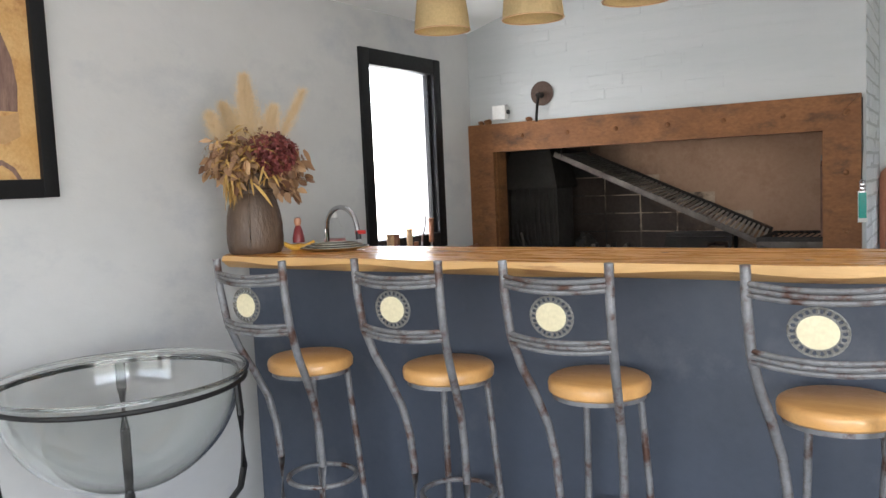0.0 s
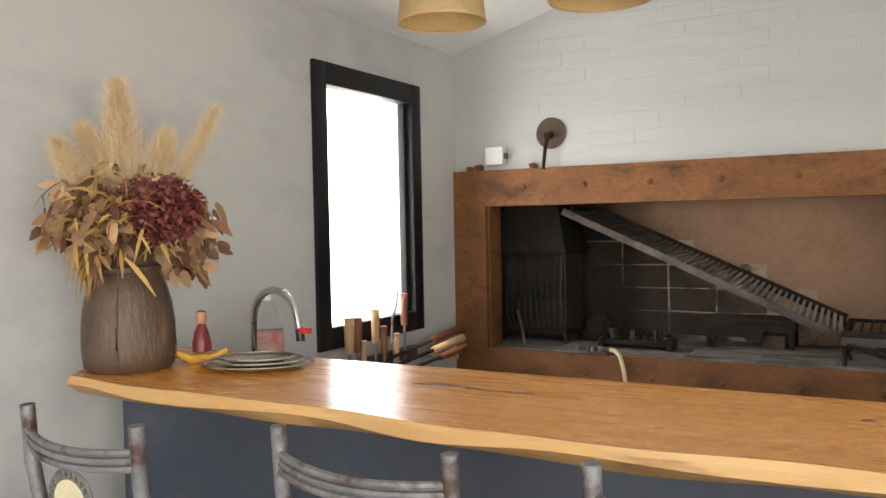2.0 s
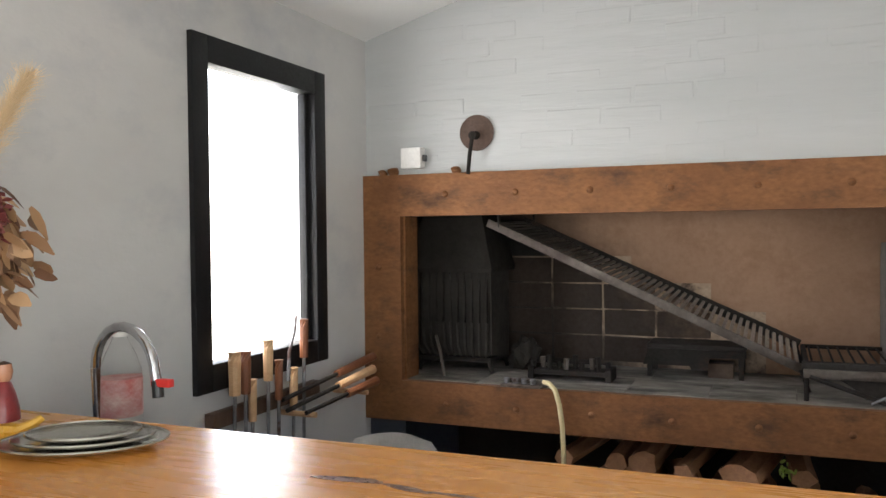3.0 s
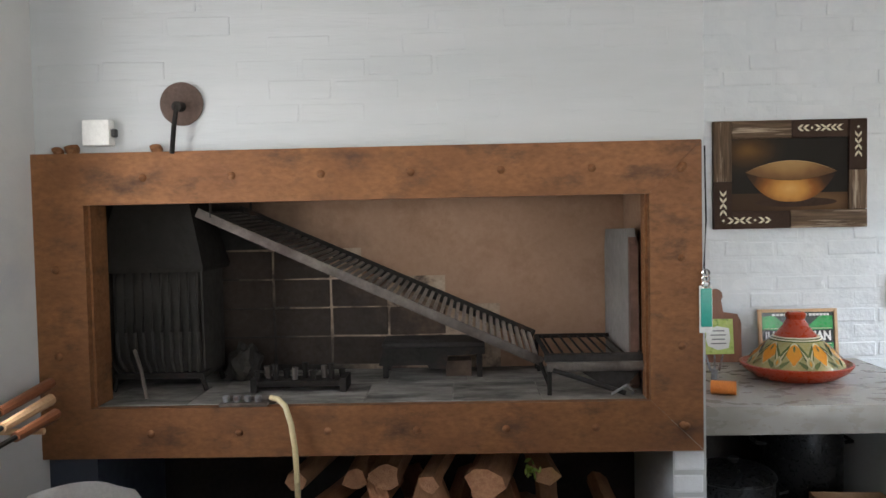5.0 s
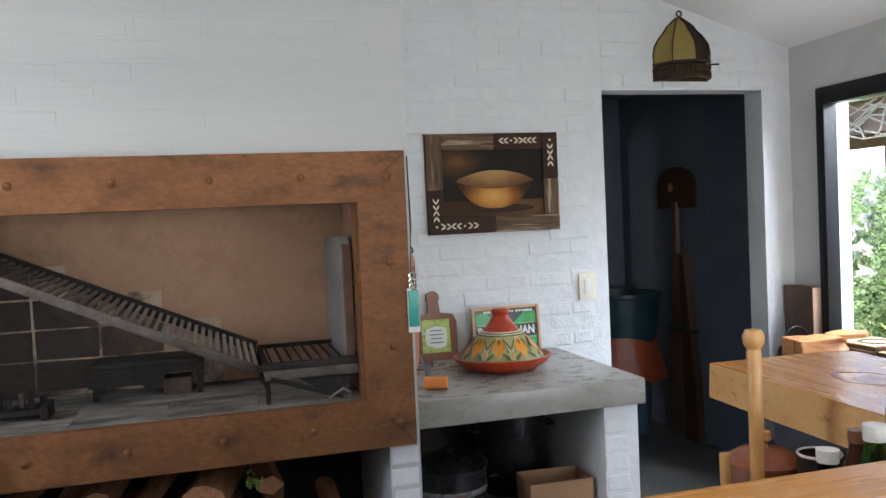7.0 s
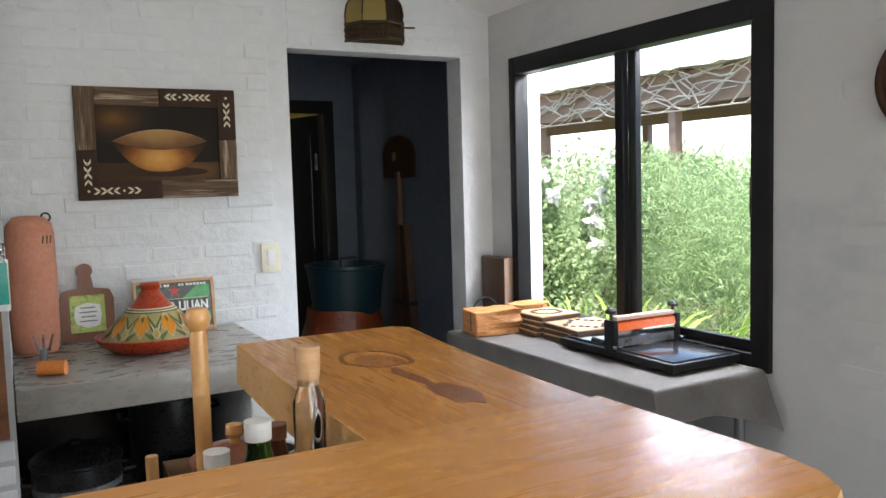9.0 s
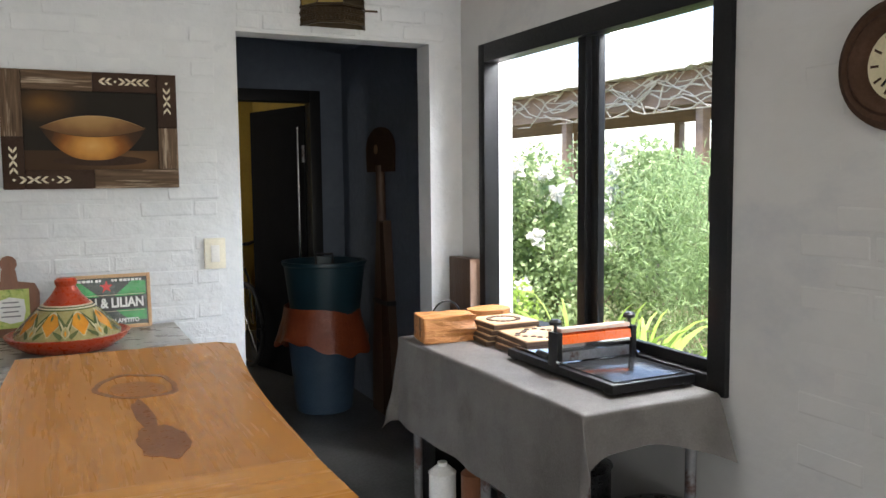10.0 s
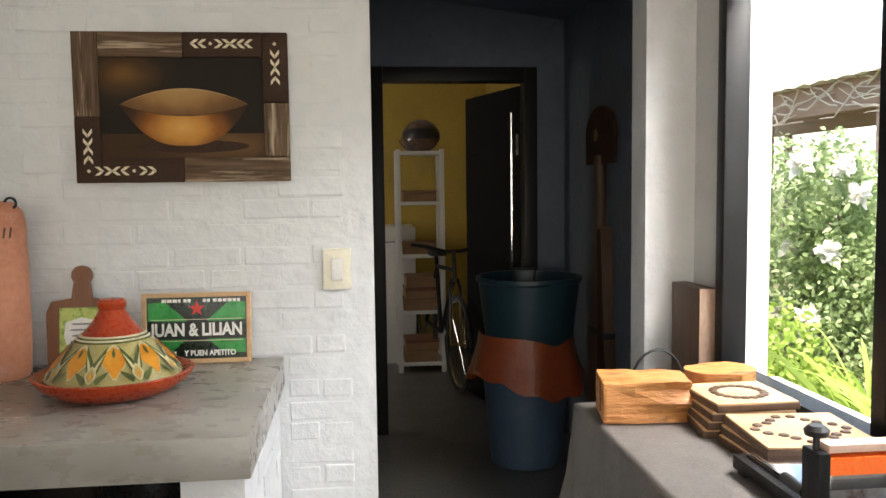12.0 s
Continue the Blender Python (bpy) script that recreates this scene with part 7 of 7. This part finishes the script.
shelf = thing("metal_shelf", (1.37, 8.95, FLOOR), "white slotted metal shelf unit in the store room", "shelf")
for x in (-0.165, 0.165):
    for y in (-0.15, 0.15):
        part("post", box(B(), x - 0.017, x + 0.017, y - 0.017, y + 0.017, 0, 1.70, 0.002), WHITE_PAINT, shelf)
for z in (0.05, 0.45, 0.88, 1.28, 1.66):
    part("shelf_board", box(B(), -0.165, 0.165, -0.155, 0.155, z, z + 0.028, 0.002), WHITE_PAINT, shelf)
for z, n_, dy in ((0.078, 2, 0), (0.478, 3, 0), (0.908, 1, 0), (1.308, 1, 0)):
    for k in range(n_):
        c = thing("storage_box", (1.36 + 0.01 * k, 8.93, FLOOR + z + 0.088 * k), "flat brown wooden box stored on the metal shelf", "box", "boxes on the shelf", random.uniform(-4, 4))
        part("body", box(B(), -0.125, 0.125, -0.12, 0.12, 0.0, 0.06, 0.003), CARD, c)
        part("lid", box(B(), -0.128, 0.128, -0.123, 0.123, 0.061, 0.085, 0.003), MID_WOOD if k % 2 else CARD, c)
helm = thing("helmet", (1.39, 8.92, FLOOR + 1.688), "glossy dark helmet on top of the metal shelf", "helmet", rz=-35)
bm = B()
bmesh.ops.create_uvsphere(bm, u_segments=24, v_segments=14, radius=0.13)
for v in bm.verts:
    v.co = Vector((v.co.x * 1.12, v.co.y, v.co.z * 1.0 + 0.115))
    if v.co.z < 0.11 and v.co.x < 0:
        v.co.x = v.co.x * 1.18 - 0.02
    v.co.z = max(v.co.z, 0.0)
part("dome", bm, surf("dark_red_gloss", (0.05, 0.025, 0.022), (0.20, 0.13, 0.10), 0.15, 9, 0.0, coat=0.7), helm)
part("visor", lathe(B(), [(0.150, 0.09), (0.151, 0.13), (0.135, 0.17), (0.131, 0.165), (0.145, 0.13), (0.146, 0.09)], 24, squash=0.9), BLACK_PLASTIC, helm)
fr = thing("chest_freezer", (1.0, 9.42, FLOOR), "white chest freezer in the store room", "freezer")
part("body", box(B(), -0.35, 0.35, -0.28, 0.28, 0.0, 0.98, 0.01), WHITE_PLASTIC, fr)
part("lid", box(B(), -0.352, 0.352, -0.285, 0.285, 0.985, 1.10, 0.01), WHITE_PLASTIC, fr)
part("seal", box(B(), -0.345, 0.345, -0.275, 0.275, 0.979, 0.986), BLACK_PLASTIC, fr)

bike = thing("bicycle", (1.57, 8.15, FLOOR), "dark bicycle leaning in the store room", "bicycle", rz=8)
for y in (0.0, 1.0):
    wh = part("tyre", tube(B(), [(0, y + 0.32 * math.cos(a), 0.34 + 0.32 * math.sin(a)) for a in [2 * math.pi * k / 40 for k in range(40)]], 0.02, 8, closed=True), BLACK_PLASTIC, bike)
    part("rim", tube(B(), [(0, y + 0.295 * math.cos(a), 0.34 + 0.295 * math.sin(a)) for a in [2 * math.pi * k / 40 for k in range(40)]], 0.009, 6, closed=True), CHROME, wh)
    for k in range(16):
        a = 2 * math.pi * k / 16
        part("spoke", tube(B(), [(0, y, 0.34), (0, y + 0.29 * math.cos(a), 0.34 + 0.29 * math.sin(a))], 0.002, 4), CHROME, wh)
for s in (-1, 1):
    part("fork_blade", tube(B(), [(0.045 * s, 0.0, 0.34), (0.04 * s, 0.06, 0.70), (0.02 * s, 0.09, 0.78)], 0.011, 8), CHROME, bike)
    part("brake_lever", tube(B(), [(0.2 * s, 0.1, 1.0), (0.14 * s, 0.03, 0.97)], 0.005, 6), BLACK_PLASTIC, bike)
part("handlebar", tube(B(), [(-0.29, 0.16, 1.02), (-0.2, 0.12, 1.01), (-0.06, 0.11, 0.97), (0.06, 0.11, 0.97), (0.2, 0.12, 1.01), (0.29, 0.16, 1.02)], 0.013, 8), BLACK_PLASTIC, bike)
part("stem", tube(B(), [(0, 0.08, 0.76), (0, 0.11, 0.97)], 0.016, 8), CHROME, bike)
for a, b in (((0, 0.09, 0.80), (0, 0.50, 0.34)), ((0, 0.09, 0.84), (0, 0.62, 0.82)), ((0, 0.50, 0.34), (0, 0.64, 0.90)), ((0, 0.50, 0.34), (0, 1.0, 0.34)), ((0, 0.62, 0.80), (0, 1.0, 0.34))):
    part("frame_tube", tube(B(), [a, b], 0.016, 8), BLACK_FRAME, bike)
part("saddle", box(B(), -0.06, 0.06, 0.53, 0.78, 0.90, 0.94, 0.015), BLACK_PLASTIC, bike)

# ---- garden beyond the wide window ----
GROUND = surf("garden_soil_and_grass", (0.07, 0.085, 0.03), (0.13, 0.13, 0.06), 0.9, 2.0, 0.6, grain=25, stain=(0.14, 0.085, 0.05), stain_at=(0.5, 0.65), stain_scale=1.2)
gz = -0.25
bm = B()
gv = [bm.verts.new(p) for p in ((-300, -300, gz), (300, -300, gz), (300, 300, gz), (-300, 300, gz))]
bm.faces.new(gv)
setting("ground", bm, GROUND, "garden ground with soil and short grass")


def bush(name, at, size, material, n, length, width, label, category, seed, up=0.4, droop=0.3, lumps=9):
    t = thing(name, (at[0], at[1], gz), label, category)
    rg = np.random.RandomState(seed)
    cs = [(rg.uniform(-0.75, 0.75) * size[0], rg.uniform(-0.75, 0.75) * size[1], size[2] * rg.uniform(0.25, 0.8), rg.uniform(0.28, 0.5)) for _ in range(lumps)]

    def place(rg):
        c = cs[rg.randint(len(cs))]
        v = rg.normal(0, 1, 3)
        v /= np.linalg.norm(v)
        s = rg.uniform(0.55, 1.0) * c[3]
        return (c[0] + v[0] * s * size[0], c[1] + v[1] * s * size[1], max(0.02, c[2] + v[2] * s * size[2] * 0.75))
    blade_part("foliage", blades(n, place, lambda rg: tuple(rg.normal(0, 0.6, 3) + np.array((0, 0, up))), length, width, 0.5, droop, seed, 2), material, t, stuff=True)
    for k in range(6):
        c = cs[k % len(cs)]
        part("stem", tube(B(), [(c[0] * 0.15, c[1] * 0.15, 0), (c[0] * 0.5, c[1] * 0.5, c[2] * 0.6), (c[0] * 0.9, c[1] * 0.9, c[2])], 0.016, 6, 0.006), LIMB, t)
    return t, cs


LIMB = surf("grey_brown_bark", (0.14, 0.10, 0.07), (0.22, 0.17, 0.12), 0.8, 12, 0.5)
rose, rc_ = bush("rose_bush", (4.45, 7.9), (0.95, 1.0, 2.1), LEAF_A, 24000, 0.05, 0.032, "leafy rose bush with white blossoms", "bush", 71, lumps=12)
for k in range(34):
    rg = np.random.RandomState(300 + k)
    c = rc_[k % len(rc_)]
    d = Vector(rg.normal(0, 1, 3))
    d.x = -abs(d.x)
    d.z = abs(d.z) * 0.7
    d.normalize()
    pos = Vector((c[0], c[1], c[2])) + Vector((d.x * c[3] * 0.95, d.y * c[3], d.z * c[3] * 2.1 * 0.75))
    blade_part("blossom", blades(26, lambda rg: tuple(pos + Vector(rg.normal(0, 0.012, 3))), lambda rg: tuple(rg.normal(0, 1, 3)), 0.085, 0.075, 0.3, 0.1, 400 + k, 2), PETAL, rose, "white rose blossom")
bush("rose_bush", (3.75, 9.6), (0.8, 1.0, 2.1), LEAF_A, 15000, 0.055, 0.034, "tall leafy shrub beside the window", "bush", 72, lumps=10)
bush("feathery_shrub", (5.6, 6.6), (1.3, 1.2, 2.0), LEAF_B, 30000, 0.08, 0.010, "large feathery light-green shrub", "bush", 73, 0.7, 0.2, 12)
bush("feathery_shrub", (6.2, 4.9), (1.2, 1.2, 1.85), LEAF_B, 24000, 0.08, 0.010, "large feathery light-green shrub", "bush", 74, 0.7, 0.2, 12)
bush("lime_shrub", (3.35, 7.6), (0.5, 0.6, 0.85), LEAF_C, 5000, 0.055, 0.03, "low lime-green shrub under the roses", "bush", 75, lumps=7)
bush("lime_shrub", (3.0, 6.7), (0.35, 0.5, 0.42), LEAF_A, 2400, 0.06, 0.03, "low dark green ground cover plant", "bush", 76, lumps=6)
bush("feathery_shrub", (8.0, 10.5), (1.6, 1.8, 2.2), LEAF_B, 12000, 0.13, 0.02, "large feathery light-green shrub", "bush", 77, 0.6, 0.2, 12)
for j, (x, y, n_) in enumerate(((3.4, 5.75, 120), (3.05, 5.1, 80), (3.7, 5.3, 100), (3.5, 6.4, 70))):
    t = thing("day_lily", (x, y, gz), "clump of arching green day lily leaves", "plant", "day lilies under the window")
    blade_part("leaves", blades(n_, lambda rg: tuple(rg.normal(0, 0.05, 3) * np.array((1, 1, 0))), lambda rg: (rg.normal(0, 0.4), rg.normal(0, 0.4), 1.0), 1.4, 0.036, 0.15, 0.45, 500 + j, 6), LEAF_C, t)
stone = B()
bmesh.ops.create_icosphere(stone, subdivisions=3, radius=0.3)
for v in stone.verts:
    v.co *= 1 + 0.3 * noise.noise(v.co * 4)
solid("garden_rock", stone, CLAY, "reddish garden rock under the shrubs", "rock", at=(2.95, 7.3, gz + 0.1))

# pergola with bare climbing branches
per = thing("pergola", (8.2, 8.0, gz), "brown timber pergola with a thatched edge and bare vines", "pergola")
PERG = surf("brown_timber_beam", (0.22, 0.14, 0.10), (0.30, 0.20, 0.145), 0.7, 4, 0.3, stretch=(4, 0.5, 4))
THATCH = surf("pale_thatch_edge", (0.66, 0.63, 0.57), (0.76, 0.73, 0.67), 0.9, 6, 0.8, grain=30, stretch=(1, 0.6, 4))
part("beam", box(B(), -0.06, 0.06, -6.0, 13.0, 2.68, 3.14, 0.01), PERG, per)
part("beam", box(B(), 2.4, 2.52, -6.0, 13.0, 2.68, 3.14, 0.01), PERG, per)
for y in (-4.2, -1.0, 2.2, 5.4, 8.6, 12.4):
    part("post", box(B(), -0.07, 0.07, y - 0.07, y + 0.07, 0, 2.68, 0.01), PERG, per)
    part("post", box(B(), 2.39, 2.53, y - 0.07, y + 0.07, 0, 2.68, 0.01), PERG, per)
for k in range(27):
    part("rafter", box(B(), -0.25, 2.7, -5.8 + 0.7 * k, -5.74 + 0.7 * k, 3.142, 3.2), PERG, per)
bm = B()
rg = np.random.RandomState(9)
nn = 150
lo = [bm.verts.new((-0.32, -6.0 + 19.0 * k / nn, 3.15 + rg.uniform(-0.02, 0.02))) for k in range(nn + 1)]
hi = [bm.verts.new((-0.26, -6.0 + 19.0 * k / nn, 3.47 + rg.uniform(-0.035, 0.03))) for k in range(nn + 1)]
bk = [bm.verts.new((2.8, -6.0 + 19.0 * k / nn, 3.6)) for k in range(nn + 1)]
bl = [bm.verts.new((2.8, -6.0 + 19.0 * k / nn, 3.22)) for k in range(nn + 1)]
for k in range(nn):
    for a, b in ((lo, hi), (hi, bk), (bl, lo), (bk, bl)):
        bm.faces.new((a[k], a[k + 1], b[k + 1], b[k]))
part("thatch", bm, THATCH, per, "pale thatch edge")
VINE = surf("pale_bare_vine", (0.42, 0.36, 0.29), (0.52, 0.46, 0.38), 0.8, 12, 0.3)
for k in range(120):
    p = Vector((-0.16, rg.uniform(-4.0, 9.5), rg.uniform(2.7, 3.15)))
    d = Vector((0, rg.choice((-1, 1)), rg.uniform(-0.6, 0.6)))
    pts = [p.copy()]
    for q in range(7):
        d += Vector((rg.uniform(-0.05, 0.05), rg.uniform(-0.5, 0.5), rg.uniform(-0.6, 0.6)))
        d.normalize()
        p = p + d * 0.24
        p.x = -0.14 - 0.03 * (q % 3)
        p.z = min(max(p.z, 2.6), 3.24 if k % 5 else 3.6)
        pts.append(p.copy())
    part("vine", tube(B(), pts, 0.015, 5, 0.007), VINE, per)

# far greenery that closes the distance
bush("far_hedge", (14, 12), (2.2, 5.5, 2.3), LEAF_B, 9000, 0.3, 0.09, "pale green hedge at the far side of the garden", "hedge", 81, 0.4, 0.2, 16)
bush("far_hedge", (-12, 8), (2.0, 5.0, 2.0), LEAF_B, 5000, 0.3, 0.09, "pale green hedge at the far side of the garden", "hedge", 82, 0.4, 0.2, 12)

# ---- painted bricks of the walls ----
brick_meshes = []
for s in range(4):
    bm = box(B(), -0.105, 0.105, -0.0035, 0.02, -0.0315, 0.0315, 0.006)
    for v in bm.verts:
        v.co += Vector((0.008, 0.003, 0.006)) * noise.noise(v.co * 30 + Vector((s * 9, 0, 0)))
    brick_meshes.append(mesh_of("brick", bm, LIMEWASH, False))
# same bricks in the chimney tone, which carries the dimmer light
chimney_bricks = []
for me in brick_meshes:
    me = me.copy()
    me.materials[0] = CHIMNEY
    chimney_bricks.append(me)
plaster_bricks = []
for me in brick_meshes:
    me = me.copy()
    me.materials[0] = PLASTER_BRICK
    plaster_bricks.append(me)
half_meshes = []
for s in range(2):
    bm = box(B(), -0.05, 0.05, -0.0035, 0.02, -0.0315, 0.0315, 0.007)
    half_meshes.append(mesh_of("half_brick", bm, LIMEWASH, False))


def lay(parent, place, u0, u1, z0, z1, top=None, skip=None, limit=300, proud=0.0, tilt=1.0, hidden=0.3, whole=None):
    """Courses of bricks between u0 and u1 along a wall; place(u, z) gives the pose."""
    made, row, z = 0, 0, z0 + 0.036
    while z + 0.032 < z1:
        u = u0 + (0.0 if row % 2 else 0.1105)
        if row % 2 == 0:
            cells = [(u0 + 0.052, True)]
        else:
            cells = []
        u += 0.109
        while u + 0.107 < u1:
            cells.append((u, False))
            u += 0.221
        if u - 0.109 + 0.104 < u1:
            cells.append((u - 0.109 + 0.052, True))
        for c, half in cells:
            w = 0.052 if half else 0.107
            if half and whole:
                continue
            if top and (z + 0.05 > top(c - w) or z + 0.05 > top(c + w)):
                continue
            if skip and skip(c - w, c + w, z):
                continue
            if made >= limit:
                return
            ob = new("brick", random.choice(whole or (half_meshes if half else brick_meshes)))
            ob.parent = parent
            depth = 0.0030 if random.random() < hidden else random.uniform(-0.0012, 0.0022)
            ob.matrix_basis = place(c, z) @ pose(random.uniform(-0.003, 0.003), depth - proud, random.uniform(-0.003, 0.003), random.uniform(-tilt, tilt), random.uniform(-1.0, 1.0), random.uniform(-0.5, 0.5) * tilt)
            made += 1
        z += 0.0735
        row += 1


lay(wall_north, lambda u, z: pose(u, YB, z), -0.245, DX0, 0.85, 2.95, roof, limit=220, tilt=1.4, hidden=0.5)
lay(wall_north, lambda u, z: pose(u, YB, z), 0.66, DX0, FLOOR, 0.85, limit=60, tilt=1.2, hidden=0.25)
lay(wall_north, lambda u, z: pose(u, YB, z), DX0, XR, DZ + 0.01, 2.9, roof, limit=60)
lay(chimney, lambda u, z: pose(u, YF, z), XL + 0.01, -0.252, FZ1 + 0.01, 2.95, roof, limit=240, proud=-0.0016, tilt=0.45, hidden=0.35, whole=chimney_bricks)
lay(pier, lambda u, z: ledge_inv @ pose(u, 4.49, z), 0.49, 0.633, FLOOR, 0.745)
lay(pier, lambda u, z: ledge_inv @ pose(0.632, u, z, 0, 0, 90), 4.5, 5.30, FLOOR, 0.745)
lay(chimney, lambda u, z: pose(u, YF, z), -0.358, -0.252, FLOOR, FZ0 - 0.005)
lay(chimney, lambda u, z: pose(-0.25, u, z, 0, 0, 90), YF + 0.01, YB - 0.01, LT + 0.01, 2.9, lambda u: roof(-0.25) - 0.04, limit=120)
wall_east_ob = bpy.data.objects["wall_east"]
lay(wall_east_ob, lambda u, z: pose(XR, -u, z, 0, 0, -90), -3.29, -1.7, FLOOR, 2.25, limit=220, proud=-0.0015, hidden=0.45, whole=plaster_bricks)
